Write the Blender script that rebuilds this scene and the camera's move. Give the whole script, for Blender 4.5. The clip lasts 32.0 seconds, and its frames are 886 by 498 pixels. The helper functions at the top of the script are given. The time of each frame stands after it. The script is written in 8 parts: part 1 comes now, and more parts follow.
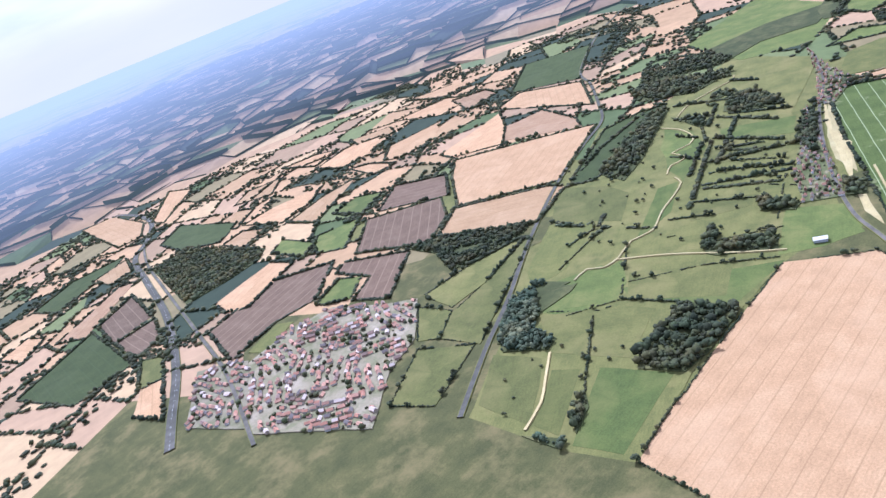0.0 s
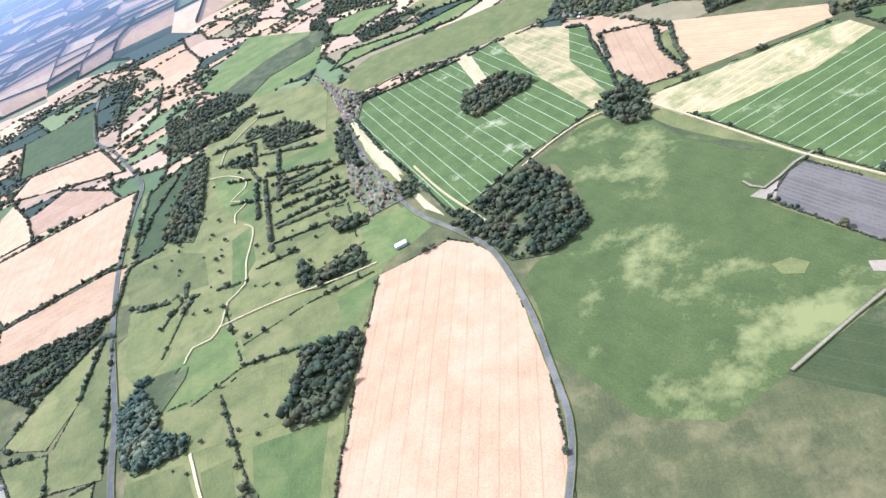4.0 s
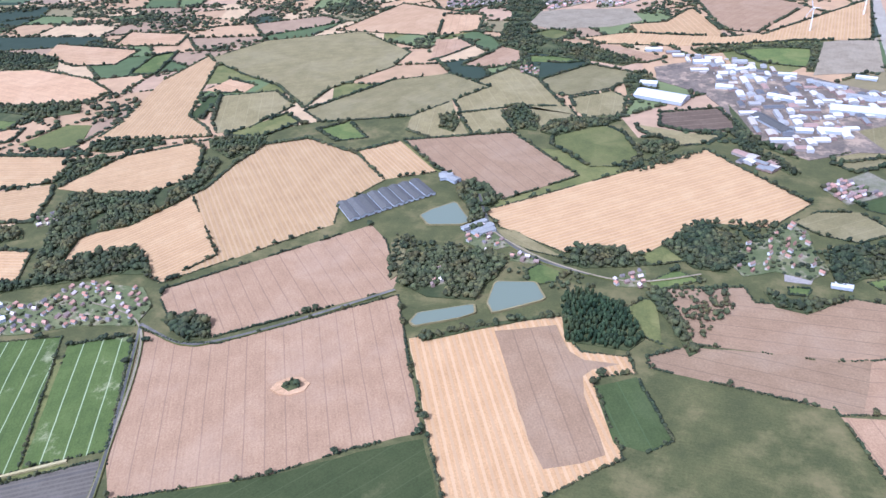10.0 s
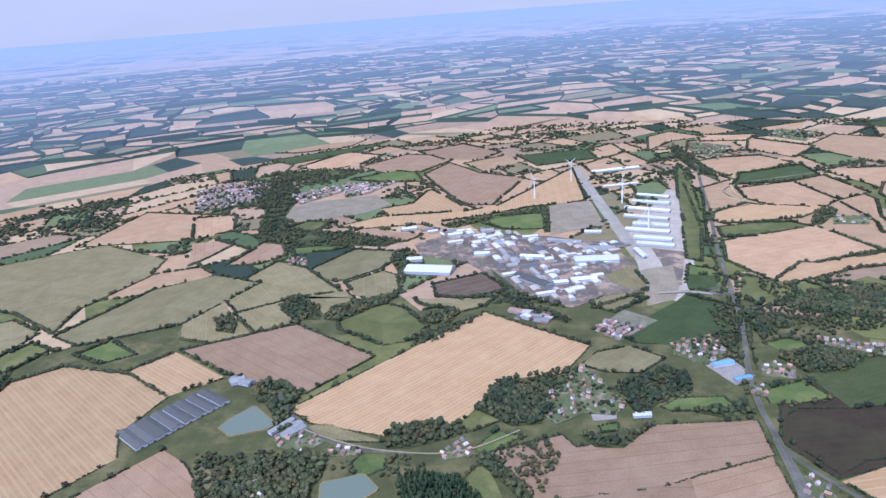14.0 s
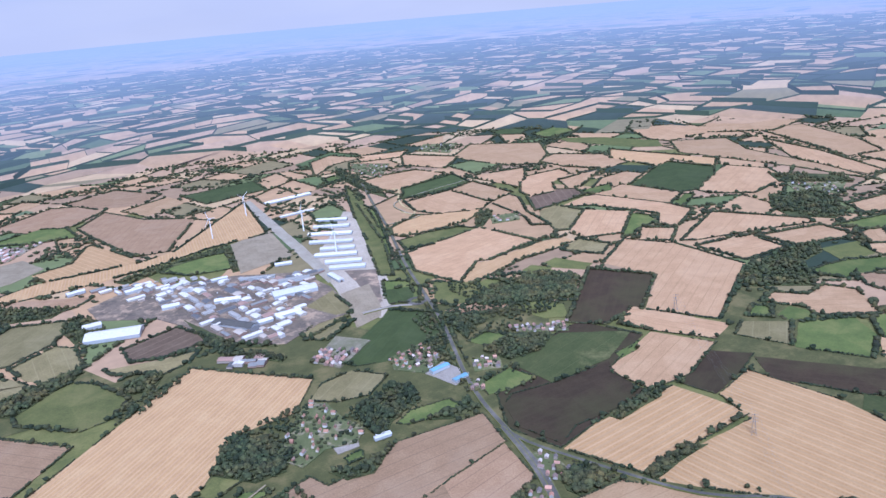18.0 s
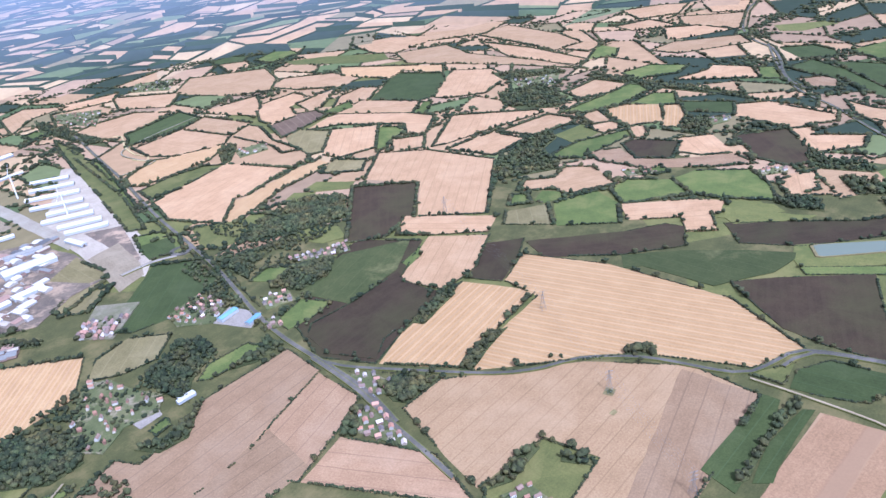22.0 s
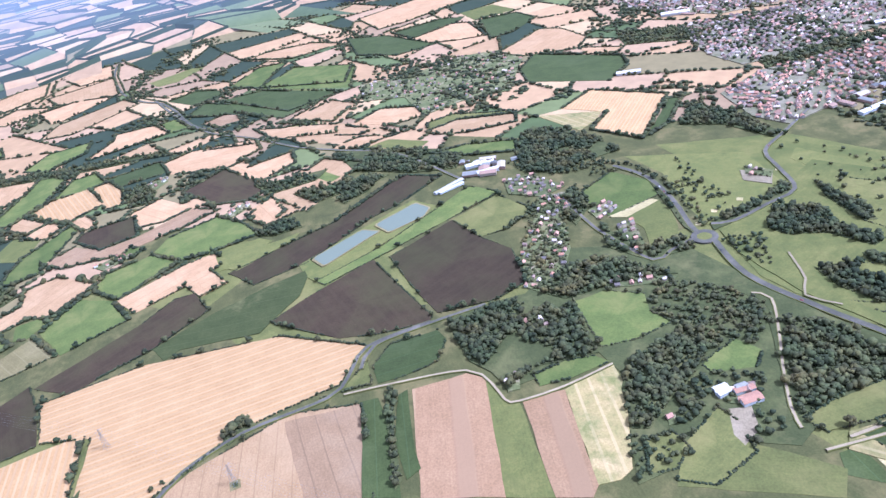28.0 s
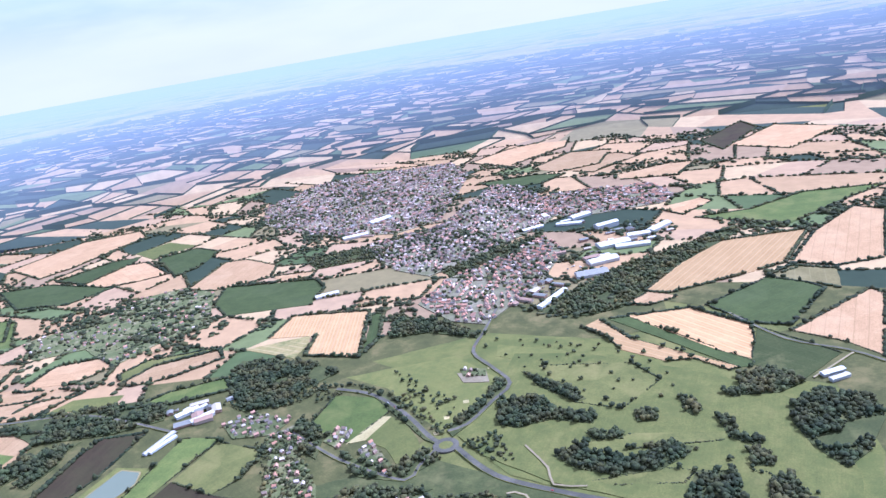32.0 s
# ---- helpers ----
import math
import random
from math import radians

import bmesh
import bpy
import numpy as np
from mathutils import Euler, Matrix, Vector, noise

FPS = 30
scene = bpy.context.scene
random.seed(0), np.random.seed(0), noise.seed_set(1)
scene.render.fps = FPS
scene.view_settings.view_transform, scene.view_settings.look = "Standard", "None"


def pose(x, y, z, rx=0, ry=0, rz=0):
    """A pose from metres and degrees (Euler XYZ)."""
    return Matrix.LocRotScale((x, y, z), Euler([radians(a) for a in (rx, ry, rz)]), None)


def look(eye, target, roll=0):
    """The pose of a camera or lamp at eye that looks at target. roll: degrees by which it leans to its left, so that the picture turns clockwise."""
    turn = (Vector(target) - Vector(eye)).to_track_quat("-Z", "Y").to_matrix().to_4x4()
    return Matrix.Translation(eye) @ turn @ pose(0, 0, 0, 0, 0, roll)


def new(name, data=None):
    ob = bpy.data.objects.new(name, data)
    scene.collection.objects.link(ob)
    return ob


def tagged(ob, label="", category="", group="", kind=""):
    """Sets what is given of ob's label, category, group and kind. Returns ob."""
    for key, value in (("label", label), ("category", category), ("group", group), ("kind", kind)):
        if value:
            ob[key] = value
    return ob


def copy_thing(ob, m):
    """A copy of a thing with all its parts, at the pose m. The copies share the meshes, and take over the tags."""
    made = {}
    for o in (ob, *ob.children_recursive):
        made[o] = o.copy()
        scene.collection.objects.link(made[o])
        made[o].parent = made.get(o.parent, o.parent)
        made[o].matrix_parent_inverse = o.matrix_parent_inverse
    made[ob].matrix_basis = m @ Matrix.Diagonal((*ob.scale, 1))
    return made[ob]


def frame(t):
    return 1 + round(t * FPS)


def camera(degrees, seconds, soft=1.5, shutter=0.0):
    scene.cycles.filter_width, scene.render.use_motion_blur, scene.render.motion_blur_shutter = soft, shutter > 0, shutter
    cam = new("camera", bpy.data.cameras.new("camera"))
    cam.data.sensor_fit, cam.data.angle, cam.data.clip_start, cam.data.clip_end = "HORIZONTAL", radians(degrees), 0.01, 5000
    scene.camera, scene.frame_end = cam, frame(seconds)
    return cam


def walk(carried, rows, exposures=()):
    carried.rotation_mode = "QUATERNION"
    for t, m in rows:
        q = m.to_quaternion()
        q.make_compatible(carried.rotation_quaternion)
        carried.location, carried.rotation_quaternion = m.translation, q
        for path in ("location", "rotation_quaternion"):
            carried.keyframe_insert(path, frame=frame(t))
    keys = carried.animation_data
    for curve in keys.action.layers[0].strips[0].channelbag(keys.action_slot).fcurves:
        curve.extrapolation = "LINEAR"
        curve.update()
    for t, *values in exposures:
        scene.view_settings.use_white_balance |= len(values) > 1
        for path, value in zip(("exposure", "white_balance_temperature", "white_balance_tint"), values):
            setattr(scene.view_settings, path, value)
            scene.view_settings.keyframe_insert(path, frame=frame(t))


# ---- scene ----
cam = camera(61.68, 32.0)
# seconds, place in metres, then yaw to the left from +y, pitch and roll in degrees
PATH = [
    (0.0, 213.90, 127.34, 628.20, 141.201, -21.834, -21.998),
    (0.5, 213.17, 117.01, 627.98, 138.628, -24.084, -24.248),
    (1.0, 212.50, 105.26, 627.76, 135.336, -26.475, -25.215),
    (1.5, 211.36, 92.51, 627.43, 131.515, -28.108, -25.446),
    (2.0, 208.67, 80.33, 627.24, 127.257, -29.150, -25.390),
    (2.5, 202.30, 69.86, 628.16, 122.825, -30.086, -25.569),
    (4.5, 156.68, 40.67, 642.75, 99.217, -32.456, -23.998),
    (5.0, 150.65, 34.09, 645.45, 92.179, -31.998, -23.049),
    (5.5, 148.37, 27.77, 647.26, 85.473, -31.212, -21.876),
    (6.0, 141.71, 20.62, 647.65, 79.386, -30.426, -20.942),
    (6.5, 133.15, 13.86, 648.19, 73.243, -29.718, -19.874),
    (7.0, 123.64, 8.37, 649.97, 66.452, -29.496, -18.631),
    (7.5, 112.38, 3.97, 652.73, 58.705, -29.484, -16.771),
    (8.0, 101.46, 1.12, 655.85, 48.070, -30.408, -13.773),
    (8.5, 94.98, -1.20, 658.95, 40.127, -32.072, -13.308),
    (9.0, 87.88, -3.43, 659.79, 34.739, -32.907, -12.547),
    (9.5, 77.55, -4.41, 659.36, 28.475, -32.910, -8.798),
    (10.0, 65.23, -5.59, 658.22, 19.717, -31.500, -3.943),
    (10.5, 52.89, -5.82, 656.35, 12.985, -30.085, -4.046),
    (11.0, 41.82, -5.66, 655.28, 8.419, -29.512, -5.946),
    (11.5, 31.02, -4.36, 653.74, 4.459, -28.753, -6.687),
    (12.0, 20.15, -3.95, 651.83, 1.238, -26.819, -6.202),
    (12.5, 10.09, -1.38, 650.48, -0.090, -23.784, -5.064),
    (13.0, -0.00, 0.00, 649.73, -0.000, -21.017, -4.399),
    (13.5, -10.39, 1.63, 650.05, -0.454, -19.434, -4.169),
    (15.5, -48.96, 20.56, 652.05, -12.727, -17.353, -4.978),
    (16.0, -56.08, 26.35, 654.91, -15.982, -17.319, -5.017),
    (16.5, -62.84, 31.44, 656.18, -19.200, -17.376, -5.152),
    (17.0, -70.18, 37.45, 657.31, -22.399, -17.611, -4.992),
    (17.5, -78.90, 44.08, 658.60, -25.762, -17.925, -4.868),
    (18.0, -87.72, 51.26, 659.87, -29.296, -18.377, -4.839),
    (18.5, -96.15, 58.50, 659.97, -32.830, -18.817, -4.990),
    (19.0, -104.20, 66.27, 658.87, -36.143, -19.429, -5.125),
    (19.5, -110.98, 75.83, 656.33, -39.070, -20.088, -5.247),
    (20.0, -117.32, 84.71, 653.50, -41.411, -20.733, -5.045),
    (20.5, -121.50, 94.28, 651.41, -43.261, -21.656, -4.963),
    (21.0, -124.49, 104.02, 649.36, -45.050, -22.897, -5.231),
    (21.5, -127.11, 114.39, 645.80, -47.262, -24.377, -6.013),
    (22.0, -129.71, 124.29, 642.97, -50.306, -25.915, -6.911),
    (22.5, -132.94, 133.16, 641.22, -54.159, -27.006, -7.780),
    (23.0, -133.97, 143.89, 639.61, -58.472, -27.505, -8.449),
    (23.5, -135.46, 154.63, 639.06, -62.495, -27.568, -8.919),
    (24.0, -136.54, 166.43, 639.74, -66.281, -27.518, -9.381),
    (24.5, -136.04, 178.38, 641.53, -69.755, -27.546, -9.904),
    (25.0, -134.66, 188.70, 644.41, -72.990, -27.630, -10.461),
    (25.5, -132.30, 197.80, 648.10, -76.502, -27.765, -11.139),
    (27.5, -114.19, 236.86, 655.42, -91.865, -28.456, -12.209),
    (28.0, -108.49, 247.39, 655.83, -96.092, -28.762, -12.355),
    (28.5, -102.87, 257.06, 656.31, -100.299, -28.759, -12.430),
    (29.0, -96.28, 265.93, 657.18, -105.207, -28.093, -12.080),
    (29.5, -86.97, 271.80, 656.75, -110.645, -26.794, -11.678),
    (30.0, -81.47, 278.39, 656.38, -115.611, -25.817, -11.451),
    (30.5, -73.18, 283.10, 655.35, -120.067, -24.815, -11.183),
    (31.0, -64.33, 287.97, 655.65, -123.205, -23.702, -11.109),
    (31.5, -52.43, 291.21, 658.70, -125.018, -21.174, -10.780),
    (32.0, -36.66, 293.89, 664.69, -125.024, -16.756, -9.816),
]


def facing(x, y, z, yaw, pitch, roll):
    a, b = radians(yaw), radians(pitch)
    ahead = Vector((-math.sin(a) * math.cos(b), math.cos(a) * math.cos(b), math.sin(b)))
    return look((x, y, z), Vector((x, y, z)) + ahead, roll)


walk(cam, [(row[0], facing(*row[1:])) for row in PATH], [(0.0, 0.79, 4910, 19), (2.5, 0.97, 4870, 17), (4.5, 1.21, 4750, 16), (5.0, 1.17, 4750, 16), (6.0, 0.97, 4750, 17), (8.0, 0.77, 4730, 20), (10.0, 0.69, 4670, 20), (12.0, 0.61, 4630, 19), (13.5, 0.29, 4610, 19), (16.0, 0.29, 4590, 19), (19.0, 0.31, 4610, 19), (21.0, 0.53, 4670, 20), (23.0, 0.79, 4700, 21), (25.0, 0.85, 4700, 21), (28.0, 0.97, 4680, 22), (30.0, 1.01, 4650, 22), (32.0, 0.89, 4630, 21)])
# ---- light ----
SUN_EL, SUN_AZ = 52.0, 205.0
world = bpy.data.worlds.new("sky")
scene.world = world
world.use_nodes = True
wn, wl = world.node_tree.nodes, world.node_tree.links
wn.clear()
w_out, w_bg = wn.new("ShaderNodeOutputWorld"), wn.new("ShaderNodeBackground")
w_sky, w_mix, w_gen = wn.new("ShaderNodeTexSky"), wn.new("ShaderNodeMixRGB"), wn.new("ShaderNodeTexCoord")
w_sky.sky_type, w_sky.sun_disc = "NISHITA", False
w_sky.sun_elevation, w_sky.sun_rotation = radians(SUN_EL), radians(SUN_AZ)
w_sky.air_density, w_sky.dust_density = 1.2, 3.0
# broken white cloud over the blue
w_map, w_noise, w_ramp = wn.new("ShaderNodeMapping"), wn.new("ShaderNodeTexNoise"), wn.new("ShaderNodeValToRGB")
w_map.inputs["Scale"].default_value = (2.0, 2.0, 9.0)
w_noise.inputs["Scale"].default_value, w_noise.inputs["Detail"].default_value = 1.6, 6.0
w_ramp.color_ramp.elements[0].position, w_ramp.color_ramp.elements[1].position = 0.28, 0.62
w_ramp.color_ramp.elements[0].color, w_ramp.color_ramp.elements[1].color = (0.55, 0.55, 0.55, 1), (0.95, 0.95, 0.95, 1)
w_tone, w_soft = wn.new("ShaderNodeValToRGB"), wn.new("ShaderNodeTexNoise")
w_soft.inputs["Scale"].default_value, w_soft.inputs["Detail"].default_value = 2.7, 4.0
w_tone.color_ramp.elements[0].position, w_tone.color_ramp.elements[1].position = 0.36, 0.64
w_tone.color_ramp.elements[0].color, w_tone.color_ramp.elements[1].color = (3.1, 3.15, 3.7, 1), (4.1, 3.85, 3.8, 1)
wl.new(w_map.outputs["Vector"], w_soft.inputs["Vector"])
wl.new(w_soft.outputs["Fac"], w_tone.inputs["Fac"])
wl.new(w_tone.outputs["Color"], w_mix.inputs[2])
wl.new(w_gen.outputs["Generated"], w_map.inputs["Vector"])
wl.new(w_map.outputs["Vector"], w_noise.inputs["Vector"])
wl.new(w_noise.outputs["Fac"], w_ramp.inputs["Fac"])
wl.new(w_ramp.outputs["Color"], w_mix.inputs[0])
wl.new(w_sky.outputs["Color"], w_mix.inputs[1])
# pale warm light under the cloud sheet, down at the horizon
w_sep, w_low, w_glow = wn.new("ShaderNodeSeparateXYZ"), wn.new("ShaderNodeValToRGB"), wn.new("ShaderNodeMixRGB")
w_low.color_ramp.elements[0].position, w_low.color_ramp.elements[1].position = 0.03, 0.075
w_low.color_ramp.elements[0].color, w_low.color_ramp.elements[1].color = (0.8, 0.8, 0.8, 1), (0, 0, 0, 1)
w_glow.inputs[2].default_value = (4.0, 3.65, 3.6, 1)
wl.new(w_gen.outputs["Generated"], w_sep.inputs[0])
wl.new(w_sep.outputs["Z"], w_low.inputs["Fac"])
wl.new(w_low.outputs["Color"], w_glow.inputs[0])
wl.new(w_mix.outputs["Color"], w_glow.inputs[1])
wl.new(w_glow.outputs["Color"], w_bg.inputs["Color"])
wl.new(w_bg.outputs["Background"], w_out.inputs["Surface"])
w_bg.inputs["Strength"].default_value = 0.14
sun = new("sun", bpy.data.lights.new("sun", "SUN"))
sun.data.energy, sun.data.angle, sun.data.color = 2.9, radians(3.0), (1.0, 0.97, 0.93)
sun.matrix_world = pose(0, 0, 900, 90 - SUN_EL, 0, 180 - SUN_AZ)

# ---- materials ----


def ramp_node(nt, stops, interp="LINEAR"):
    r = nt.nodes.new("ShaderNodeValToRGB")
    r.color_ramp.interpolation = interp
    els = r.color_ramp.elements
    while len(els) < len(stops):
        els.new(0.5)
    for e, (p, c) in zip(els, stops):
        e.position, e.color = p, (*c, 1)
    return r


def material(name, rough=0.9):
    m = bpy.data.materials.new(name)
    m.use_nodes = True
    bsdf = m.node_tree.nodes["Principled BSDF"]
    bsdf.inputs["Roughness"].default_value = rough
    bsdf.inputs["Specular IOR Level"].default_value = 0.25
    return m, m.node_tree, bsdf


def mix(nt, kind, fac, a, b):
    n = nt.nodes.new("ShaderNodeMixRGB")
    n.blend_type = kind
    for i, v in enumerate((fac, a, b)):
        if isinstance(v, (int, float)):
            n.inputs[i].default_value = v
        elif isinstance(v, tuple):
            n.inputs[i].default_value = (*v, 1)
        else:
            nt.links.new(v, n.inputs[i])
    return n.outputs[0]


def noise_out(nt, vec, scale, detail=4.0, rough=0.55):
    n = nt.nodes.new("ShaderNodeTexNoise")
    n.inputs["Scale"].default_value, n.inputs["Detail"].default_value, n.inputs["Roughness"].default_value = scale, detail, rough
    if vec is not None:
        nt.links.new(vec, n.inputs["Vector"])
    return n.outputs["Fac"]


def band(nt, vec, axis, period, width, soft=0.02, wobble=0.0):
    """1 on stripes of the given width (a share of the period) across one axis of vec."""
    sep = nt.nodes.new("ShaderNodeSeparateXYZ")
    nt.links.new(vec, sep.inputs[0])
    v = sep.outputs[axis]
    if wobble:
        n = noise_out(nt, vec, 0.01, 2)
        add = nt.nodes.new("ShaderNodeMath")
        add.operation = "MULTIPLY_ADD"
        nt.links.new(n, add.inputs[0])
        add.inputs[1].default_value = wobble
        nt.links.new(v, add.inputs[2])
        v = add.outputs[0]
    div = nt.nodes.new("ShaderNodeMath")
    div.operation = "DIVIDE"
    nt.links.new(v, div.inputs[0])
    div.inputs[1].default_value = period
    fr = nt.nodes.new("ShaderNodeMath")
    fr.operation = "FRACT"
    nt.links.new(div.outputs[0], fr.inputs[0])
    r = ramp_node(nt, [(0.0, (0, 0, 0)), (soft, (1, 1, 1)), (width, (1, 1, 1)), (min(width + soft, 0.999), (0, 0, 0))])
    nt.links.new(fr.outputs[0], r.inputs[0])
    return r.outputs[0]


def obj_coord(nt):
    return nt.nodes.new("ShaderNodeTexCoord").outputs["Object"]


def field_material(name, base, dark, light, stripes=(), patch=0.5, patch_scale=0.006, vary=0.17, patch_col=None, patch_lo=0.5, patch_hi=0.68):
    """A crop or grass: mottled at two sizes, with stripes along the field's own length. stripes: (period m, share, colour, strength)."""
    m, nt, bsdf = material(name, 0.95)
    vec = obj_coord(nt)
    r = ramp_node(nt, [(0.3, dark), (0.5, base), (0.72, light)])
    nt.links.new(noise_out(nt, vec, 0.02, 6, 0.65), r.inputs[0])
    col = r.outputs[0]
    fine = ramp_node(nt, [(0.3, (0.80,) * 3), (0.7, (1.15,) * 3)])
    nt.links.new(noise_out(nt, vec, 0.35, 3, 0.7), fine.inputs[0])
    col = mix(nt, "MULTIPLY", 1.0, col, fine.outputs[0])
    # streaks left along the rows by machines
    stretch = nt.nodes.new("ShaderNodeMapping")
    stretch.inputs["Scale"].default_value = (0.012, 0.35, 1.0)
    nt.links.new(vec, stretch.inputs["Vector"])
    streak = ramp_node(nt, [(0.32, (0.91,) * 3), (0.5, (1.0,) * 3), (0.7, (1.06,) * 3)])
    nt.links.new(noise_out(nt, stretch.outputs["Vector"], 1.0, 5, 0.7), streak.inputs[0])
    col = mix(nt, "MULTIPLY", 1.0, col, streak.outputs[0])
    for period, share, scol, amount in stripes:
        b = band(nt, vec, 1, period, share, 0.03, period * 0.12)
        col = mix(nt, "MIX", mix(nt, "MULTIPLY", 1.0, b, (amount,) * 3), col, scol)
    if patch_col:
        pr = ramp_node(nt, [(patch_lo, (0, 0, 0)), (patch_hi, (patch,) * 3)])
        nt.links.new(noise_out(nt, vec, patch_scale, 7, 0.68), pr.inputs[0])
        col = mix(nt, "MIX", pr.outputs[0], col, patch_col)
    info = nt.nodes.new("ShaderNodeObjectInfo")
    vr = ramp_node(nt, [(0.0, (1 - vary, 1 - vary * 0.9, 1 - vary)), (1.0, (1 + vary, 1 + vary * 0.8, 1 + vary * 0.7))])
    nt.links.new(info.outputs["Random"], vr.inputs[0])
    col = mix(nt, "MULTIPLY", 1.0, col, vr.outputs[0])
    nt.links.new(col, bsdf.inputs["Base Color"])
    return m


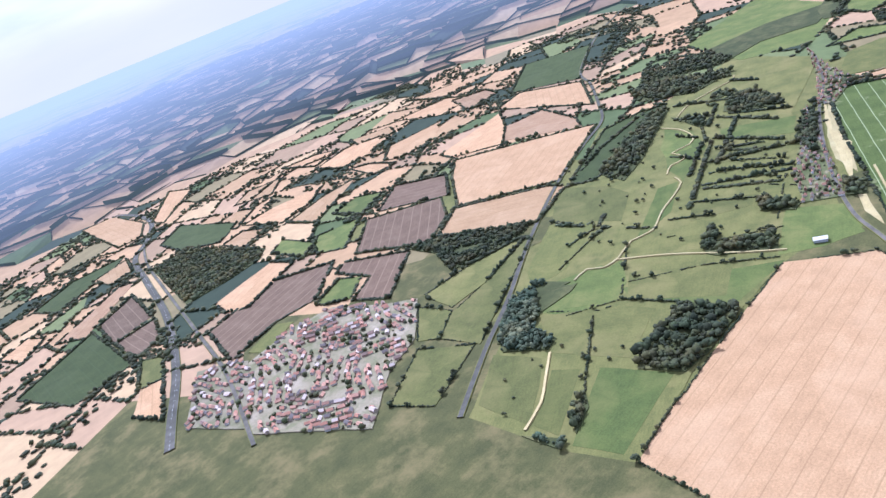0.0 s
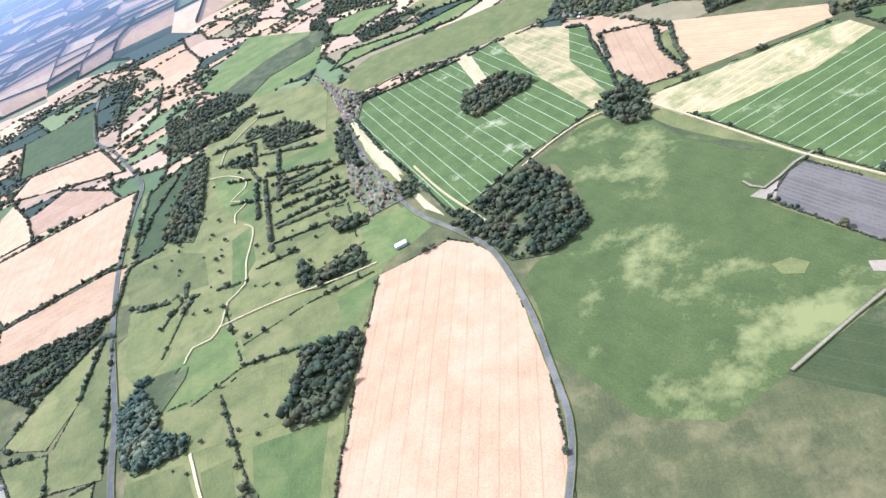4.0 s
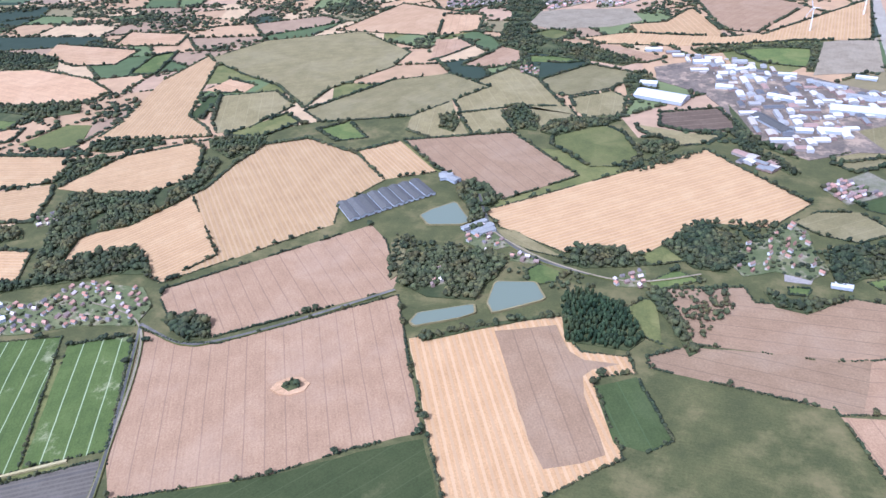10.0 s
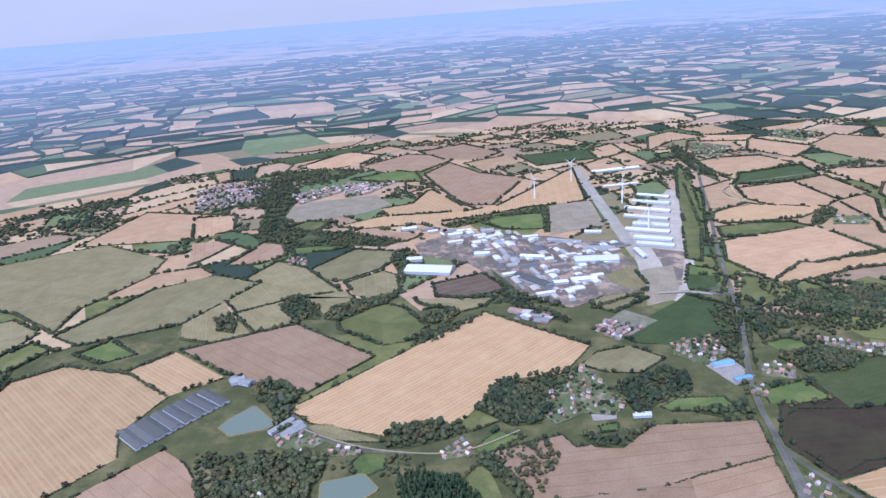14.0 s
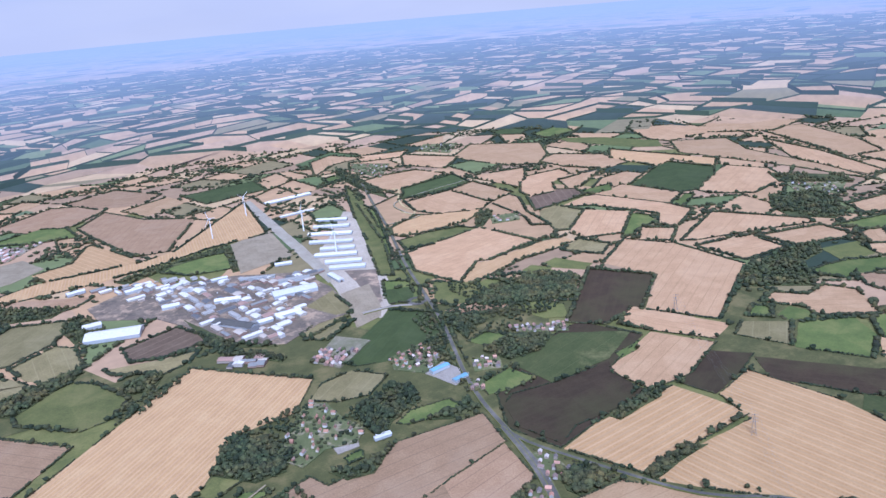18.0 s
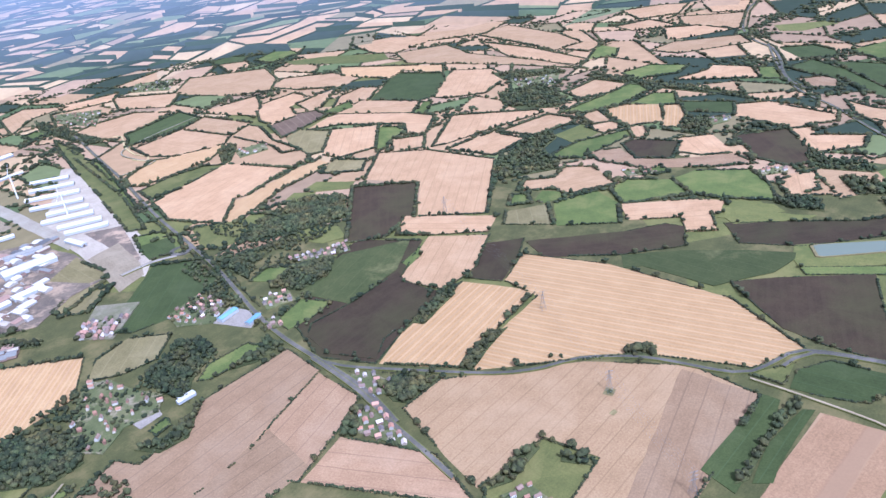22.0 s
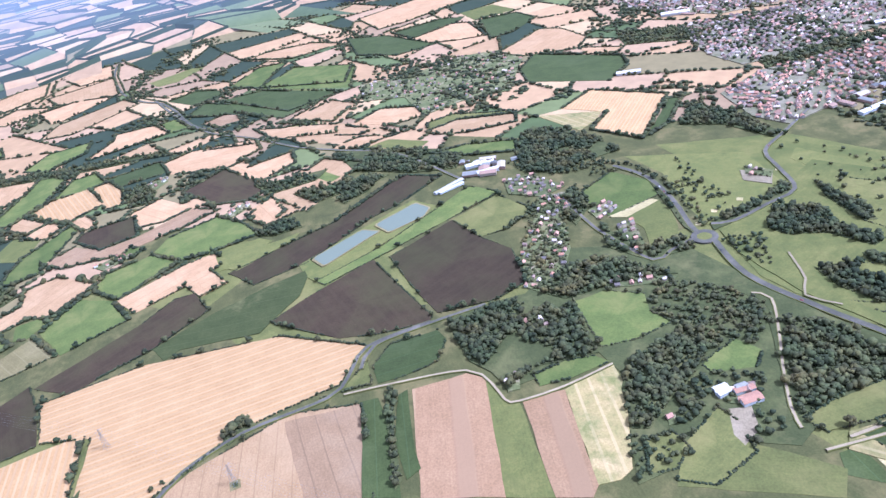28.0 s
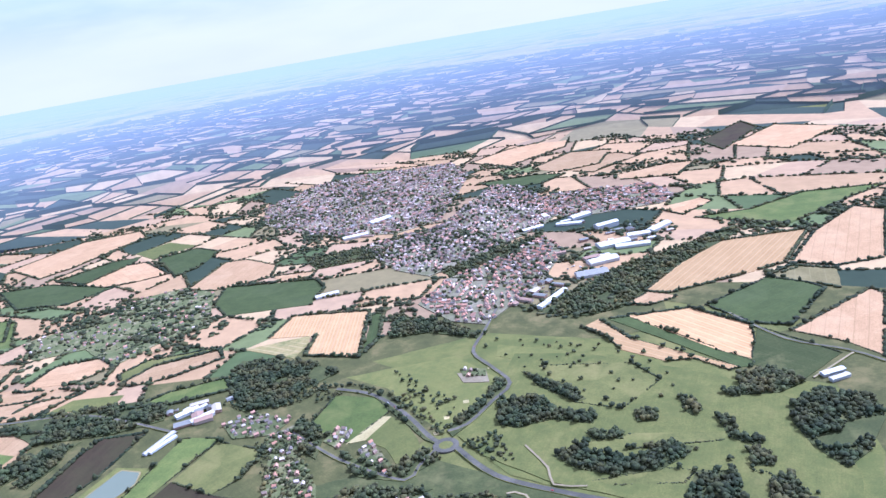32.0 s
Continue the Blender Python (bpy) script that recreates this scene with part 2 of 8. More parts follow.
TAN, TAN_D, TAN_L = (0.460, 0.285, 0.146), (0.400, 0.246, 0.124), (0.510, 0.330, 0.176)
GRN, GRN_D, GRN_L = (0.087, 0.116, 0.028), (0.067, 0.092, 0.023), (0.112, 0.141, 0.037)
MAT = {
    "wheat": field_material("ripe_wheat", TAN, TAN_D, TAN_L, [(24, 0.065, (0.300, 0.185, 0.092), 0.62)], patch_col=(0.540, 0.360, 0.204), patch=0.5),
    "stubble": field_material("cut_stubble", (0.500, 0.305, 0.136), (0.440, 0.265, 0.119), (0.550, 0.355, 0.171), [(9, 0.38, (0.580, 0.392, 0.215), 0.5), (27, 0.12, (0.400, 0.240, 0.121), 0.35)]),
    "gold": field_material("straw_rows", (0.510, 0.302, 0.133), (0.451, 0.262, 0.112), (0.559, 0.346, 0.163), [(9, 0.42, (0.588, 0.398, 0.213), 0.55), (18, 0.22, (0.402, 0.252, 0.122), 0.5)]),
    "brown": field_material("dry_tilled_soil", (0.350, 0.218, 0.119), (0.300, 0.185, 0.100), (0.400, 0.260, 0.146), [(26, 0.06, (0.205, 0.130, 0.078), 0.62)], patch_col=(0.400, 0.275, 0.171)),
    "strips": field_material("striped_tilled_soil", (0.344, 0.207, 0.110), (0.310, 0.185, 0.096), (0.378, 0.233, 0.126), [(70, 0.3, (0.430, 0.290, 0.159), 0.55), (113, 0.2, (0.267, 0.158, 0.092), 0.5)]),
    "dun": field_material("dull_stubble", (0.235, 0.189, 0.082), (0.195, 0.158, 0.069), (0.285, 0.230, 0.102), [(30, 0.05, (0.350, 0.291, 0.151), 0.4)], patch_col=(0.310, 0.255, 0.134)),
    "soil": field_material("dark_soil", (0.055, 0.037, 0.020), (0.041, 0.028, 0.016), (0.069, 0.047, 0.026), [(20, 0.3, (0.062, 0.043, 0.024), 0.35)], patch_col=(0.062, 0.058, 0.022), patch=0.6, patch_scale=0.0045, patch_lo=0.44, patch_hi=0.62),
    "plough": field_material("ploughed_soil", (0.165, 0.109, 0.069), (0.135, 0.089, 0.057), (0.205, 0.141, 0.092), [(26, 0.07, (0.300, 0.209, 0.138), 0.75)]),
    "mauve": field_material("mauve_crop", (0.16, 0.13, 0.096), (0.12, 0.098, 0.073), (0.205, 0.17, 0.128), [(7, 0.4, (0.195, 0.16, 0.12), 0.7), (40, 0.1, (0.115, 0.10, 0.082), 0.5)]),
    "crop": field_material("striped_green_crop", GRN, GRN_D, GRN_L, [(27, 0.05, (0.405, 0.450, 0.250), 0.8)], patch_col=(0.370, 0.360, 0.190), patch=0.75, patch_scale=0.011, patch_lo=0.58, patch_hi=0.68),
    "green": field_material("deep_green_crop", (0.063, 0.081, 0.024), (0.050, 0.064, 0.020), (0.078, 0.097, 0.030), [(28, 0.04, (0.083, 0.117, 0.047), 0.5)], patch_col=(0.081, 0.097, 0.039), patch=0.6),
    "patchy": field_material("thin_green_crop", (0.095, 0.113, 0.029), (0.074, 0.092, 0.024), (0.115, 0.129, 0.036), [], patch_col=(0.302, 0.284, 0.095), patch=0.85, patch_scale=0.0055, patch_lo=0.54, patch_hi=0.64),
    "olive": field_material("thin_olive_crop", (0.068, 0.079, 0.025), (0.053, 0.065, 0.020), (0.085, 0.092, 0.031), [(28, 0.04, (0.110, 0.122, 0.047), 0.5)], patch_col=(0.221, 0.194, 0.082), patch=0.7, patch_scale=0.0055, patch_lo=0.56, patch_hi=0.7),
    "lot": field_material("works_yard_ground", (0.179, 0.139, 0.103), (0.125, 0.101, 0.077), (0.269, 0.205, 0.148), [], patch_col=(0.466, 0.333, 0.217), patch_scale=0.022, patch=0.85, patch_lo=0.5, patch_hi=0.62),
    "margin": field_material("field_margin_grass", (0.100, 0.098, 0.034), (0.071, 0.073, 0.026), (0.149, 0.131, 0.048), [], patch_col=(0.217, 0.171, 0.073), patch=0.75, patch_scale=0.01),
    "pasture": field_material("rough_pasture", (0.143, 0.143, 0.043), (0.100, 0.109, 0.033), (0.186, 0.177, 0.055), [], patch_col=(0.222, 0.192, 0.069), patch=0.75, patch_scale=0.008),
    "meadow": field_material("lush_meadow", (0.119, 0.146, 0.038), (0.087, 0.113, 0.031), (0.161, 0.179, 0.048), [], patch_col=(0.183, 0.181, 0.057), patch=0.8, patch_scale=0.009),
    "lawn": field_material("yellow_meadow", (0.154, 0.155, 0.045), (0.112, 0.123, 0.037), (0.202, 0.185, 0.059), [], patch_col=(0.098, 0.115, 0.033), patch=0.85, patch_scale=0.011),
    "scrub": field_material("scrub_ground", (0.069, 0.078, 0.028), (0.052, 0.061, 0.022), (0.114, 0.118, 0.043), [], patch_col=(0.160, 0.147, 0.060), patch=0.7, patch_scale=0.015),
    "straw": field_material("straw_margin", (0.500, 0.400, 0.194), (0.430, 0.340, 0.157), (0.570, 0.469, 0.250), []),
    "yard": field_material("pale_concrete", (0.34, 0.295, 0.245), (0.26, 0.225, 0.19), (0.44, 0.385, 0.325), [], patch_col=(0.24, 0.21, 0.18), patch_scale=0.02, patch=0.8),
    "dirt": field_material("bare_dirt", (0.320, 0.252, 0.164), (0.256, 0.200, 0.128), (0.384, 0.308, 0.208), []),
    "thin": field_material("thin_streaked_crop", (0.360, 0.280, 0.120), (0.220, 0.210, 0.074), (0.470, 0.350, 0.176), [(19, 0.2, (0.480, 0.369, 0.194), 0.6)], patch_col=(0.130, 0.155, 0.044), patch=0.8, patch_scale=0.012, patch_lo=0.5, patch_hi=0.64),
    "garden": field_material("garden_ground", (0.137, 0.147, 0.060), (0.092, 0.108, 0.039), (0.229, 0.206, 0.095), [], patch_col=(0.389, 0.304, 0.224), patch=0.7, patch_scale=0.04, patch_lo=0.54, patch_hi=0.66),
    "town": field_material("town_ground", (0.253, 0.220, 0.143), (0.149, 0.154, 0.072), (0.380, 0.319, 0.242), [], patch_col=(0.138, 0.154, 0.066), patch=0.7, patch_scale=0.03),
    "tarmac": field_material("worn_tarmac", (0.126, 0.114, 0.094), (0.092, 0.084, 0.070), (0.178, 0.159, 0.134), [], patch_col=(0.185, 0.161, 0.140), patch_scale=0.02, patch=0.8),
    "runway": field_material("old_concrete_runway", (0.44, 0.37, 0.28), (0.38, 0.31, 0.24), (0.52, 0.44, 0.35), []),
}


def foliage(name, dark, mid, light):
    m, nt, bsdf = material(name, 0.85)
    geo = nt.nodes.new("ShaderNodeNewGeometry")
    r = ramp_node(nt, [(0.0, tuple(c * 0.8 for c in dark)), (0.45, mid), (0.85, light), (1.0, tuple(c * 1.25 for c in light))])
    nt.links.new(geo.outputs["Random Per Island"], r.inputs[0])
    fine = ramp_node(nt, [(0.3, (0.6,) * 3), (0.7, (1.35,) * 3)])
    nt.links.new(noise_out(nt, geo.outputs["Position"], 0.9, 3, 0.7), fine.inputs[0])
    drift = ramp_node(nt, [(0.38, (0.78, 0.9, 0.9)), (0.5, (1, 1, 1)), (0.66, (1.35, 1.08, 0.95))])
    nt.links.new(noise_out(nt, geo.outputs["Position"], 0.022, 4, 0.6), drift.inputs[0])
    info = nt.nodes.new("ShaderNodeObjectInfo")
    vr = ramp_node(nt, [(0.0, (0.7, 0.75, 0.75)), (1.0, (1.3, 1.2, 1.1))])
    nt.links.new(info.outputs["Random"], vr.inputs[0])
    col = mix(nt, "MULTIPLY", 1.0, mix(nt, "MULTIPLY", 1.0, mix(nt, "MULTIPLY", 1.0, r.outputs[0], drift.outputs[0]), fine.outputs[0]), vr.outputs[0])
    nt.links.new(col, bsdf.inputs["Base Color"])
    return m


LEAF = foliage("broad_leaves", (0.044, 0.050, 0.025), (0.064, 0.071, 0.033), (0.088, 0.095, 0.041))
CONIFER = foliage("conifer_needles", (0.021, 0.035, 0.016), (0.032, 0.049, 0.020), (0.045, 0.065, 0.028))
LEAF_GREY = foliage("willow_leaves", (0.055, 0.074, 0.044), (0.083, 0.105, 0.057), (0.110, 0.136, 0.082))
HEDGE = foliage("hedge_leaves", (0.035, 0.042, 0.021), (0.049, 0.057, 0.028), (0.067, 0.077, 0.034))
BARK = material("bark", 0.95)[0]
BARK.node_tree.nodes["Principled BSDF"].inputs["Base Color"].default_value = (0.10, 0.075, 0.055, 1)


def plain(name, col, rough=0.8, metal=0.0, vary=0.15, scale=0.6):
    m, nt, bsdf = material(name, rough)
    bsdf.inputs["Metallic"].default_value = metal
    vec = obj_coord(nt)
    r = ramp_node(nt, [(0.3, tuple(c * (1 - vary) for c in col)), (0.7, tuple(min(1, c * (1 + vary)) for c in col))])
    nt.links.new(noise_out(nt, vec, scale, 5, 0.65), r.inputs[0])
    info = nt.nodes.new("ShaderNodeObjectInfo")
    vr = ramp_node(nt, [(0.0, (0.85,) * 3), (1.0, (1.15,) * 3)])
    nt.links.new(info.outputs["Random"], vr.inputs[0])
    nt.links.new(mix(nt, "MULTIPLY", 1.0, r.outputs[0], vr.outputs[0]), bsdf.inputs["Base Color"])
    return m
# ---- the land ----
EYE_MID = (60.0, 140.0, 650.0)
NEAR_R, RIM_R, MID_R, FAR_R = 3800.0, 4650.0, 13000.0, 60000.0


def mesh_object(name, verts, faces, mat, parent=None, label="", m=None, smooth=False):
    me = bpy.data.meshes.new(name)
    me.from_pydata([tuple(v) for v in verts], [], faces)
    me.materials.append(mat)
    if smooth:
        for p in me.polygons:
            p.use_smooth = True
    ob = new(name, me)
    if parent is not None:
        ob.parent = parent
    if m is not None:
        ob.matrix_basis = m
    if label:
        ob["label"] = label
    return ob


# one flat sheet of rough grass, out to the backdrop
ring = [(EYE_MID[0] + NEAR_R * 1.02 * math.cos(i * math.pi / 48), EYE_MID[1] + NEAR_R * 1.02 * math.sin(i * math.pi / 48), -0.6) for i in range(96)]
ground = mesh_object("ground", ring, [list(range(96))], MAT["pasture"])
tagged(ground, "flat green farmland grass running to the horizon", "ground", kind="structure")


def patchwork_material(name, glow):
    m, nt, bsdf = material(name, 0.95)
    geo = nt.nodes.new("ShaderNodeNewGeometry")
    r = ramp_node(nt, [(0.0, (0.470, 0.296, 0.153)), (0.2, (0.420, 0.265, 0.135)), (0.34, (0.520, 0.357, 0.189)), (0.46, (0.330, 0.219, 0.126)),
                       (0.54, (0.240, 0.189, 0.090)), (0.62, (0.095, 0.122, 0.045)), (0.70, (0.140, 0.168, 0.063)), (0.77, (0.170, 0.189, 0.072)),
                       (0.885, (0.040, 0.055, 0.032)), (0.94, (0.44, 0.285, 0.165))], "CONSTANT")
    tone = nt.nodes.new("ShaderNodeAttribute")
    tone.attribute_name = "tone"
    nt.links.new(tone.outputs["Fac"], r.inputs[0])
    col = r.outputs[0]
    fine = ramp_node(nt, [(0.3, (0.85,) * 3), (0.7, (1.12,) * 3)])
    nt.links.new(noise_out(nt, geo.outputs["Position"], 0.02, 6, 0.65), fine.inputs[0])
    col = mix(nt, "MULTIPLY", 1.0, col, fine.outputs[0])
    if glow:
        haze_over(nt, bsdf, col)
    else:
        nt.links.new(col, bsdf.inputs["Base Color"])
    return m


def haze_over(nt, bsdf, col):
    """Paints the blue haze of the air onto the far backdrop as emission, more so the farther the land that it stands
    for.
    """
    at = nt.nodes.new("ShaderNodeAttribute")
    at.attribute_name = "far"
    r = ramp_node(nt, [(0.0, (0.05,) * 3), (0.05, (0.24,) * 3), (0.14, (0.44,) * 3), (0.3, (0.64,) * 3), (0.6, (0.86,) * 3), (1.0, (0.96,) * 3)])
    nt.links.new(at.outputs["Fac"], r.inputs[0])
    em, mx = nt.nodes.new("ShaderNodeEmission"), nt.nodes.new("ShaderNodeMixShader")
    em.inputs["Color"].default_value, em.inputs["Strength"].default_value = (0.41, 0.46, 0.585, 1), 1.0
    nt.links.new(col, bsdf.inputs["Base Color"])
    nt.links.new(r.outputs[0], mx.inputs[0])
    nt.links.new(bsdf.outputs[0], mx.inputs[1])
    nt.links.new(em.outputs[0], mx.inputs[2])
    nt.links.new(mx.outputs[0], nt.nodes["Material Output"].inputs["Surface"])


def far_place(x, y, z):
    """Land past the near sheet, drawn in along the sight line from the middle of the flight onto the backdrop's bowl."""
    dx, dy = x - EYE_MID[0], y - EYE_MID[1]
    r = math.hypot(dx, dy)
    if r <= NEAR_R:
        return (x, y, z - 0.3), 0.0
    rho = NEAR_R + (RIM_R - NEAR_R) * (1 - NEAR_R / r)
    k = rho / r
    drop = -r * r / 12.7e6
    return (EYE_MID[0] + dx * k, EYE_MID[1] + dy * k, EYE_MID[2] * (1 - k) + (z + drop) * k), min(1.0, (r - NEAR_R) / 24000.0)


def patch_cells(cell, r_in, r_out, turn, rng):
    """Corners of an irregular patchwork between two radii."""
    n = int(r_out / cell) + 2
    c, s = math.cos(turn), math.sin(turn)
    node = {}
    for i in range(-n, n + 1):
        for j in range(-n, n + 1):
            u, v = (i + rng.uniform(-0.36, 0.36)) * cell * 1.25, (j + rng.uniform(-0.36, 0.36) + 0.25 * (i % 2)) * cell * 0.8
            x, y = EYE_MID[0] + u * c - v * s, EYE_MID[1] + u * s + v * c
            bend = noise.noise_vector(Vector((x / 1500, y / 1500, 2.0))) * 330 + noise.noise_vector(Vector((x / 420, y / 420, 7.0))) * 90
            node[i, j] = (x + bend.x, y + bend.y)
    for i in range(-n, n):
        for j in range(-n, n):
            q = [node[i, j], node[i + 1, j], node[i + 1, j + 1], node[i, j + 1]]
            r = math.hypot(q[0][0] - EYE_MID[0], q[0][1] - EYE_MID[1])
            if not r_in <= r < r_out:
                continue
            if rng.random() < 0.6:
                k = rng.uniform(0.35, 0.65)
                a = tuple(q[0][d] + (q[1][d] - q[0][d]) * k for d in (0, 1))
                b = tuple(q[3][d] + (q[2][d] - q[3][d]) * k for d in (0, 1))
                yield [q[0], a, b, q[3]]
                yield [a, q[1], q[2], b]
            else:
                yield q


def tone_at(q, rng):
    """Which crop a patch of the far land grows: woods and pastures come in clusters."""
    x, y = q[0]
    woody = noise.noise(Vector((x / 1300, y / 1300, 11.0))) + 0.5 * noise.noise(Vector((x / 480, y / 480, 5.0)))
    k = rng.random()
    if k < 0.06 + 0.40 * max(0.0, woody):
        return 0.9
    if k < 0.20 + 0.35 * max(0.0, woody):
        return rng.uniform(0.62, 0.88)
    return rng.uniform(0.0, 0.61) if rng.random() < 0.85 else 0.97


def give_tones(ob, tones):
    ob.data.attributes.new("tone", "FLOAT", "FACE").data.foreach_set("value", tones)


def ramp_value(nt):
    geo = nt.nodes.new("ShaderNodeNewGeometry")
    r = ramp_node(nt, [(0.0, (0.03, 0.05, 0.02)), (1.0, (0.06, 0.09, 0.035))])
    nt.links.new(geo.outputs["Random Per Island"], r.inputs[0])
    return r.outputs[0]
# ---- builders ----
LABELS = {"lot": "grey tarmac and gravel yards of a works estate", "olive": "olive green crop with pale thin patches", 
    "wheat": "ripe pinkish tan wheat field with thin tramlines",
    "stubble": "cut tan stubble field with straw rows",
    "gold": "golden harvested field with curved straw rows",
    "brown": "dry pale brown tilled field with faint lines",
    "dun": "dull olive brown stubble field with tracks",
    "soil": "dark bare soil field with green tinges",
    "plough": "ploughed dark brown field with pale lines",
    "mauve": "greyish mauve crop block beside a farm track",
    "crop": "bright green crop with pale tramlines and bare patches",
    "green": "deep green even crop field",
    "patchy": "dark green field with pale thin patches",
    "pasture": "rough olive green pasture between hedges",
    "meadow": "lush green meadow",
    "lawn": "yellowish green mown grassland",
    "scrub": "dark green scrubland under trees",
    "straw": "pale straw coloured field",
    "yard": "pale concrete yard between sheds",
    "dirt": "bare sandy dirt patch",
    "strips": "tilled field in broad tan and brown strips",
    "thin": "thin streaky green crop with bare tan soil",
    "runway": "old pale concrete runway of a disused airfield",
    "tarmac": "grey tarmac yard between works buildings",
}
FIELD_POLYS, HEDGE_RUNS = [], []
count = {"field": 0}


def inside(points, poly):
    """Which of the points (n x 2) lie in the polygon."""
    x, y = points[:, 0], points[:, 1]
    hit = np.zeros(len(points), bool)
    a = np.asarray(poly, float)
    b = np.roll(a, -1, 0)
    for (x0, y0), (x1, y1) in zip(a, b):
        if y0 == y1:
            continue
        hit ^= ((y0 > y) != (y1 > y)) & (x < (x1 - x0) * (y - y0) / (y1 - y0) + x0)
    return hit


def inside_any(points, polys):
    done = np.zeros(len(points), bool)
    for poly in polys:
        p = np.asarray(poly, float)
        lo, hi = p.min(0), p.max(0)
        near = np.where(((points >= lo) & (points <= hi)).all(1) & ~done)[0]
        if len(near):
            done[near] = inside(points[near], p)
    return done


def spread(poly, spacing, rng, jitter=0.45):
    """Points on a jittered grid inside a polygon."""
    p = np.asarray(poly, float)
    lo, hi = p.min(0), p.max(0)
    xs, ys = np.meshgrid(np.arange(lo[0], hi[0] + spacing, spacing), np.arange(lo[1], hi[1] + spacing, spacing))
    g = np.stack([xs.ravel(), ys.ravel()], 1)
    g += np.random.RandomState(rng).uniform(-jitter, jitter, g.shape) * spacing
    return g[inside(g, p)]


def wavy(pts, step, amount, rng, closed=True):
    """The outline with points added along its sides, each a little off the line."""
    out, n = [], len(pts)
    for i in range(n if closed else n - 1):
        a, b = Vector(pts[i]), Vector(pts[(i + 1) % n])
        k = max(1, int((b - a).length / step))
        for j in range(k):
            p = a.lerp(b, j / k)
            if j:
                p = p + Vector((rng.uniform(-amount, amount), rng.uniform(-amount, amount)))
            out.append((p.x, p.y))
    if not closed:
        out.append(tuple(pts[-1]))
    return out


def slab(name, pts, z0, z1, mat, ang=0.0, rng=None):
    """A thin slab of ground with its own length along ang, standing at its middle."""
    if rng:
        pts = wavy(pts, 26, 1.3, rng)
    cx, cy = sum(p[0] for p in pts) / len(pts), sum(p[1] for p in pts) / len(pts)
    c, s = math.cos(-radians(ang)), math.sin(-radians(ang))
    loc = [((x - cx) * c - (y - cy) * s, (x - cx) * s + (y - cy) * c) for x, y in pts]
    n = len(loc)
    verts = [(x, y, z1) for x, y in loc] + [(x, y, z0) for x, y in loc]
    faces = [list(range(n))] + [[i, n + i, n + (i + 1) % n, (i + 1) % n] for i in range(n)]
    return mesh_object(name, verts, faces, mat, m=pose(cx, cy, 0, 0, 0, ang))


def field(kind, ang, pts, hedge=True):
    rng = random.Random(count["field"] + 7)
    z = 0.15 + count["field"] * 0.003
    count["field"] += 1
    ob = slab("field", pts, 0.0, z, MAT[kind], ang, rng)
    tagged(ob, LABELS[kind], "yard" if kind in ("yard", "tarmac", "lot") else "runway" if kind == "runway" else "field", group="fields of the countryside")
    if hedge and kind not in ("yard", "dirt", "straw", "scrub", "runway", "tarmac", "lawn", "patchy", "thin", "olive", "lot"):
        FIELD_POLYS.append(pts)
        HEDGE_RUNS.append(([*pts, pts[0]], len(FIELD_POLYS)))
    else:
        FIELD_POLYS.append(pts)
    if kind in ("yard", "tarmac", "lot", "runway", "meadow", "dirt"):
        KEEP_CLEAR.append(pts)
    return ob


def fast_mesh(name, verts, tris, mat, smooth=True):
    me = bpy.data.meshes.new(name)
    me.vertices.add(len(verts))
    me.vertices.foreach_set("co", np.asarray(verts, np.float32).ravel())
    n = len(tris)
    me.loops.add(3 * n)
    me.loops.foreach_set("vertex_index", np.asarray(tris, np.int32).ravel())
    me.polygons.add(n)
    me.polygons.foreach_set("loop_start", np.arange(0, 3 * n, 3, dtype=np.int32))
    me.polygons.foreach_set("loop_total", np.full(n, 3, np.int32))
    me.polygons.foreach_set("use_smooth", np.full(n, smooth))
    me.materials.append(mat)
    me.update(calc_edges=True)
    return new(name, me)


def blob_template(sub, seed, rough):
    """A lumpy clump of leaves, one unit across, as arrays."""
    bm = bmesh.new()
    bmesh.ops.create_icosphere(bm, subdivisions=sub, radius=0.5)
    for v in bm.verts:
        k = 1 + rough * noise.noise(v.co * 3.1 + Vector((seed * 7.3, seed * 1.7, 0))) + rough * 0.5 * noise.noise(v.co * 8.3 + Vector((seed, 0, seed * 3.1)))
        v.co *= k
        if v.co.z < 0:
            v.co.z *= 0.7
    bm.verts.ensure_lookup_table()
    v, f = np.array([v.co[:] for v in bm.verts]), np.array([[q.index for q in f.verts] for f in bm.faces])
    bm.free()
    return v, f


CLUMP_LOW = [blob_template(1, i + 3, 0.85) for i in range(9)]


def clumps(name, place, size, high, mat, templates, seed):
    """One mesh of clumps: places (n x 3, the middle), widths, heights."""
    rs = np.random.RandomState(seed)
    vs, fs, base = [], [], 0
    pick, turn = rs.randint(0, len(templates), len(place)), rs.uniform(0, 6.28, len(place))
    for k, (tv, tf) in enumerate(templates):
        i = np.where(pick == k)[0]
        if not len(i):
            continue
        c, s = np.cos(turn[i])[:, None], np.sin(turn[i])[:, None]
        x, y = tv[None, :, 0] * size[i][:, None], tv[None, :, 1] * size[i][:, None] * rs.uniform(0.8, 1.2, (len(i), 1))
        v = np.stack([x * c - y * s, x * s + y * c, np.broadcast_to(tv[None, :, 2], x.shape) * high[i][:, None]], -1) + place[i][:, None, :]
        vs.append(v.reshape(-1, 3))
        fs.append((tf[None] + (base + np.arange(len(i)) * len(tv))[:, None, None]).reshape(-1, 3))
        base += len(i) * len(tv)
    return fast_mesh(name, np.concatenate(vs), np.concatenate(fs), mat)


def off_middle(x, y):
    return np.hypot(np.asarray(x) - EYE_MID[0], np.asarray(y) - EYE_MID[1])


KEEP_CLEAR = []


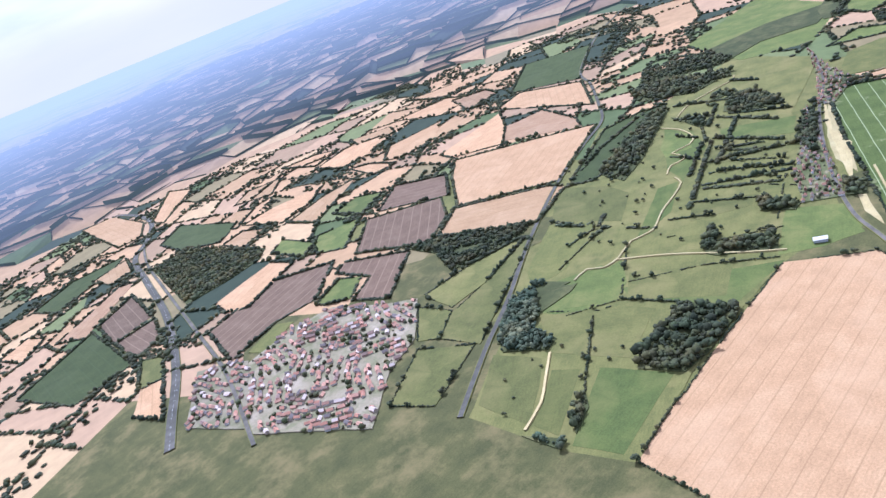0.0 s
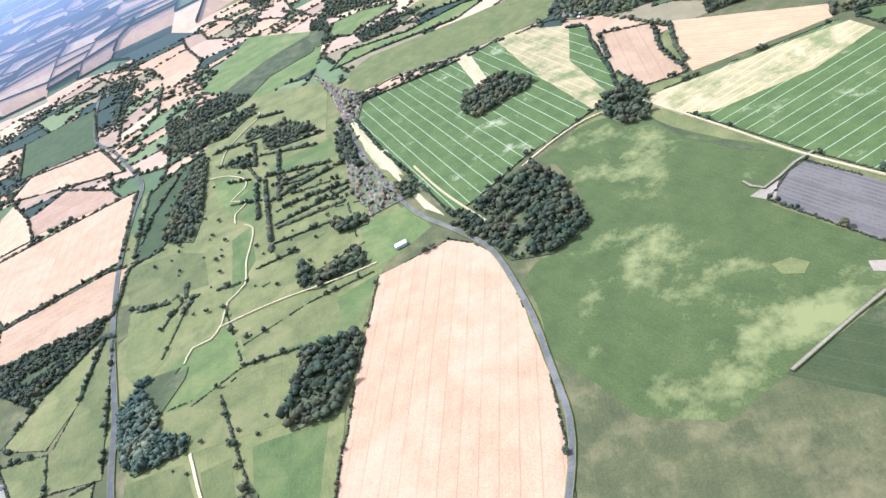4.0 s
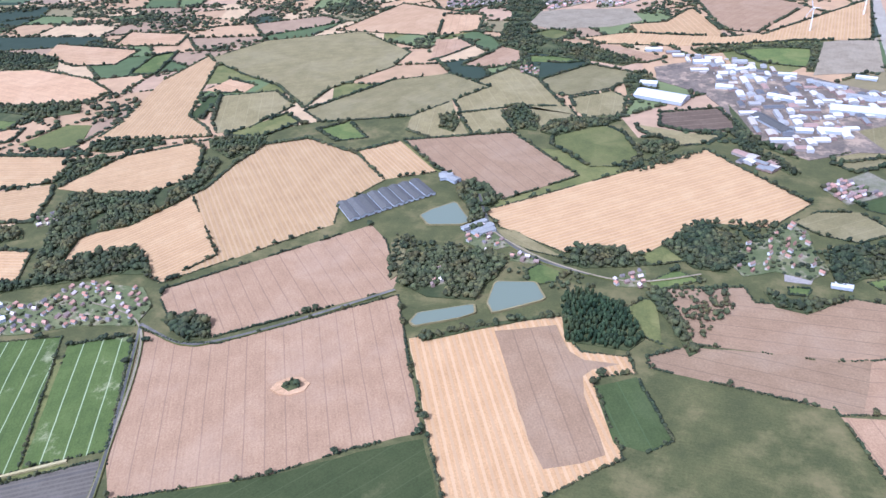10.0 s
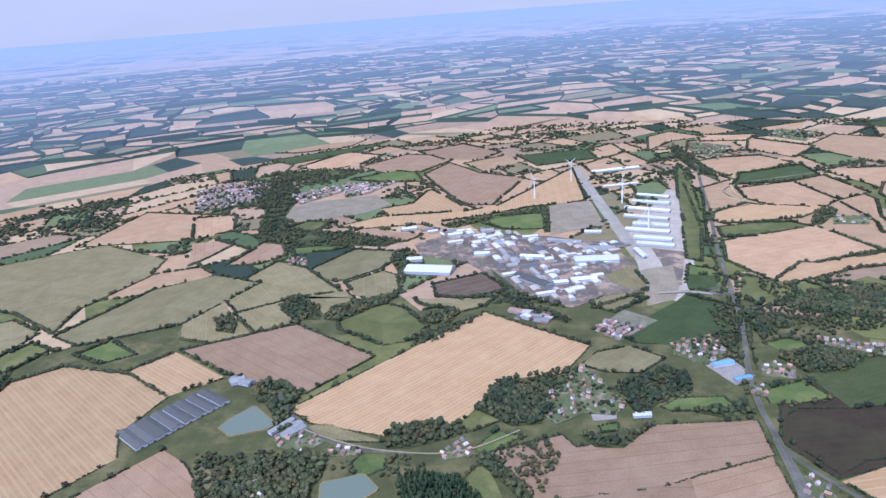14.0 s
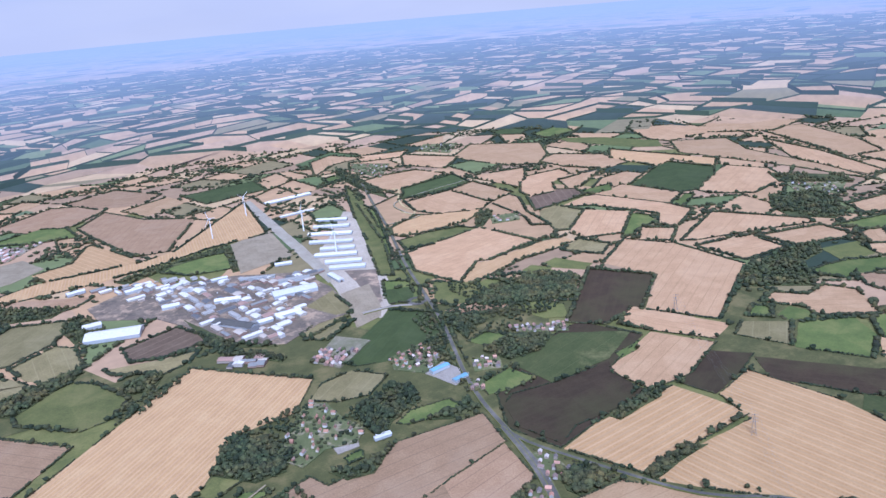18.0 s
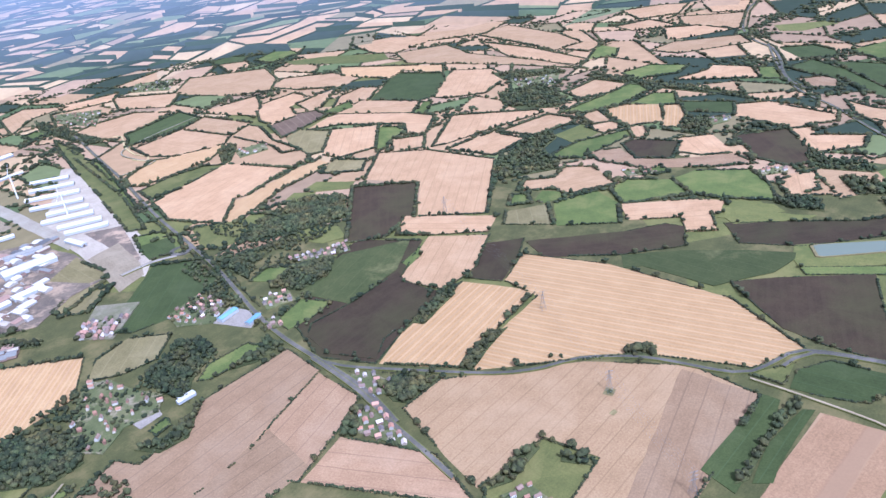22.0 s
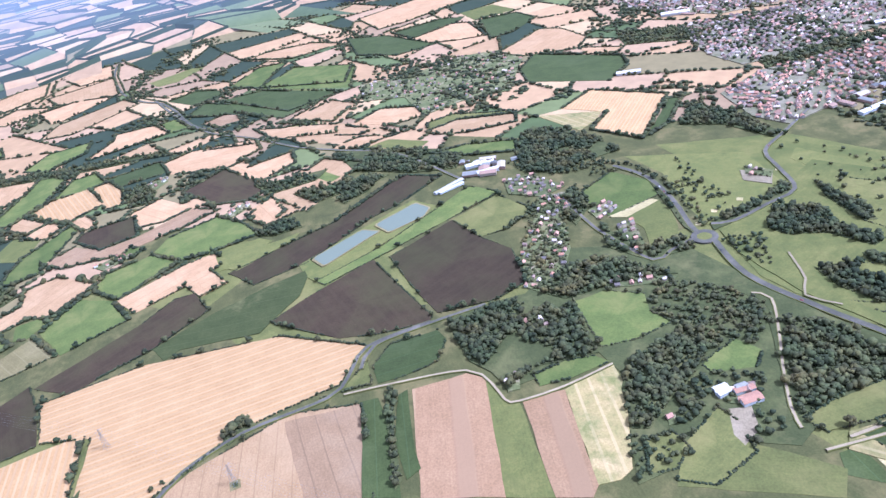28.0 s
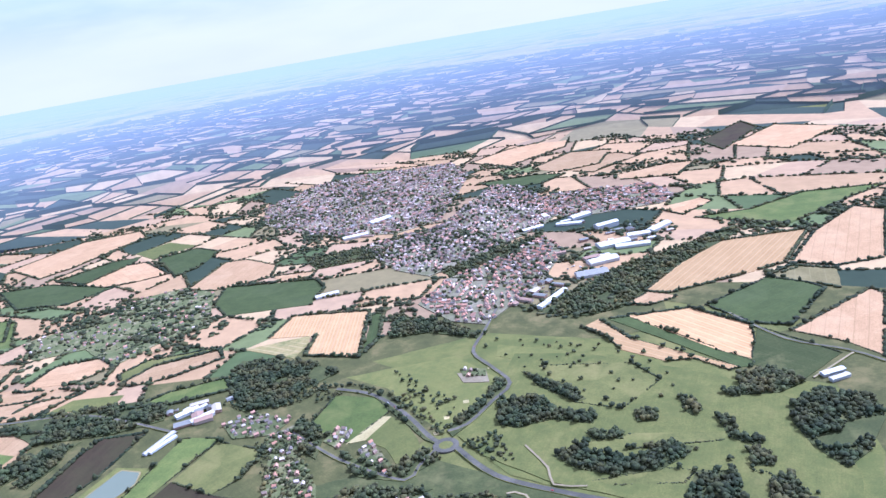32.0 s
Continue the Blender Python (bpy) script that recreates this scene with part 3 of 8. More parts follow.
def clear_of_roads(g):
    """Leaves out the points on a road, a yard or water."""
    if not len(g):
        return g
    keep = ~inside_any(g, KEEP_CLEAR)
    for line, width in ROAD_LINES:
        q = np.asarray(line)
        lo, hi = q.min(0) - 20, q.max(0) + 20
        near = np.where(keep & ((g > lo) & (g < hi)).all(1))[0]
        if len(near):
            d = np.sqrt(((g[near][:, None] - q[None]) ** 2).sum(-1)).min(1)
            keep[near] = d > width / 2 + 8
    return g[keep]


WOOD_LABEL = {"leaf": "dense broadleaf wood with dark rounded crowns", "conifer": "dark conifer plantation in close rows", "willow": "grey green willows along a stream"}
WOOD_MAT = {"leaf": LEAF, "conifer": CONIFER, "willow": LEAF_GREY}
count["wood"] = 0


def wood(kind, spacing, pts, label=""):
    count["wood"] += 1
    seed = count["wood"]
    rs = np.random.RandomState(seed)
    far = off_middle(*np.mean(pts, 0)) > 1500
    g = clear_of_roads(spread(pts, spacing * (0.95 if far else 0.70), seed, 0.6))
    open_spot = np.array([noise.noise(Vector((q[0] * 0.016, q[1] * 0.016, seed * 1.7))) for q in g]) if len(g) else np.zeros(0)
    g = g[(rs.rand(len(g)) < 0.9) & ((open_spot > -0.34) | (len(g) < 420))]
    n = len(g)
    if n < 3:
        return
    if kind == "conifer":
        wide, tall = rs.uniform(4.5, 6.5, n), rs.uniform(11, 14, n)
        place = np.c_[g, tall * 0.5]
        ob = clumps("wood", place, wide, tall * 1.05, WOOD_MAT[kind], CLUMP_LOW, seed)
    else:
        wide = rs.uniform(0.55, 1.3, n) ** 1.9 * min(spacing, 10.5) * 0.9
        tall = wide * rs.uniform(0.75, 1.05, n) + 2.0
        parts = [np.c_[g, tall * 0.58]]
        size, high = [wide], [tall * 0.95]
        if not far:
            for _ in range(3):
                a, r = rs.uniform(0, 6.28, n), wide * rs.uniform(0.22, 0.5, n)
                parts.append(np.c_[g[:, 0] + r * np.cos(a), g[:, 1] + r * np.sin(a), tall * rs.uniform(0.45, 0.85, n)])
                size.append(wide * rs.uniform(0.3, 0.6, n))
                high.append(tall * rs.uniform(0.4, 0.6, n))
        ob = clumps("wood", np.concatenate(parts), np.concatenate(size), np.concatenate(high), WOOD_MAT[kind], CLUMP_LOW, seed)
    tagged(ob, label or WOOD_LABEL[kind], "wood", kind="stuff")
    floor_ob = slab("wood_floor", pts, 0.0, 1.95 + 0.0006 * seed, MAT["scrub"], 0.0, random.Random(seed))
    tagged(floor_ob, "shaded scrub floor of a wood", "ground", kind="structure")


def road(kind, width, pts):
    """A road of even width, with grass verges, bent softly at its corners."""
    p = [Vector((*q, 0)) for q in pts]
    line = []
    n = len(p)
    for i in range(n - 1):
        a, b, c, d = p[max(i - 1, 0)], p[i], p[i + 1], p[min(i + 2, n - 1)]
        k = max(2, int((c - b).length / 22))
        for j in range(k):
            t = j / k
            line.append(0.5 * (2 * b + (c - a) * t + (2 * a - 5 * b + 4 * c - d) * t * t + (3 * b - a - 3 * c + d) * t ** 3))
    line.append(p[-1])

    lift = 0.006 * len(ROAD_LINES)

    def strip(name, w, z, mat, label, category):
        z += lift
        verts, faces = [], []
        for i, q in enumerate(line):
            tan = (line[min(i + 1, len(line) - 1)] - line[max(i - 1, 0)]).normalized()
            side = Vector((-tan.y, tan.x, 0)) * (w / 2)
            verts += [(*(q + side).xy, 0.0), (*(q + side).xy, z), (*(q - side).xy, z), (*(q - side).xy, 0.0)]
        for i in range(len(line) - 1):
            b = 4 * i
            faces += [[b, b + 1, b + 5, b + 4], [b + 1, b + 2, b + 6, b + 5], [b + 2, b + 3, b + 7, b + 6]]
        ob = mesh_object(name, verts, faces, mat)
        return tagged(ob, label, category, kind="structure")

    if kind != "straw":
        strip("road_verge", width + (2.4 if kind == "tarmac" else 2), 2.3, MAT["pasture"], "grass verge along a road", "verge")
    top = strip("road", width, 2.45, MAT[kind], {"tarmac": "grey tarmac country road", "dirt": "pale dirt farm track", "yard": "pale concrete road", "straw": "pale strip of dry reeds and grass"}[kind], "road")
    if width > 15 and kind == "tarmac":
        dashes_v, dashes_f = [], []
        for i in range(0, len(line) - 1):
            tan = (line[i + 1] - line[i]).normalized()
            side = Vector((-tan.y, tan.x, 0)) * 0.25
            q, e = line[i], line[i] + tan * 8
            b = len(dashes_v)
            dashes_v += [(*(q + side).xy, 2.47 + lift), (*(q - side).xy, 2.47 + lift), (*(e - side).xy, 2.47 + lift), (*(e + side).xy, 2.47 + lift)]
            dashes_f.append([b, b + 1, b + 2, b + 3])
        mesh_object("centre_line", dashes_v, dashes_f, WHITE_PAINT, top, "white painted road dashes")
    ROAD_LINES.append(([(q.x, q.y) for q in line], width))


ROAD_LINES = []
WHITE_PAINT = plain("white_paint", (0.72, 0.72, 0.70), 0.6)


def pond(pts):
    rng = random.Random(len(KEEP_CLEAR))
    pts = [tuple(a[d] * w + b[d] * (1 - w) for d in (0, 1)) for a, b in zip(pts, [*pts[1:], pts[0]]) for w in (0.92, 0.08)]
    KEEP_CLEAR.append(pts)
    bank = slab("pond_bank", [(p[0] + (p[0] - cx) * 0.07, p[1] + (p[1] - cy) * 0.07) for cx, cy in [np.mean(pts, 0)] for p in pts], 0.0, 3.1, MAT["dun"], 0.0, rng)
    tagged(bank, "pale dry bank round a reservoir", "bank", kind="structure")
    ob = slab("water", pts, 3.0, 3.2, WATER, 0.0)
    tagged(ob, "still grey water of a farm reservoir", "water", kind="structure")


WATER, nt_w, bsdf_w = material("pond_water", 0.08)
bsdf_w.inputs["Base Color"].default_value = (0.17, 0.19, 0.125, 1)
bsdf_w.inputs["Specular IOR Level"].default_value = 0.6

# ---- single trees ----


def tree_thing(seed, wide, tall, mat):
    """A hedgerow tree: tapered trunk with limbs under a crown of many clumps."""
    rng = random.Random(seed)
    base = new("tree")
    verts, faces = [], []

    def limb(a, b, r0, r1, n=6):
        a, b = Vector(a), Vector(b)
        q = (b - a).to_track_quat("Z", "Y")
        start = len(verts)
        for end, r in ((a, r0), (b, r1)):
            for i in range(n):
                w = i * 2 * math.pi / n
                verts.append(tuple(end + q @ Vector((r * math.cos(w), r * math.sin(w), 0))))
        faces.extend([start + i, start + (i + 1) % n, start + n + (i + 1) % n, start + n + i] for i in range(n))

    limb((0, 0, -0.3), (0, 0, tall * 0.5), 0.5, 0.3)
    for i in range(5):
        a = i * 1.26 + rng.uniform(-0.3, 0.3)
        limb((0, 0, tall * rng.uniform(0.25, 0.4)), (wide * 0.3 * math.cos(a), wide * 0.3 * math.sin(a), tall * rng.uniform(0.55, 0.75)), 0.22, 0.08, 5)
    mesh_object("trunk", verts, faces, BARK, base)
    n = 22
    place, size = [], []
    for i in range(n):
        u = rng.uniform(-0.75, 1)
        a = i * 2.4
        r = math.sqrt(max(0.0, 1 - u * u)) * rng.uniform(0.55, 0.9)
        place.append((wide * 0.38 * r * math.cos(a), wide * 0.38 * r * math.sin(a), tall * (0.58 + 0.27 * u)))
        size.append(wide * rng.uniform(0.28, 0.48))
    size = np.array(size)
    crown = clumps("crown", np.array(place), size, size * rng.uniform(0.75, 0.95), mat, CLUMP_LOW, seed)
    crown.parent = base
    tagged(base, "round dark green hedgerow tree", "tree", group="hedgerow trees")
    return base


TREES = [tree_thing(40 + i, w, h, m) for i, (w, h, m) in enumerate([(9, 10, LEAF), (7, 8, LEAF), (11, 11, LEAF), (8, 9, LEAF), (6, 6.5, LEAF), (10, 9, LEAF)])]
tree_spots = []


def plant(x, y, scale=1.0, kind=None):
    """One tree. The first of each kind is the built one, moved; the rest are copies."""
    i = (len(tree_spots) * 5 + int(abs(x) * 3)) % len(TREES) if kind is None else kind
    m = pose(x, y, 0.1, 0, 0, (x * 37 + y * 11) % 360) @ Matrix.Diagonal((scale, scale, scale * (0.9 + 0.2 * ((x * 7) % 1)), 1))
    if i not in [s[0] for s in tree_spots]:
        TREES[i].matrix_basis = m
    else:
        copy_thing(TREES[i], m)
    tree_spots.append((i, x, y))


# ---- hedges ----
taken = {}


def edge_gap(points, poly):
    """Distance of points from the nearest edge of an outline."""
    q, best = np.asarray(points, float), np.full(len(points), 1e9)
    for a, b in zip(poly, [*poly[1:], poly[0]]):
        a, d = np.array(a, float), np.array(b, float) - np.array(a, float)
        t = np.clip(((q - a) @ d) / max(d @ d, 1e-6), 0, 1)
        best = np.minimum(best, np.linalg.norm(q - a - t[:, None] * d, axis=1))
    return best


def stands_in_later_field(points, after):
    """True where a hedge of an earlier field would stand in the middle of one laid over it."""
    q = np.asarray(points, float)[:, :2]
    out = np.zeros(len(q), bool)
    lo, hi = q.min(0), q.max(0)
    for poly in FIELD_POLYS[after:]:
        f = np.array(poly)
        if (f.max(0) < lo).any() or (f.min(0) > hi).any():
            continue
        out |= inside(q, f) & (edge_gap(q, poly) > 7.0)
    return out


def hedge_object(run, seed, after=10 ** 6):
    """A lumpy hedge along a line, left out where another already stands. Returns the tree spots on it."""
    rng = random.Random(seed)
    place, size, high, trees = [], [], [], []
    for a, b in zip(run, run[1:]):
        a, b = Vector(a), Vector(b)
        length = (b - a).length
        if length < 12 or rng.random() < 0.06:
            continue
        d = (b - a) / length
        far = off_middle(*((a + b) / 2)) > 1250
        step = 7.5 if far else 3.2
        s, tall, gap = 0.0, rng.choice((2.6, 3.4, 4.5, 6.5) if far else (1.6, 2.0, 2.6, 3.6)), 0.0
        while s < length:
            s += step * rng.uniform(0.7, 1.2)
            if gap > 0:
                gap -= step
                continue
            if rng.random() < (0.008 if far else 0.015):
                gap = rng.uniform(10, 60)
            p = a + d * min(s, length) + Vector((rng.uniform(-1, 1), rng.uniform(-1, 1)))
            key = (round(p.x / 7), round(p.y / 7))
            if any(taken.get((key[0] + i, key[1] + j), seed) != seed for i in (-1, 0, 1) for j in (-1, 0, 1)):
                continue
            taken[key] = seed
            h = tall * rng.uniform(0.7, 1.4)
            w = step * rng.uniform(1.0, 1.5) * (1.25 if tall > 3 else 1.0)
            lumpy = noise.noise(Vector((p.x * 0.013, p.y * 0.013, 4.0)))
            if rng.random() < max(0.0, 0.085 + 0.2 * lumpy) * step / 3:
                r = off_middle(p.x, p.y)
                if r < 1250:
                    trees.append((p.x, p.y))
                    continue
                w, h = rng.uniform(8, 13), rng.uniform(7, 12)
            place.append((p.x, p.y, h * 0.42))
            size.append(w)
            high.append(h * 1.2)
    if place:
        keep = ~stands_in_later_field(place, after)
        place, size, high = np.array(place)[keep], np.array(size)[keep], np.array(high)[keep]
    if trees:
        trees = [q for q, bad in zip(trees, stands_in_later_field(trees, after)) if not bad]
    if len(place) > 4:
        ob = clumps("hedge", np.array(place), np.array(size), np.array(high), HEDGE, CLUMP_LOW if len(place) < 140 else HEDGE_BITS, seed)
        tagged(ob, "dark green overgrown field hedge", "hedge", group="field hedges")
    return trees


HEDGE_BITS = [blob_template(1, i + 31, 0.5) for i in range(4)]

# ---- houses ----
ROOFS = {
    "red": plain("red_clay_tiles", (0.40, 0.215, 0.145), 0.85, vary=0.3, scale=1.2),
    "brown": plain("brown_roof_tiles", (0.29, 0.195, 0.15), 0.85, vary=0.3, scale=1.2),
    "slate": plain("grey_slates", (0.16, 0.142, 0.128), 0.9, vary=0.25, scale=1.2),
    "white": plain("white_sheet_roof", (0.70, 0.67, 0.62), 0.55, vary=0.1, scale=0.2),
    "grey": plain("grey_sheet_roof", (0.31, 0.295, 0.265), 0.6, vary=0.15, scale=0.2),
    "blue": plain("blue_sheet_roof", (0.208, 0.357, 0.446), 0.6, vary=0.1, scale=0.2),
    "pale": plain("pale_beige_roof", (0.58, 0.54, 0.48), 0.6, vary=0.1, scale=0.2),
    "dark": plain("dark_panel_roof", (0.125, 0.115, 0.098), 0.6, vary=0.15, scale=0.2),
}
WALLS = {"brick": plain("red_brick", (0.30, 0.17, 0.12), 0.9), "render": plain("cream_render", (0.56, 0.49, 0.41), 0.85),
         "white": plain("white_render", (0.66, 0.63, 0.59), 0.85), "sheet": plain("grey_cladding", (0.45, 0.46, 0.47), 0.6), "wood": plain("dark_boards", (0.10, 0.085, 0.07), 0.9)}
GLASS_DARK = plain("window_glass", (0.05, 0.06, 0.07), 0.15)
DOOR_PAINT = plain("door_paint", (0.14, 0.10, 0.08), 0.6)


def gable(l, w, h, rise):
    """Walls of a gabled block, and its two roof slabs with thickness."""
    a, b = l / 2, w / 2
    wall_v = [(-a, -b, 0), (a, -b, 0), (a, b, 0), (-a, b, 0), (-a, -b, h), (a, -b, h), (a, b, h), (-a, b, h), (-a, 0, h + rise), (a, 0, h + rise)]
    wall_f = [[0, 1, 5, 4], [2, 3, 7, 6], [1, 2, 6, 9, 5], [3, 0, 4, 8, 7]]
    o, t = 0.45, 0.25
    k = rise / b
    e, ez = b + o, h - o * k
    roof_v, roof_f = [], []
    for s in (-1, 1):
        n = len(roof_v)
        roof_v += [(-a - o, s * e, ez), (a + o, s * e, ez), (a + o, 0, h + rise), (-a - o, 0, h + rise),
                   (-a - o, s * e, ez + t), (a + o, s * e, ez + t), (a + o, 0, h + rise + t), (-a - o, 0, h + rise + t)]
        roof_f += [[n, n + 1, n + 2, n + 3], [n + 4, n + 5, n + 6, n + 7], [n, n + 1, n + 5, n + 4], [n + 1, n + 2, n + 6, n + 5], [n + 3, n, n + 4, n + 7]]
    return wall_v, wall_f, roof_v, roof_f


def box_mesh(x0, x1, y0, y1, z0, z1):
    v = [(x, y, z) for z in (z0, z1) for x, y in ((x0, y0), (x1, y0), (x1, y1), (x0, y1))]
    return v, [[3, 2, 1, 0], [4, 5, 6, 7], [0, 1, 5, 4], [1, 2, 6, 5], [2, 3, 7, 6], [3, 0, 4, 7]]


def house_thing(l, w, h, rise, wall, roof, label, openings):
    base = new("house")
    wv, wf, rv, rf = gable(l, w, h, rise)
    mesh_object("wall", wv, wf, WALLS[wall], base)
    mesh_object("roof", rv, rf, ROOFS[roof], base)
    v, f = box_mesh(l * 0.3, l * 0.3 + 0.9, -0.45, 0.45, h + rise * 0.6, h + rise + 1.1)
    mesh_object("chimney", v, f, WALLS["brick"], base)
    if openings:
        for i, x in enumerate((-l * 0.3, l * 0.3)):
            for z in (1.0, 3.2) if h > 4 else (1.0,):
                v, f = box_mesh(x - 0.6, x + 0.6, -w / 2 - 0.06, -w / 2 + 0.05, z, z + 1.1)
                mesh_object("window", v, f, GLASS_DARK, base)
        v, f = box_mesh(-0.5, 0.5, -w / 2 - 0.07, -w / 2 + 0.05, 0, 2.0)
        mesh_object("door", v, f, DOOR_PAINT, base)
    return tagged(base, label, "house", group="village houses")


HOUSES = {}


def houses_of(kind, openings):
    if (kind, openings) not in HOUSES:
        mix_of = {"red": [("render", "red"), ("brick", "red"), ("white", "brown"), ("brick", "brown"), ("white", "red"), ("render", "red")],
                  "slate": [("render", "slate"), ("white", "slate"), ("brick", "brown"), ("white", "red"), ("render", "brown")]}[kind]
        words = {"red": "red clay tile", "brown": "brown tile", "slate": "grey slate", "white": "pale sheet"}
        walls = {"render": "cream rendered", "brick": "red brick", "white": "white rendered"}
        HOUSES[kind, openings] = [[house_thing(8.5 + 1.3 * (i % 3), 6.2 + 0.5 * (i % 2), 4.4 if i % 3 else 2.7, 2.6, wl, rf, f"{walls[wl]} house with a {words[rf]} roof", openings), False]
                                  for i, (wl, rf) in enumerate(mix_of)]
    return HOUSES[kind, openings]


def put_house(kind, openings, i, m):
    pool = houses_of(kind, openings)
    entry = pool[i % len(pool)]
    if entry[1]:
        copy_thing(entry[0], m)
    else:
        entry[0].matrix_basis, entry[1] = m, True


count["village"] = count["house"] = 0


def village(kind, number, pts):
    count["village"] += 1
    rng = random.Random(count["village"] + 90)
    p = np.asarray(pts, float)
    lo, hi = p.min(0), p.max(0)
    a = Vector(pts[1]) - Vector(pts[0])
    turn = math.degrees(math.atan2(a.y, a.x))
    spots, tries = [], 0
    while len(spots) < number and tries < number * 40:
        tries += 1
        q = np.array([[rng.uniform(lo[0], hi[0]), rng.uniform(lo[1], hi[1])]])
        if not inside(q, p)[0] or any((q[0, 0] - s[0]) ** 2 + (q[0, 1] - s[1]) ** 2 < 12.5 ** 2 for s in spots):
            continue
        spots.append((q[0, 0], q[0, 1]))
    near = off_middle(*p.mean(0)) < 900
    joined = []
    for i, (x, y) in enumerate(spots):
        s = rng.uniform(0.66, 0.98)
        if count["house"] >= 290:
            joined.append((x, y, turn + rng.choice((0, 90)) + rng.uniform(-6, 6), 9.0 * s, 7.0 * s, rng.choice((3.0, 4.6))))
            continue
        count["house"] += 1
        put_house(kind, near, rng.randrange(6), pose(x, y, 2.0, 0, 0, turn + rng.choice((0, 90, 180, 8, -12)) + rng.uniform(-5, 5)) @ Matrix.Diagonal((s, s, 1, 1)))
    if joined:
        house_rows(joined, kind)
    floor_ob = slab("village_ground", pts, 0.0, 2.1 + 0.003 * count["village"], MAT["garden"], 0.0, random.Random(3))
    tagged(floor_ob, "gardens, drives and grass of a village", "ground", kind="structure")
    g = spread(pts, 8.5, count["village"])
    keep = [q for q in g if all((q[0] - s[0]) ** 2 + (q[1] - s[1]) ** 2 > 6.5 ** 2 for s in spots)]
    if len(keep) > 3:
        keep = np.array(keep)
        rs = np.random.RandomState(count["village"])
        keep = keep[rs.rand(len(keep)) < (0.42 if off_middle(*p.mean(0)) < 1700 else 0.14)]
        wide = rs.uniform(3.5, 9.0, len(keep))
        ob = clumps("garden_trees", np.c_[keep, wide * 0.45], wide, wide * 0.95, LEAF, CLUMP_LOW, 700 + count["village"])
        tagged(ob, "garden trees and shrubs among village houses", "trees", kind="stuff")


def shed(ax, ay, bx, by, wide, high, roof="white", wall="sheet", name="shed", label="long low farm shed with a pale sheet roof", group="", rise=0.14):
    """A shed whose ridge runs from a to b."""
    l = math.hypot(bx - ax, by - ay)
    base = new(name)
    base.matrix_basis = pose((ax + bx) / 2, (ay + by) / 2, 1.6, 0, 0, math.degrees(math.atan2(by - ay, bx - ax)))
    wv, wf, rv, rf = gable(l, wide, high, wide * rise)
    mesh_object("wall", wv, wf, WALLS[wall], base)
    mesh_object("roof", rv, rf, ROOFS[roof], base)
    v, f = box_mesh(l / 2 - 0.02, l / 2 + 0.08, -min(2.5, wide / 4), min(2.5, wide / 4), 0, high * 0.75)
    mesh_object("door", v, f, WALLS["sheet"] if wall != "sheet" else DOOR_PAINT, base)
    return tagged(base, label, "building", group=group)
# ---- fields, roads, woods, water ----
field("pasture", 21, [(-304, -441), (-318, -342), (-543, -359), (-769, -342), (-914, -288), (-1407, -549), (-1790, -613), (-1909, -889), (-1582, -946), (-1418, -1069), (-811, -837), (-315, -622)], False)
field("lawn", 39, [(974, -428), (924, -321), (871, -317), (741, -300), (599, -342), (320, -570), (362, -668), (497, -809), (646, -756), (938, -736), (1168, -626), (1275, -394)])
field("lawn", 58, [(1142, -343), (994, -316), (918, -314), (913, -386), (987, -499), (1138, -514), (1261, -315)])
field("wheat", 178, [(-824, -219), (-779, -340), (-636, -345), (-541, -348), (-456, -347), (-416, -350), (-319, -344), (-296, -247), (-246, -140), (-286, -68), (-376, -72), (-474, -80), (-606, -104), (-739, -136), (-796, -180)])
field("crop", 26, [(-1250, -392), (-1004, -268), (-888, -213), (-936, -159), (-1023, -73), (-1062, -11), (-1124, 73), (-1164, 113), (-1275, 111), (-1438, 96), (-1540, 97), (-1649, -115), (-1605, -185), (-1548, -456), (-1509, -503)])
field("straw", 24, [(-1260, -427), (-1151, -378), (-1092, -323), (-1189, -362), (-1439, -474), (-1509, -503)])
field("patchy", 34, [(-709, -73), (-671, -103), (-601, -86), (-500, -76), (-444, -28), (-382, 11), (-351, 94), (-426, 225), (-478, 299), (-521, 353), (-684, 244), (-725, 239), (-742, 274), (-778, 321), (-802, 313), (-880, 234), (-975, 164), (-1058, 131), (-1069, 57), (-1060, 23), (-986, -56), (-957, -28), (-864, -1), (-754, 4)])
field("olive", 54, [(-494, 361), (-461, 281), (-396, 165), (-219, 407), (-116, 454), (-150, 516), (-189, 585), (-257, 546), (-344, 486), (-406, 453), (-498, 410)])
field("mauve", 32, [(-749, 284), (-697, 243), (-521, 354), (-520, 396), (-557, 456), (-765, 312)])
field("crop", 117, [(-783, 326), (-643, 415), (-781, 645), (-915, 593), (-911, 537), (-1054, 545), (-1161, 507), (-1100, 143)])
field("crop", 118, [(-641, 420), (-558, 470), (-674, 675), (-758, 631)])
field("brown", 119, [(-624, 595), (-558, 470), (-506, 407), (-434, 443), (-344, 487), (-266, 549), (-193, 594), (-241, 689), (-279, 767), (-324, 861), (-538, 687), (-593, 673), (-674, 690)])
field("brown", 134, [(-694, 766), (-658, 733), (-590, 734), (-556, 697), (-338, 870), (-340, 902), (-405, 1014), (-450, 1057), (-705, 790)])
field("stubble", 131, [(-871, 879), (-804, 882), (-754, 815), (-721, 804), (-519, 1045), (-541, 1118), (-493, 1232), (-597, 1341), (-747, 1404), (-833, 1352), (-848, 1246), (-846, 1125), (-903, 994), (-971, 892), (-934, 816)])
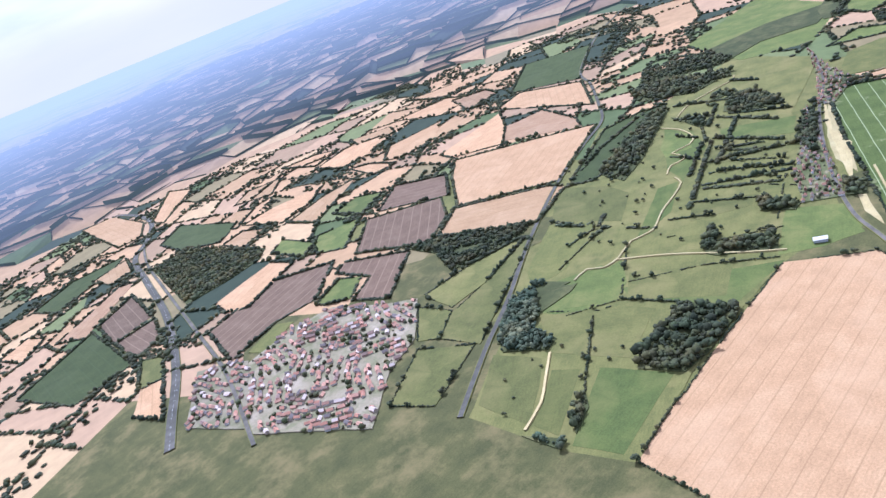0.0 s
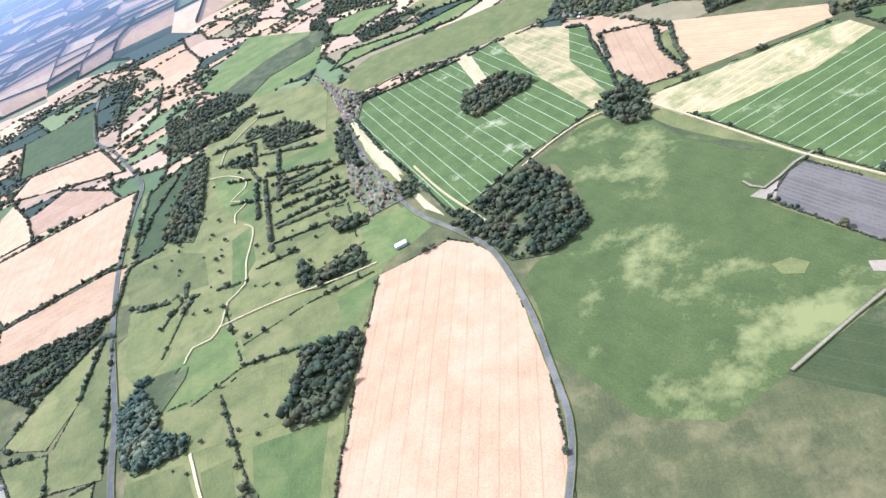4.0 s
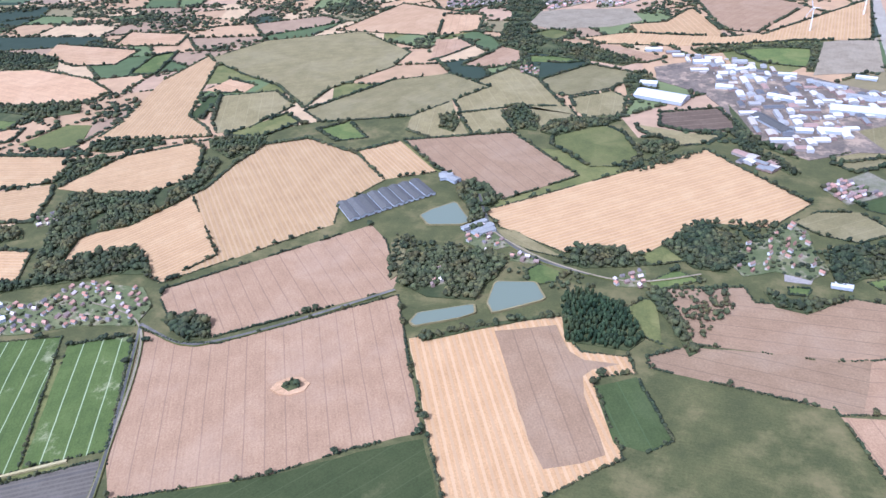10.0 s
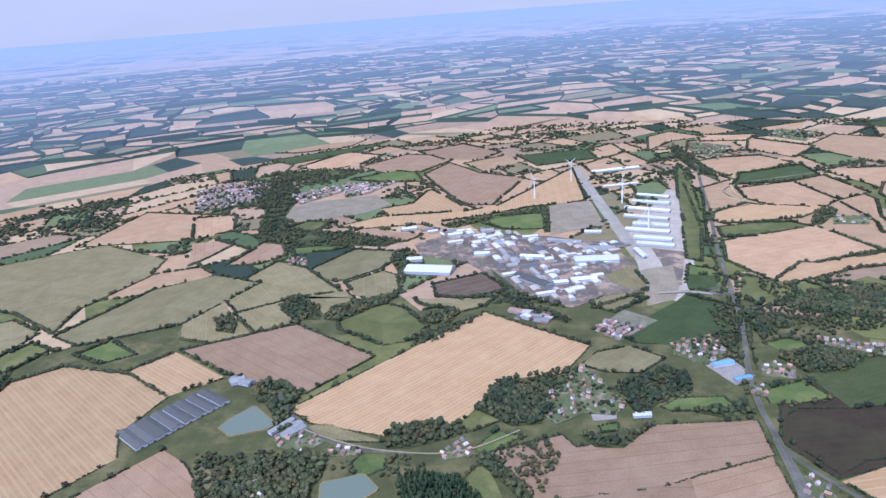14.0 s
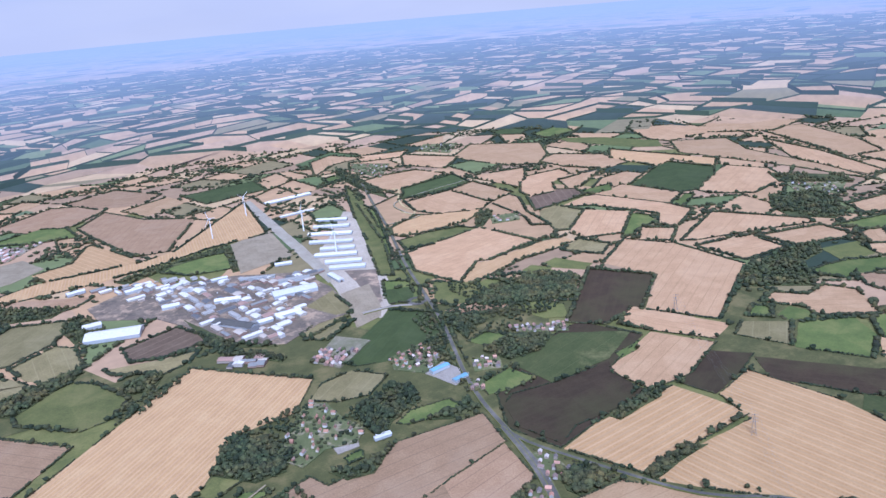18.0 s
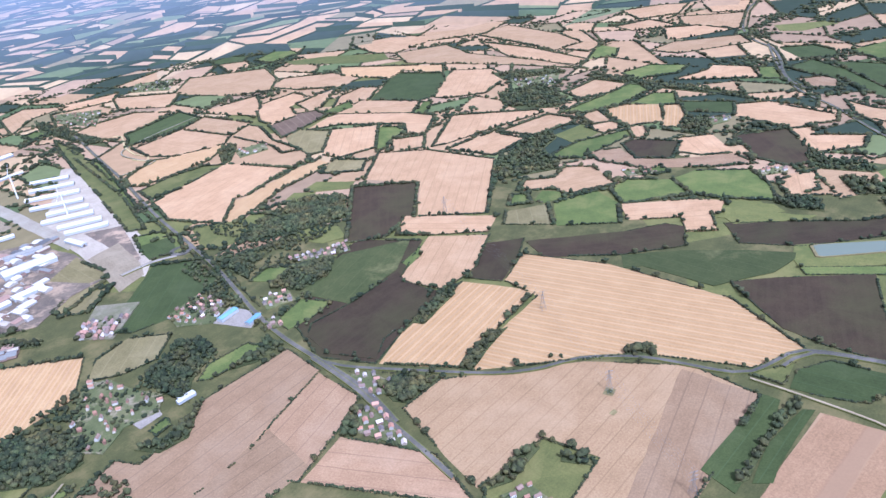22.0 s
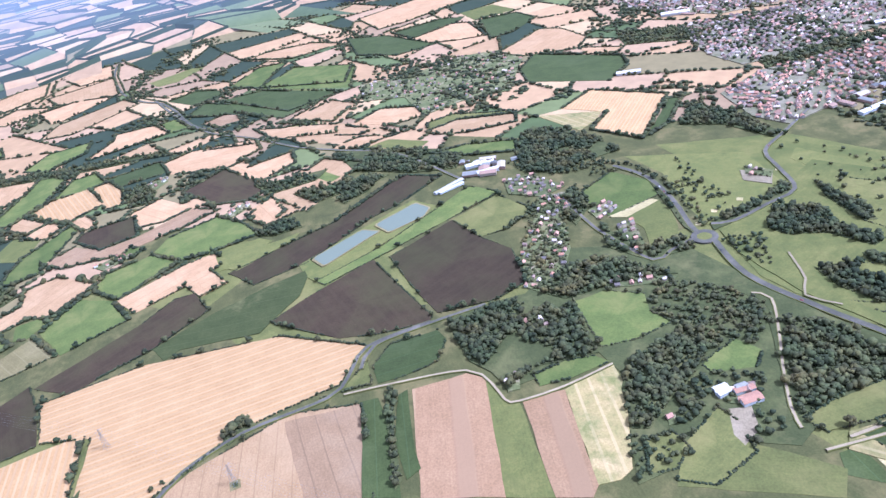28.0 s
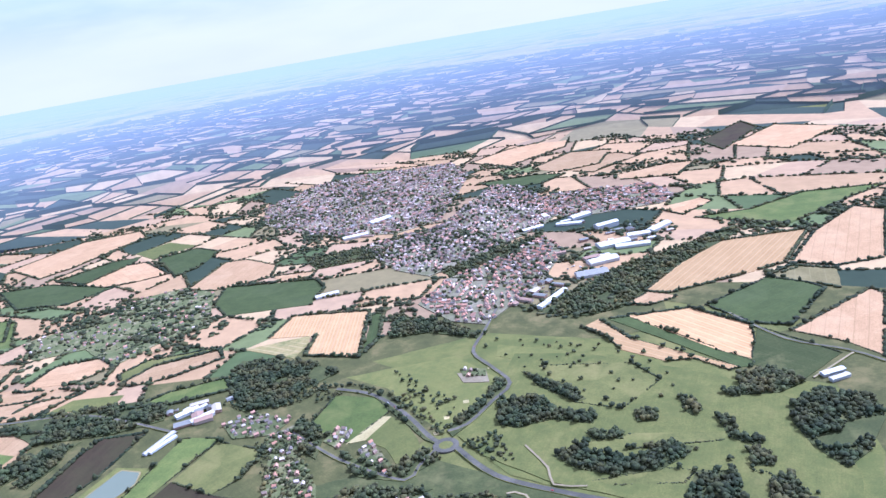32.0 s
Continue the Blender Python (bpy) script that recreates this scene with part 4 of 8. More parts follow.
field("gold", 117, [(-188, 596), (-128, 486), (-53, 515), (16, 587), (45, 612), (-6, 730), (1, 747), (45, 763), (31, 795), (-29, 791), (-41, 800), (-67, 866), (-166, 820), (-271, 763)])
field("brown", 115, [(-66, 614), (-41, 575), (0, 595), (24, 614), (-15, 709), (-21, 742), (-11, 758), (23, 777), (-26, 775), (-46, 788), (-74, 842), (-157, 808)], False)
field("green", 116, [(31, 634), (70, 629), (97, 654), (46, 757), (-4, 726)])
field("brown", 132, [(-402, 1302), (-240, 1198), (-118, 1325), (-294, 1518), (-525, 1433)])
field("stubble", 134, [(-498, 1234), (-400, 1290), (-532, 1426), (-605, 1360)])
field("stubble", 41, [(-222, 1098), (-95, 1036), (-77, 1060), (15, 1038), (79, 1129), (115, 1185), (228, 1188), (300, 1288), (120, 1495), (-262, 1151)])
field("brown", 1, [(288, 846), (353, 866), (469, 893), (487, 986), (330, 999), (290, 971), (196, 959), (182, 996), (56, 963), (106, 842)])
field("brown", 12, [(283, 745), (389, 771), (451, 793), (464, 892), (245, 845)])
field("brown", 111, [(364, 528), (409, 622), (398, 667), (372, 757), (284, 742)])
field("brown", 173, [(60, 778), (309, 749), (333, 857), (105, 834), (55, 800)])
field("wheat", 75, [(-747, 2243), (-592, 2306), (-622, 2496), (-971, 2641), (-1071, 2266)])
field("green", 38, [(388, 1283), (455, 1260), (600, 1304), (648, 1401), (568, 1491), (361, 1327)])
field("meadow", 65, [(592, 1535), (640, 1481), (693, 1575), (640, 1637)])
field("meadow", 70, [(796, 2163), (717, 1859), (748, 1820), (922, 2295), (936, 2571)])
field("soil", 41, [(879, 1117), (990, 1126), (1161, 1249), (1073, 1388), (827, 1176)])
field("wheat", 29, [(1160, 1242), (997, 1120), (1071, 985), (1369, 1158), (1368, 1378), (1300, 1501), (1126, 1395)])
field("wheat", 113, [(929, 1036), (992, 931), (1068, 958), (985, 1150), (901, 1099)])
field("wheat", 21, [(757, 867), (851, 866), (981, 920), (924, 1033), (747, 966)])
field("soil", 36, [(493, 924), (524, 827), (657, 858), (749, 862), (750, 968), (904, 1033), (848, 1164), (696, 1132), (541, 1022)])
field("gold", 4, [(579, 700), (699, 715), (826, 720), (796, 856), (610, 847), (526, 823)])
field("gold", 97, [(734, 485), (769, 343), (846, 291), (941, 429), (966, 653), (936, 815), (832, 789), (810, 709), (676, 707), (576, 689)])
field("soil", 20, [(828, 792), (931, 819), (997, 848), (947, 904), (811, 854)])
field("wheat", 176, [(402, 585), (387, 545), (506, 523), (506, 445), (397, 440), (438, 329), (608, 317), (714, 316), (737, 417), (676, 552), (539, 715), (460, 720)])
field("brown", 8, [(418, 384), (441, 327), (608, 317), (714, 316), (722, 425)], False)
field("pasture", 171, [(367, 518), (395, 446), (504, 444), (501, 521), (390, 538)])
field("wheat", 147, [(1415, 372), (1582, 258), (1665, 363), (1463, 495)])
field("pasture", 138, [(750, 296), (806, 297), (752, 345)])
field("wheat", 114, [(1388, 453), (1452, 311), (1534, 278), (1626, 355), (1538, 440), (1438, 485)])
field("wheat", 57, [(1978, 438), (1742, 230), (1761, 105), (1888, 166), (2098, 489)])
field("meadow", 51, [(2296, 174), (2544, 129), (2754, 348), (2544, 476)])
field("green", 43, [(2141, 402), (2263, 215), (2583, 517), (2431, 630)])
field("wheat", 50, [(1988, 255), (2083, 196), (2216, 274), (2098, 386)])
field("wheat", 79, [(1534, 278), (1594, 202), (1615, 313), (1621, 348)])
field("wheat", 62, [(1971, -1901), (1974, -2192), (2121, -2223), (2304, -1879)])
field("soil", 104, [(1669, -2336), (1770, -2760), (1925, -2880), (1862, -2470)])
field("wheat", 95, [(1422, -2396), (1425, -2802), (1726, -2820), (1686, -2404)])
field("green", 16, [(-1156, -893), (-1391, -930), (-1535, -991), (-1414, -1048), (-1101, -956)])
field("meadow", 159, [(-581, -614), (-640, -561), (-692, -569), (-762, -620), (-642, -667), (-579, -672)], False)
field("meadow", 116, [(-645, -532), (-655, -366), (-786, -339), (-674, -570)], False)
field("meadow", 28, [(-1139, -721), (-1079, -652), (-1249, -679), (-1350, -761), (-1374, -848)], False)
field("meadow", 17, [(-859, -288), (-896, -258), (-972, -304), (-953, -399), (-855, -369)], False)
field("wheat", 1, [(-1251, 118), (-1143, 156), (-1145, 239), (-1280, 218), (-1425, 227), (-1460, 115)])
field("stubble", 57, [(-1282, 245), (-1141, 247), (-1177, 502), (-1232, 522), (-1402, 259)])
field("stubble", 63, [(-828, 889), (-726, 804), (-676, 902), (-849, 1089), (-971, 898), (-938, 825)])
field("meadow", 166, [(-1075, 557), (-936, 554), (-978, 623), (-1143, 664), (-1150, 534)])
field("meadow", 3, [(-1069, 558), (-943, 552), (-961, 627), (-1012, 640), (-1160, 632), (-1174, 540)])
field("runway", 73, [(490, 1533), (532, 1463), (619, 1555), (684, 1764), (865, 2350), (840, 2385), (572, 1966)])
field("dirt", 88, [(380, 2048), (539, 2092), (550, 2355), (408, 2290)])
field("dirt", 158, [(-691, 250), (-743, 271), (-716, 224)])
field("dirt", 72, [(-515, 300), (-500, 331), (-517, 351), (-533, 302)])
field("runway", 86, [(526, 1758), (566, 1798), (639, 2816), (604, 2808)])
field("lot", 68, [(584, 1714), (559, 1542), (578, 1550), (665, 1767), (595, 1815)])
field("dun", 89, [(427, 1625), (490, 1533), (504, 1565), (506, 1716), (417, 1678)])
field("dun", 26, [(354, 1465), (489, 1530), (447, 1567), (354, 1501)])
field("meadow", 68, [(591, 1562), (662, 1551), (688, 1629), (636, 1671)])
field("lawn", 21, [(-700, -796), (-645, -745), (-720, -715), (-898, -760), (-883, -868)], False)
field("pasture", 33, [(-899, -871), (-905, -703), (-1029, -755), (-1065, -834), (-1058, -974)], False)
field("green", 9, [(-1100, -884), (-1156, -885), (-1339, -886), (-1564, -938), (-1523, -980), (-1298, -982), (-1068, -946)])
field("meadow", 18, [(-1254, -796), (-1202, -756), (-1249, -713), (-1336, -759), (-1356, -830)], False)
field("meadow", 17, [(-837, -629), (-942, -612), (-1077, -663), (-1045, -694)], False)
field("pasture", 104, [(-904, -554), (-968, -463), (-1013, -474), (-984, -589)], False)
field("lawn", 98, [(-1033, -610), (-1065, -516), (-1111, -510), (-1096, -626)], False)
field("meadow", 16, [(-799, -355), (-830, -298), (-879, -252), (-950, -314), (-919, -390)], False)
field("pasture", 115, [(-786, -557), (-812, -481), (-870, -495), (-834, -568)], False)
field("lawn", 25, [(-332, -512), (-326, -466), (-459, -517), (-446, -560)], False)
field("pasture", 29, [(-343, -626), (-330, -521), (-407, -556), (-468, -596), (-455, -686)], False)
field("meadow", 4, [(-316, -437), (-324, -366), (-487, -378), (-470, -488)], False)
field("meadow", 116, [(-580, -676), (-638, -559), (-704, -583), (-740, -650), (-645, -738)], False)
field("pasture", 111, [(-483, -589), (-501, -457), (-627, -480), (-623, -540), (-572, -671)], False)
field("meadow", 104, [(-1276, -648), (-1291, -501), (-1388, -532), (-1347, -691)], False)
field("pasture", 16, [(-639, -538), (-659, -465), (-678, -388), (-775, -416), (-749, -486), (-722, -581)], False)
field("pasture", 99, [(-1149, -635), (-1192, -480), (-1253, -512), (-1227, -682)], False)
field("wheat", 108, [(1640, 486), (1729, 375), (1820, 380), (1777, 516)])
field("wheat", 136, [(1408, 359), (1519, 271), (1612, 211), (1703, 301), (1552, 449)])
field("meadow", 31, [(1534, 298), (1555, 272), (1626, 314), (1617, 348)])
field("wheat", 64, [(1960, 420), (1818, 125), (1866, 122), (1986, 291), (2095, 482)])
field("wheat", 123, [(2000, 258), (2106, 174), (2199, 241), (2109, 378)])
field("green", 36, [(2202, 382), (2280, 204), (2522, 458), (2531, 622)])
field("meadow", 56, [(2376, 184), (2586, 139), (2754, 343), (2575, 482)])
field("meadow", 159, [(2575, 482), (2864, 368), (2886, 482), (2680, 597)])
field("wheat", 47, [(2900, 347), (2972, 146), (3106, 258), (3128, 449), (3080, 542)])
field("meadow", 175, [(-1860, -852), (-1930, -674), (-2299, -712), (-2600, -1096), (-2113, -1143)], False)
field("straw", 25, [(-1344, -458), (-1121, -354), (-945, -271), (-900, -230), (-1081, -328), (-1225, -371), (-1293, -427), (-1498, -510)])
field("thin", 117, [(-994, 194), (-975, 241), (-1011, 414), (-1086, 536), (-1143, 518), (-1135, 410), (-1114, 287), (-1098, 134)])
field("thin", 26, [(-1342, -31), (-1117, 57), (-1094, 110), (-1370, 40), (-1576, 59), (-1718, -142)])
field("scrub", 27, [(-920, 182), (-856, 230), (-811, 280), (-877, 238), (-888, 212), (-1030, 139)])
field("lawn", 97, [(-547, 211), (-538, 234), (-555, 246), (-572, 230), (-569, 206)], False)
field("straw", 13, [(-1373, -162), (-1379, -134), (-1630, -193), (-1604, -224)])
field("green", 180, [(376, -169), (345, -206), (405, -206), (405, -181)], False)
field("straw", 178, [(341, -210), (330, -228), (404, -231), (405, -210)], False)
field("pasture", 72, [(872, 2398), (805, 2181), (652, 1718), (679, 1689), (834, 2079), (970, 2525), (1001, 2738)])
field("green", 74, [(581, 1522), (637, 1507), (684, 1587), (608, 1614)])
field("dirt", 76, [(465, 1449), (535, 1472), (565, 1533), (603, 1680), (519, 1664)])
field("dirt", 84, [(422, 2100), (537, 2084), (564, 2351), (414, 2281)])
field("pasture", 63, [(426, -4), (351, -150), (383, -175), (424, -137), (452, -107), (510, -121), (508, -69)], False)
field("green", 22, [(-1543, 256), (-1456, 343), (-1526, 526), (-1661, 596), (-2033, 448), (-1688, 309)])
field("lawn", 23, [(1062, -564), (947, -581), (874, -629), (961, -659), (1102, -601)], False)
field("dun", 161, [(621, 482), (637, 484), (635, 498), (619, 496)], False)
field("scrub", 161, [(625, 486), (633, 487), (632, 494), (624, 493)], False)
field("dun", 168, [(584, 464), (595, 462), (597, 469), (586, 471)], False)
field("straw", 144, [(1034, -514), (1028, -522), (1037, -530), (1045, -522)], False)
field("straw", 142, [(999, -587), (994, -593), (1002, -600), (1008, -593)], False)
field("straw", 150, [(952, -339), (946, -346), (955, -353), (961, -344)], False)
field("straw", 51, [(967, -396), (961, -404), (970, -411), (977, -402)], False)
field("straw", 151, [(925, -295), (919, -302), (928, -308), (934, -300)], False)
field("green", 13, [(1138, 2514), (1401, 2573), (1372, 2397), (1240, 2352), (1051, 2373), (1102, 2435)])
field("wheat", 22, [(1174, 2785), (1339, 2768), (1388, 2619), (1121, 2510), (1085, 2486), (1065, 2745)])
field("wheat", 94, [(1385, 2401), (1390, 2151), (1268, 2104), (1251, 2355)])
field("wheat", 91, [(1049, 2328), (1253, 2351), (1258, 2097), (1185, 2041), (1048, 2126), (1022, 2201)])
field("wheat", 62, [(1259, 2093), (1368, 2140), (1367, 2081), (1274, 1906), (1240, 1749), (1197, 1783), (1239, 1879), (1249, 1983)])
field("stubble", 178, [(868, 2078), (1003, 2148), (1041, 2116), (1198, 2050), (1169, 2022), (1070, 1961), (856, 1967), (834, 2001)])
field("pasture", 175, [(823, 1942), (929, 1954), (1030, 1934), (1065, 1876), (998, 1829), (820, 1846), (800, 1846)])
field("wheat", 12, [(789, 1825), (1072, 1885), (1116, 1659), (931, 1616), (898, 1631), (779, 1525), (737, 1680)])
field("stubble", 16, [(890, 1621), (926, 1610), (1112, 1643), (1193, 1627), (1189, 1583), (1097, 1562), (994, 1558), (790, 1498), (783, 1530)])
field("pasture", 33, [(782, 1457), (848, 1500), (873, 1440), (805, 1425)])
field("wheat", 121, [(905, 1491), (941, 1449), (908, 1424), (872, 1484)])
field("lawn", 118, [(942, 1491), (986, 1508), (1014, 1456), (976, 1437), (943, 1462)])
field("lawn", 111, [(1017, 1499), (1066, 1509), (1101, 1418), (1059, 1392), (1014, 1456)])
field("dun", 24, [(1112, 1545), (1211, 1589), (1244, 1496), (1171, 1446), (1115, 1538)])
field("plough", 62, [(1390, 2065), (1493, 2095), (1573, 2025), (1538, 1935), (1359, 1909), (1303, 1904)])
field("wheat", 109, [(1523, 1920), (1565, 1909), (1643, 1678), (1644, 1563), (1493, 1480), (1452, 1522), (1540, 1605), (1466, 1813), (1384, 1884)])
field("dun", 38, [(1307, 1891), (1387, 1913), (1411, 1797), (1247, 1669), (1216, 1685), (1247, 1789)])
field("wheat", 38, [(1422, 1800), (1506, 1680), (1331, 1538), (1227, 1583), (1229, 1648)])
field("meadow", 39, [(1493, 1664), (1511, 1604), (1471, 1549), (1394, 1538), (1343, 1505), (1301, 1511)])
field("wheat", 36, [(1404, 1540), (1470, 1468), (1378, 1400), (1325, 1469)])
field("wheat", 32, [(1845, 2178), (1773, 2139), (1612, 2037), (1556, 2040), (1614, 2167), (1724, 2179)])
field("wheat", 28, [(1735, 2072), (1867, 2081), (1884, 2006), (1715, 1916), (1565, 1909), (1595, 1970)])
field("green", 27, [(1730, 1916), (2080, 2092), (2120, 1886), (1979, 1765), (1825, 1712), (1778, 1726)])
field("wheat", 110, [(1576, 1919), (1722, 1949), (1767, 1717), (1648, 1658), (1560, 1904)])
field("meadow", 29, [(1651, 1649), (1769, 1706), (1777, 1676), (1662, 1611)])
field("wheat", 179, [(1538, 2312), (1732, 2310), (1712, 2227), (1579, 2160), (1505, 2051), (1393, 2055), (1414, 2136), (1498, 2249)])
field("wheat", 169, [(1418, 2486), (1660, 2439), (1546, 2283), (1433, 2187), (1452, 2240), (1417, 2435)])
field("meadow", 176, [(1610, 1993), (1699, 1982), (1644, 1917), (1554, 1924), (1561, 1971)])
field("wheat", 133, [(1595, 2880), (1790, 3052), (2022, 2806), (1889, 2581), (1741, 2449), (1638, 2530), (1577, 2777)])
field("wheat", 127, [(1895, 2553), (2023, 2382), (1988, 2191), (1845, 2178), (1771, 2319), (1774, 2487)])
field("stubble", 106, [(2110, 2434), (2241, 1976), (2120, 1886), (2127, 2087), (1999, 2053), (1992, 2304)])
field("lawn", 105, [(2146, 2830), (2282, 2672), (2377, 2408), (2287, 2298), (2200, 2385), (2111, 2717)])
field("meadow", 19, [(2137, 3019), (2399, 3110), (2308, 2888), (2116, 2875)])
field("green", 38, [(2051, 3254), (2176, 3272), (2210, 3147), (2106, 3065), (2036, 3146)])
field("wheat", 7, [(1298, 3538), (1472, 3646), (1656, 3567), (1717, 3538), (1492, 3509), (1295, 3481)])
field("wheat", 154, [(2287, 2298), (2520, 2184), (2328, 2041), (2264, 2123)])
field("wheat", 63, [(2510, 2742), (2715, 2625), (2777, 2375), (2556, 2355), (2386, 2349), (2369, 2469)])
field("wheat", 163, [(1283, 3263), (1427, 3205), (1522, 3185), (1420, 3062), (1242, 3117)])
field("wheat", 68, [(1196, 3141), (1376, 3072), (1252, 2942), (1109, 2930)])
field("wheat", 73, [(1071, 3306), (1205, 3397), (1300, 3202), (1146, 3179), (980, 3013)])
field("meadow", 29, [(976, 2919), (1033, 2951), (1075, 2885), (973, 2829)])
field("wheat", 120, [(1451, 3112), (1602, 2850), (1437, 2690), (1343, 2892)])
field("wheat", 26, [(1825, 1712), (2167, 1877), (2221, 1729), (2135, 1599), (1915, 1551), (1819, 1648)])
field("wheat", 25, [(1394, 1383), (1659, 1508), (1785, 1277), (1764, 1245), (1603, 1303), (1427, 1358)])
field("wheat", 165, [(1557, 1274), (1753, 1220), (1746, 1141), (1716, 1107), (1570, 1152)])
field("wheat", 167, [(1387, 1329), (1552, 1290), (1539, 1169), (1392, 1176)])
field("dun", 175, [(1397, 1162), (1509, 1152), (1487, 1104), (1396, 1101), (1368, 1117)])
field("wheat", 174, [(1979, 1284), (2180, 1263), (2156, 1130), (2013, 1142), (1932, 1200)])
field("meadow", 167, [(1777, 1195), (2013, 1142), (2156, 1130), (2072, 1036), (1906, 1055), (1800, 1114)])
field("meadow", 170, [(1910, 1039), (2043, 1015), (2059, 950), (1947, 898), (1902, 1000)])
field("wheat", 44, [(1758, 1120), (1835, 1095), (1746, 1008), (1706, 1049)])
field("gold", 24, [(1839, 1079), (1910, 1039), (1935, 944), (1784, 876), (1728, 941), (1729, 974)])
field("gold", 20, [(1736, 864), (1937, 937), (1949, 891), (1850, 837), (1748, 822)])
field("wheat", 143, [(1676, 1060), (1746, 1008), (1708, 957), (1638, 982)])
field("wheat", 32, [(1710, 949), (1737, 912), (1661, 864), (1626, 896)])
field("lawn", 166, [(1584, 1107), (1697, 1079), (1643, 1001), (1540, 1015)])
field("meadow", 169, [(1441, 1036), (1552, 1022), (1687, 939), (1645, 913), (1448, 952), (1422, 1001)])
field("soil", 11, [(1576, 905), (1618, 893), (1642, 774), (1519, 749), (1491, 829)])
field("wheat", 39, [(1661, 789), (1716, 721), (1603, 629), (1559, 695), (1563, 744)])
field("brown", 114, [(1490, 958), (1546, 899), (1484, 826), (1512, 746), (1595, 627), (1546, 561), (1500, 635), (1434, 783), (1444, 904)])
field("wheat", 143, [(1204, 991), (1266, 1006), (1305, 952), (1381, 963), (1404, 899), (1324, 803), (1223, 878), (1246, 912)])
field("meadow", 27, [(1121, 962), (1179, 991), (1193, 955), (1153, 924)])
field("meadow", 11, [(1170, 926), (1225, 937), (1233, 898), (1209, 871), (1163, 901)])
field("dun", 36, [(1034, 919), (1093, 952), (1162, 887), (1075, 824)])
field("meadow", 119, [(1072, 816), (1172, 878), (1269, 825), (1224, 751), (1134, 706)])
field("meadow", 111, [(1289, 801), (1355, 790), (1390, 698), (1358, 667), (1322, 629), (1262, 697), (1226, 745)])
field("meadow", 114, [(1401, 696), (1459, 672), (1507, 562), (1438, 506), (1355, 464), (1326, 577), (1324, 623)])
field("meadow", 152, [(1406, 785), (1464, 754), (1430, 720), (1402, 743)])
field("wheat", 123, [(1221, 743), (1304, 616), (1318, 557), (1266, 534), (1240, 559), (1174, 526), (1147, 576), (1205, 609), (1152, 699)])
field("lawn", 131, [(1318, 557), (1333, 466), (1305, 438), (1232, 523), (1231, 545)])
field("wheat", 19, [(1430, 481), (1498, 488), (1540, 441), (1442, 407), (1376, 451)])
field("soil", 34, [(1723, 667), (1813, 562), (1693, 488), (1585, 451), (1552, 490), (1582, 571)])
field("wheat", 80, [(1986, 750), (2036, 672), (2002, 485), (1905, 466), (1828, 559), (1841, 632), (1884, 717)])
field("wheat", 31, [(1813, 562), (1843, 510), (1681, 461), (1658, 468)])
field("green", 104, [(1975, 909), (2014, 758), (1907, 732), (1885, 850)])
field("wheat", 108, [(2218, 1011), (2342, 953), (2419, 961), (2419, 831), (2283, 765), (2206, 997)])
field("wheat", 137, [(2592, 1254), (2743, 1225), (2898, 1014), (2775, 936), (2563, 1133)])
field("wheat", 143, [(3004, 1363), (3071, 1230), (3001, 1068), (2794, 1222), (2790, 1266)])
field("wheat", 56, [(3013, 1588), (3182, 1501), (3065, 1326), (2937, 1474)])
field("wheat", 40, [(2740, 1749), (2914, 1787), (2920, 1706), (2661, 1485), (2540, 1487), (2565, 1600)])
field("wheat", 96, [(2386, 2349), (2574, 2205), (2439, 1986), (2372, 1594), (2313, 1418), (2290, 1361), (2290, 1696), (2238, 2163)])
field("wheat", 67, [(2814, 2247), (3019, 2154), (2853, 1783), (2701, 1594), (2539, 1637), (2624, 1793)])
field("wheat", 52, [(2648, 2070), (2574, 1763), (2426, 1430), (2337, 1430), (2419, 1777)])
field("wheat", 11, [(2789, 2539), (3055, 2446), (3114, 2213), (2822, 2155), (2655, 2331)])
field("green", 72, [(2807, 2737), (2870, 2668), (2954, 2557), (2728, 2490)])
field("wheat", 10, [(3386, 1731), (3549, 1595), (3597, 1473), (3317, 1422), (3181, 1554)])
field("wheat", 29, [(3616, 1423), (3671, 1200), (3387, 1141), (3359, 1281)])
field("wheat", 13, [(3251, 1396), (3360, 1133), (3024, 1053), (3067, 1301)])
field("meadow", 160, [(2253, 1214), (2383, 1167), (2406, 1034), (2289, 1029), (2194, 1126)])
field("meadow", 16, [(2426, 1430), (2660, 1497), (2622, 1394), (2486, 1343)])
field("green", 36, [(2696, 816), (2754, 718), (2678, 623), (2598, 607), (2543, 704)])
field("green", 156, [(2422, 726), (2548, 671), (2449, 577), (2315, 549), (2364, 645)])
field("brown", 39, [(2291, 660), (2340, 592), (2302, 546), (2240, 534), (2207, 593)])
field("meadow", 24, [(2407, 809), (2431, 763), (2296, 702), (2272, 753)])
field("lawn", 118, [(3087, 940), (3174, 773), (3132, 715), (2987, 811), (2981, 891)])
field("pasture", 68, [(722, 1556), (792, 1470), (793, 1431), (704, 1420), (678, 1445)])
field("dun", 117, [(-557, 1832), (-463, 1852), (-400, 1966), (-313, 1885), (-202, 1680), (-349, 1660), (-445, 1614)])
field("dun", 120, [(-449, 1608), (-355, 1663), (-339, 1609), (-293, 1530), (-385, 1498)])
field("dun", 116, [(-345, 1673), (-202, 1697), (-142, 1590), (-233, 1547), (-298, 1681)])
field("dun", 103, [(-620, 1848), (-576, 1870), (-447, 1593), (-389, 1487), (-474, 1458), (-539, 1489)])
field("dun", 52, [(-299, 1878), (-193, 2014), (-48, 1954), (-110, 1835), (-203, 1769), (-242, 1771), (-283, 1830)])
